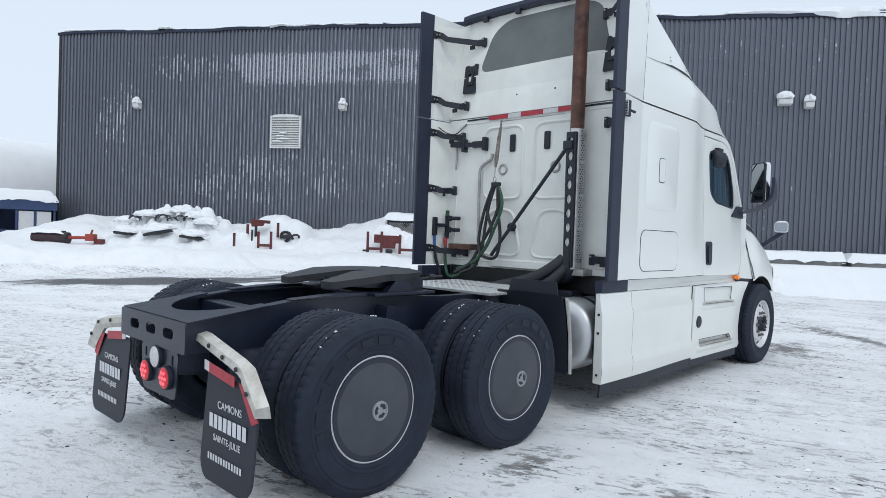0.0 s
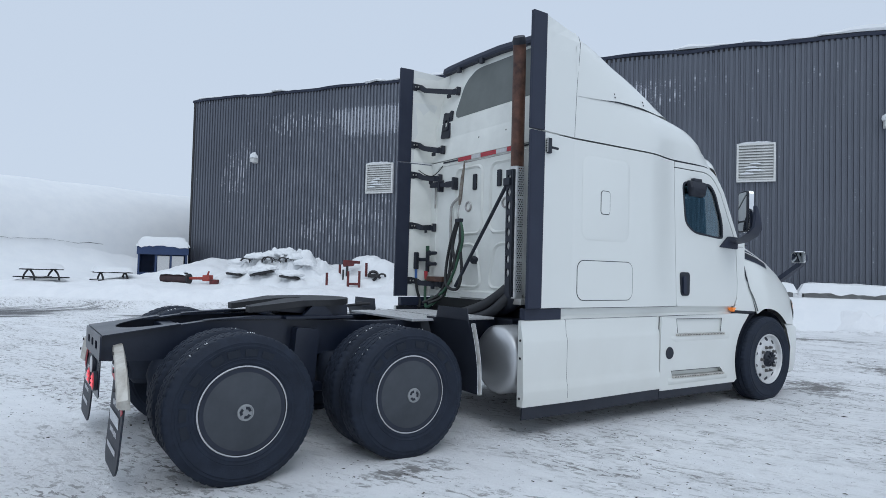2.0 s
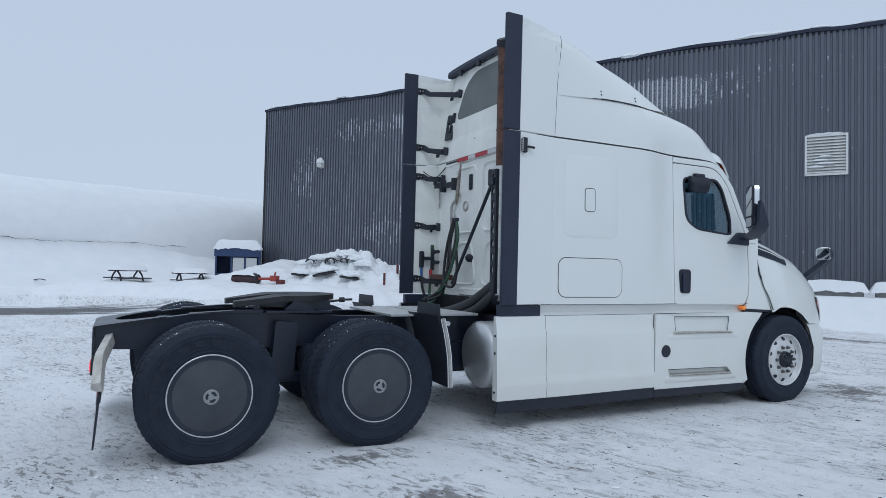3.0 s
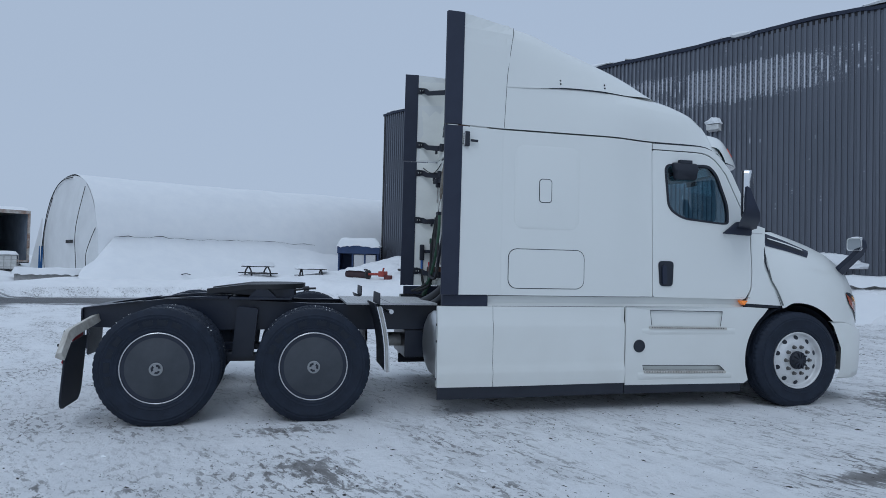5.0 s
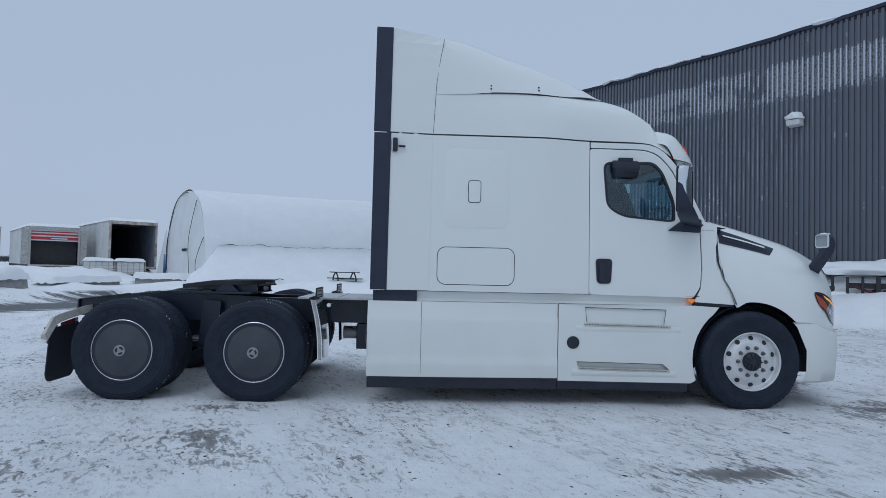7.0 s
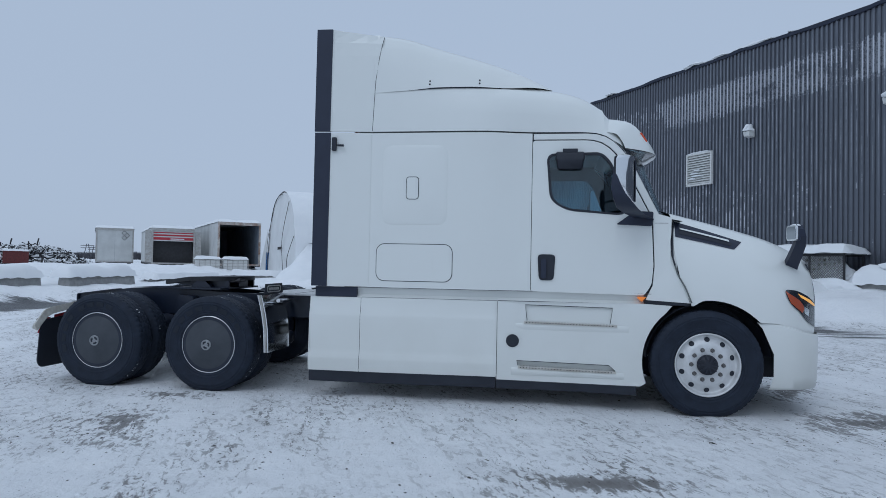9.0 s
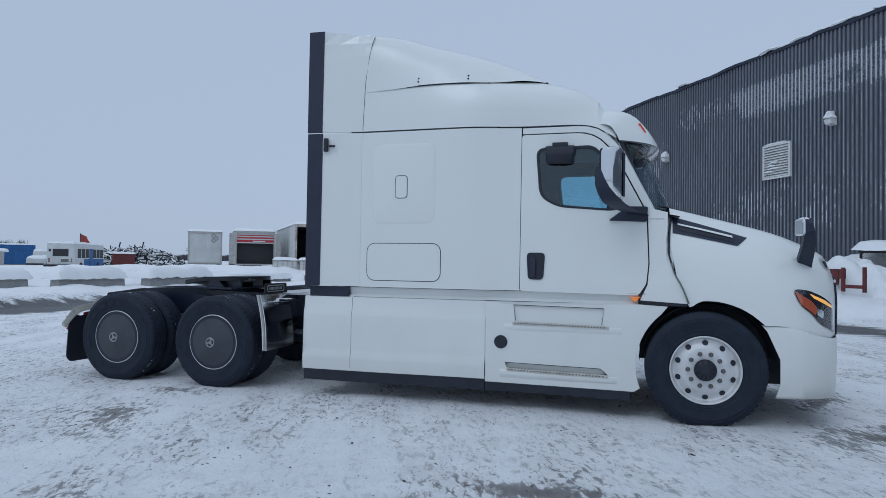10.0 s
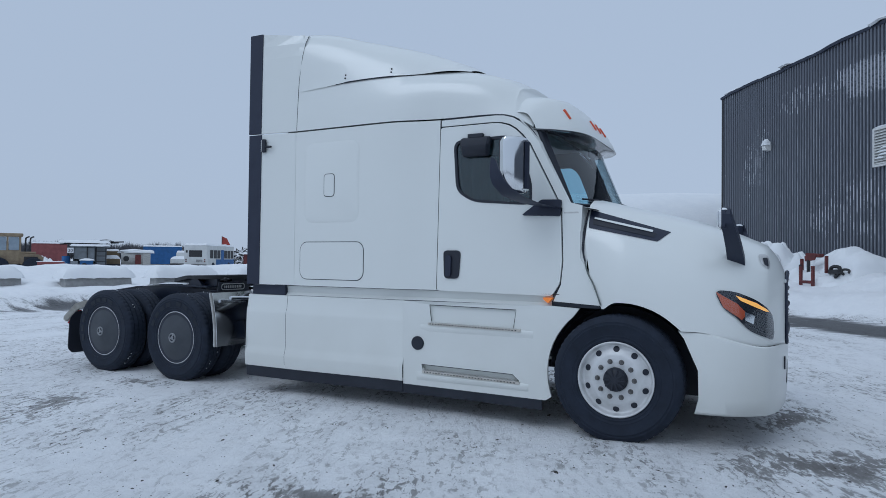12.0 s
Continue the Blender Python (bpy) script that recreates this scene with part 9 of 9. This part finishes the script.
def small_truck(name, az, d, yaw, material, label, eye=E12, l_=4.6, snow=0.35):
    """An old vehicle standing in the snow: bonnet, cab with windows, wheels."""
    x, y = far(az, d, eye)
    t = thing(name, label, "truck", m=pose(x, y, 0, 0, 0, yaw))
    part("body", boxed((0, 0, 0.5), (l_, 1.9, 1.25), 0.1), material, t)
    part("cab", plate(bmesh.new(), [(l_ * 0.35, 1.2), (l_ * 0.75, 1.2), (l_ * 0.68, 2.05), (l_ * 0.40, 2.05)], [], lambda u, v, q: (u, q, v), 0.05, 1.85), material, t)
    part("window", plate(bmesh.new(), [(l_ * 0.40, 1.3), (l_ * 0.70, 1.3), (l_ * 0.655, 1.92), (l_ * 0.43, 1.92)], [], lambda u, v, q: (u, q, v), 0.03, 0.045), STEEL_DARK, t)
    for x_ in (0.8, l_ - 0.9):
        part("wheel", spin(bmesh.new(), [(0.18, -0.03), (0.36, -0.02), (0.38, 0.1), (0.36, 0.22), (0.18, 0.23)], 16, "y", (x_, 0, 0.38)), RUBBER, t)
    part("bumper", boxed((-0.1, 0.0, 0.45), (0.02, 1.9, 0.65), 0.02), STEEL_DARK, t)
    snow_slab("snow_cap", (0.0, 0.0), (l_ * 0.36, 1.9), 1.2, snow, t, "", az)
    snow_slab("snow_cap", (l_ * 0.40, 0.0), (l_ * 0.7, 1.9), 2.03, snow * 0.7, t, "", az + 1)
    return t


small_truck("pickup_truck", 139.45, 88, 118, GREY_BOX, "white pickup truck covered with snow")
small_truck("old_van", 144.25, 79, 146, YELLOW, "old yellow and white van in the snow")
tkx, tky = far(144.2, 80, E12)
tk = thing("tank_trailer", "snow-covered silver tank with a round dark end", "tank", m=pose(tkx, tky, 0.15, 0, 0, 55) @ Matrix.Diagonal((0.82, 0.82, 0.9, 1)))
part("barrel", tube(bmesh.new(), [(0, 0, 1.3), (3.6, 0, 1.3)], 0.85, 20), ALU_DULL, tk, smooth=True)
part("end_ring", tube(bmesh.new(), [(0.6, -0.84, 1.2), (0.6, -0.88, 1.2)], 0.35, 16), STEEL_DARK, tk)
part("rust_panel", boxed((1.7, -0.95, 0.5), (2.4, -0.8, 1.7), 0.02), STEEL_RED, tk)
part("tank_box", boxed((2.6, -0.9, 0.4), (3.6, 0.2, 1.8), 0.05), ALU_DULL, tk)
snow_lump("snow_cap", (1.8, 0, 2.0), (2.1, 0.9, 0.42), tk, "", 2.2)

sbk = thing("snow_bank", "low white snow bank before a container", "snow bank", m=pose(*far(150.6, 104, E12), 0, 0, 0, 60))
snow_pile("snow", 8.0, 3.0, 0.95, sbk, seed=4.0)
# yellow loader at the edge of the yard
lx, ly = far(151.9, 52, E12)
ld = thing("wheel_loader", "weathered yellow loader with a glazed cab", "loader", m=pose(lx, ly, 0, 0, 0, 62))
part("engine_hood", plate(bmesh.new(), rounded([(0.85, 0.85), (2.15, 0.85), (2.2, 1.35), (1.9, 1.55), (0.85, 1.6)], 0.06), [], lambda u, v, q: (u, q, v), 0.0, 1.5), TAN, ld)
part("hood_top", boxed((0.85, 0.1, 1.58), (1.75, 1.4, 1.72), 0.05), TAN, ld)
part("grille", boxed((1.05, -0.015, 0.98), (1.85, 0.0, 1.38), 0.01), STEEL_DARK, ld)
part("cab_frame", plate(bmesh.new(), rounded([(-0.9, 0.9), (0.9, 0.9), (0.95, 1.55), (0.35, 1.75), (-0.9, 1.6)], 0.05), [], lambda u, v, q: (u, q, v), 0.1, 1.5), TAN, ld)
for x in (-0.75, 0.06, 0.78):
    for y in (0.12, 1.42):
        part("cab_post", boxed((x, y, 1.5), (x + 0.11, y + 0.08, 2.78), 0.02), TAN, ld)
part("cab_roof", boxed((-0.85, 0.0, 2.74), (1.0, 1.6, 2.96), 0.07), TAN, ld)
for x0, x1 in ((-0.62, 0.05), (0.18, 0.77)):
    part("cab_window", plate(bmesh.new(), rrect(x0, 1.68 if x0 < 0 else 1.82, x1, 2.70, 0.08), [], lambda u, v, q: (u, q, v), 0.13, 0.14), LOADER_GLASS, ld, "pale cab window")
part("window_rail", boxed((-0.75, 0.11, 1.62), (0.88, 0.15, 1.80), 0.02), TAN, ld)
for x in (1.15, 1.42):
    part("stack", tube(bmesh.new(), bend([(x, 0.5, 1.6), (x, 0.5, 2.5), (x + 0.05, 0.5, 2.68), (x + 0.22, 0.5, 2.76)], 4), 0.05, 8), STEEL_DARK, ld, smooth=True)
part("chassis", boxed((-1.2, 0.2, 0.45), (2.2, 1.3, 0.95), 0.04), STEEL_DARK, ld)
for x in (-0.4, 1.6):
    for y in (-0.25, 1.3):
        part("wheel", spin(bmesh.new(), [(0.25, 0.0), (0.62, 0.03), (0.68, 0.22), (0.62, 0.42), (0.25, 0.45)], 20, "y", (x, y, 0.65)), RUBBER, ld)

fl = thing("flag_pole", "pole with a red flag above the scrap yard", "flag", m=pose(-102.2, 97.6, 0, 0, 0, 46))
part("pole", tube(bmesh.new(), [(0, 0, 0), (0, 0, 6.3)], 0.08, 6), STEEL_DARK, fl)
part("flag", loft(bmesh.new(), [[(0.0, 0, 3.4), (0.7, 0.25, 3.3), (1.3, 0.0, 3.35), (1.9, 0.2, 3.3)], [(0.0, 0, 4.8), (0.7, 0.25, 4.9), (1.3, 0.0, 4.6), (1.8, 0.2, 4.3)], [(0.0, 0, 6.2), (0.5, 0.25, 6.0), (1.1, 0.0, 5.7), (1.4, 0.2, 5.0)]]), ORANGE, fl, "red flag", smooth=True)
for az, hh in ((137.4, 3.5), (127.8, 4.0), (127.3, 3.2)):
    py = thing("lattice_pylon", "distant grey lattice pylon", "pylon", group="distant pylons", m=pose(*far(az, 320), 0, 0, 0, az))
    for a in (-1, 1):
        part("leg", tube(bmesh.new(), [(0, a * 1.6, 0), (0, a * 0.3, hh + 3)], 0.14, 4), HAZY_GREY, py)
    for z in (0.75, 0.9):
        part("arm", tube(bmesh.new(), [(0, -2.6, (hh + 3) * z), (0, 2.6, (hh + 3) * z)], 0.12, 4), HAZY_GREY, py)


def far_woods(a0, a1, d, hgt, seed, label):
    """Bare far woods: a dense stand of stems and twigs."""
    rnd_ = random.Random(seed)
    bm_ = bmesh.new()
    n = int((a1 - a0) * 60)
    for k in range(n):
        az = a0 + (a1 - a0) * k / n + rnd_.uniform(-0.05, 0.05)
        dd = d * rnd_.uniform(0.95, 1.12)
        x, y = far(az, dd)
        h = hgt * (0.80 + 0.25 * fbm(az * 0.6, seed) + rnd_.uniform(-0.06, 0.09))
        for q in range(14):
            ox, oy = rnd_.uniform(-1.6, 1.6), rnd_.uniform(-1.6, 1.6)
            z0 = h * rnd_.uniform(0.0, 0.55)
            z1 = min(h, z0 + h * rnd_.uniform(0.3, 0.7))
            w = rnd_.uniform(0.10, 0.26)
            tx, ty = ox + rnd_.uniform(-1.4, 1.4), oy + rnd_.uniform(-1.4, 1.4)
            vs = [bm_.verts.new((x + ox - w, y + oy, z0)), bm_.verts.new((x + ox + w, y + oy, z0)), bm_.verts.new((x + tx, y + ty, z1)), bm_.verts.new((x + ox, y + oy + w, z0))]
            bm_.faces.new((vs[0], vs[1], vs[2]))
            bm_.faces.new((vs[1], vs[3], vs[2]))
            bm_.faces.new((vs[3], vs[0], vs[2]))
    ob = part("far_woods", bm_, HAZY_GREY)
    return tagged(ob, label, "woods", kind="stuff")


far_woods(139.5, 175, 330, 9.5, 3, "bare woods coloured haze-grey along the far edge of the fields")
far_woods(118, 139.5, 420, 5.0, 5, "thin line of distant bare trees")
# added out of view: closes the horizon that glass and chrome reflect
far_woods(178, 385, 240, 7.0, 8, "unseen bare woods added to close the far side of the yard")


# ---- loose grit and clods on the packed snow ----
def litter(name, count, seed, size, material, label, flatness):
    rnd_ = random.Random(seed)
    bm_ = bmesh.new()
    made = 0
    while made < count:
        x, y = rnd_.uniform(-3.5, 12), rnd_.uniform(-6.6, 3.5)
        dens = 0.5 + 0.9 * fbm(x * 0.55, y * 0.9, seed * 1.0) + 0.35 * fbm(x * 2.0, y * 2.0, seed + 4.0)
        if rnd_.random() > dens * 0.8:
            continue
        made += 1
        s = size * rnd_.uniform(0.35, 1.0) ** 1.5 * (2.0 if rnd_.random() < 0.06 else 1.0)
        a = rnd_.gauss(-1.25, 0.6)
        l_ = s * rnd_.uniform(1.0, 2.8)
        z = ground_height(x, y)
        ca, sa = math.cos(a), math.sin(a)
        ring = []
        for k in range(5):
            t = 2 * math.pi * k / 5 + rnd_.uniform(-0.4, 0.4)
            px, py = l_ * math.cos(t), s * math.sin(t)
            ring.append(bm_.verts.new((x + px * ca - py * sa, y + px * sa + py * ca, z - 0.002)))
        top = bm_.verts.new((x + rnd_.uniform(-0.3, 0.3) * s, y, z + s * flatness))
        for k in range(5):
            bm_.faces.new((ring[k], ring[(k + 1) % 5], top))
    return tagged(part(name, bm_, material), label, "debris", kind="stuff")


litter("grit", 8500, 11, 0.0095, shader("grit_dark", (0.06, 0.055, 0.05), 0.9, vary=0.4, scale=8), "dark grit and frozen mud specks on the packed snow", 0.35)
litter("snow_clods", 2600, 12, 0.012, SNOW, "small loose clods of snow on the yard", 0.6)
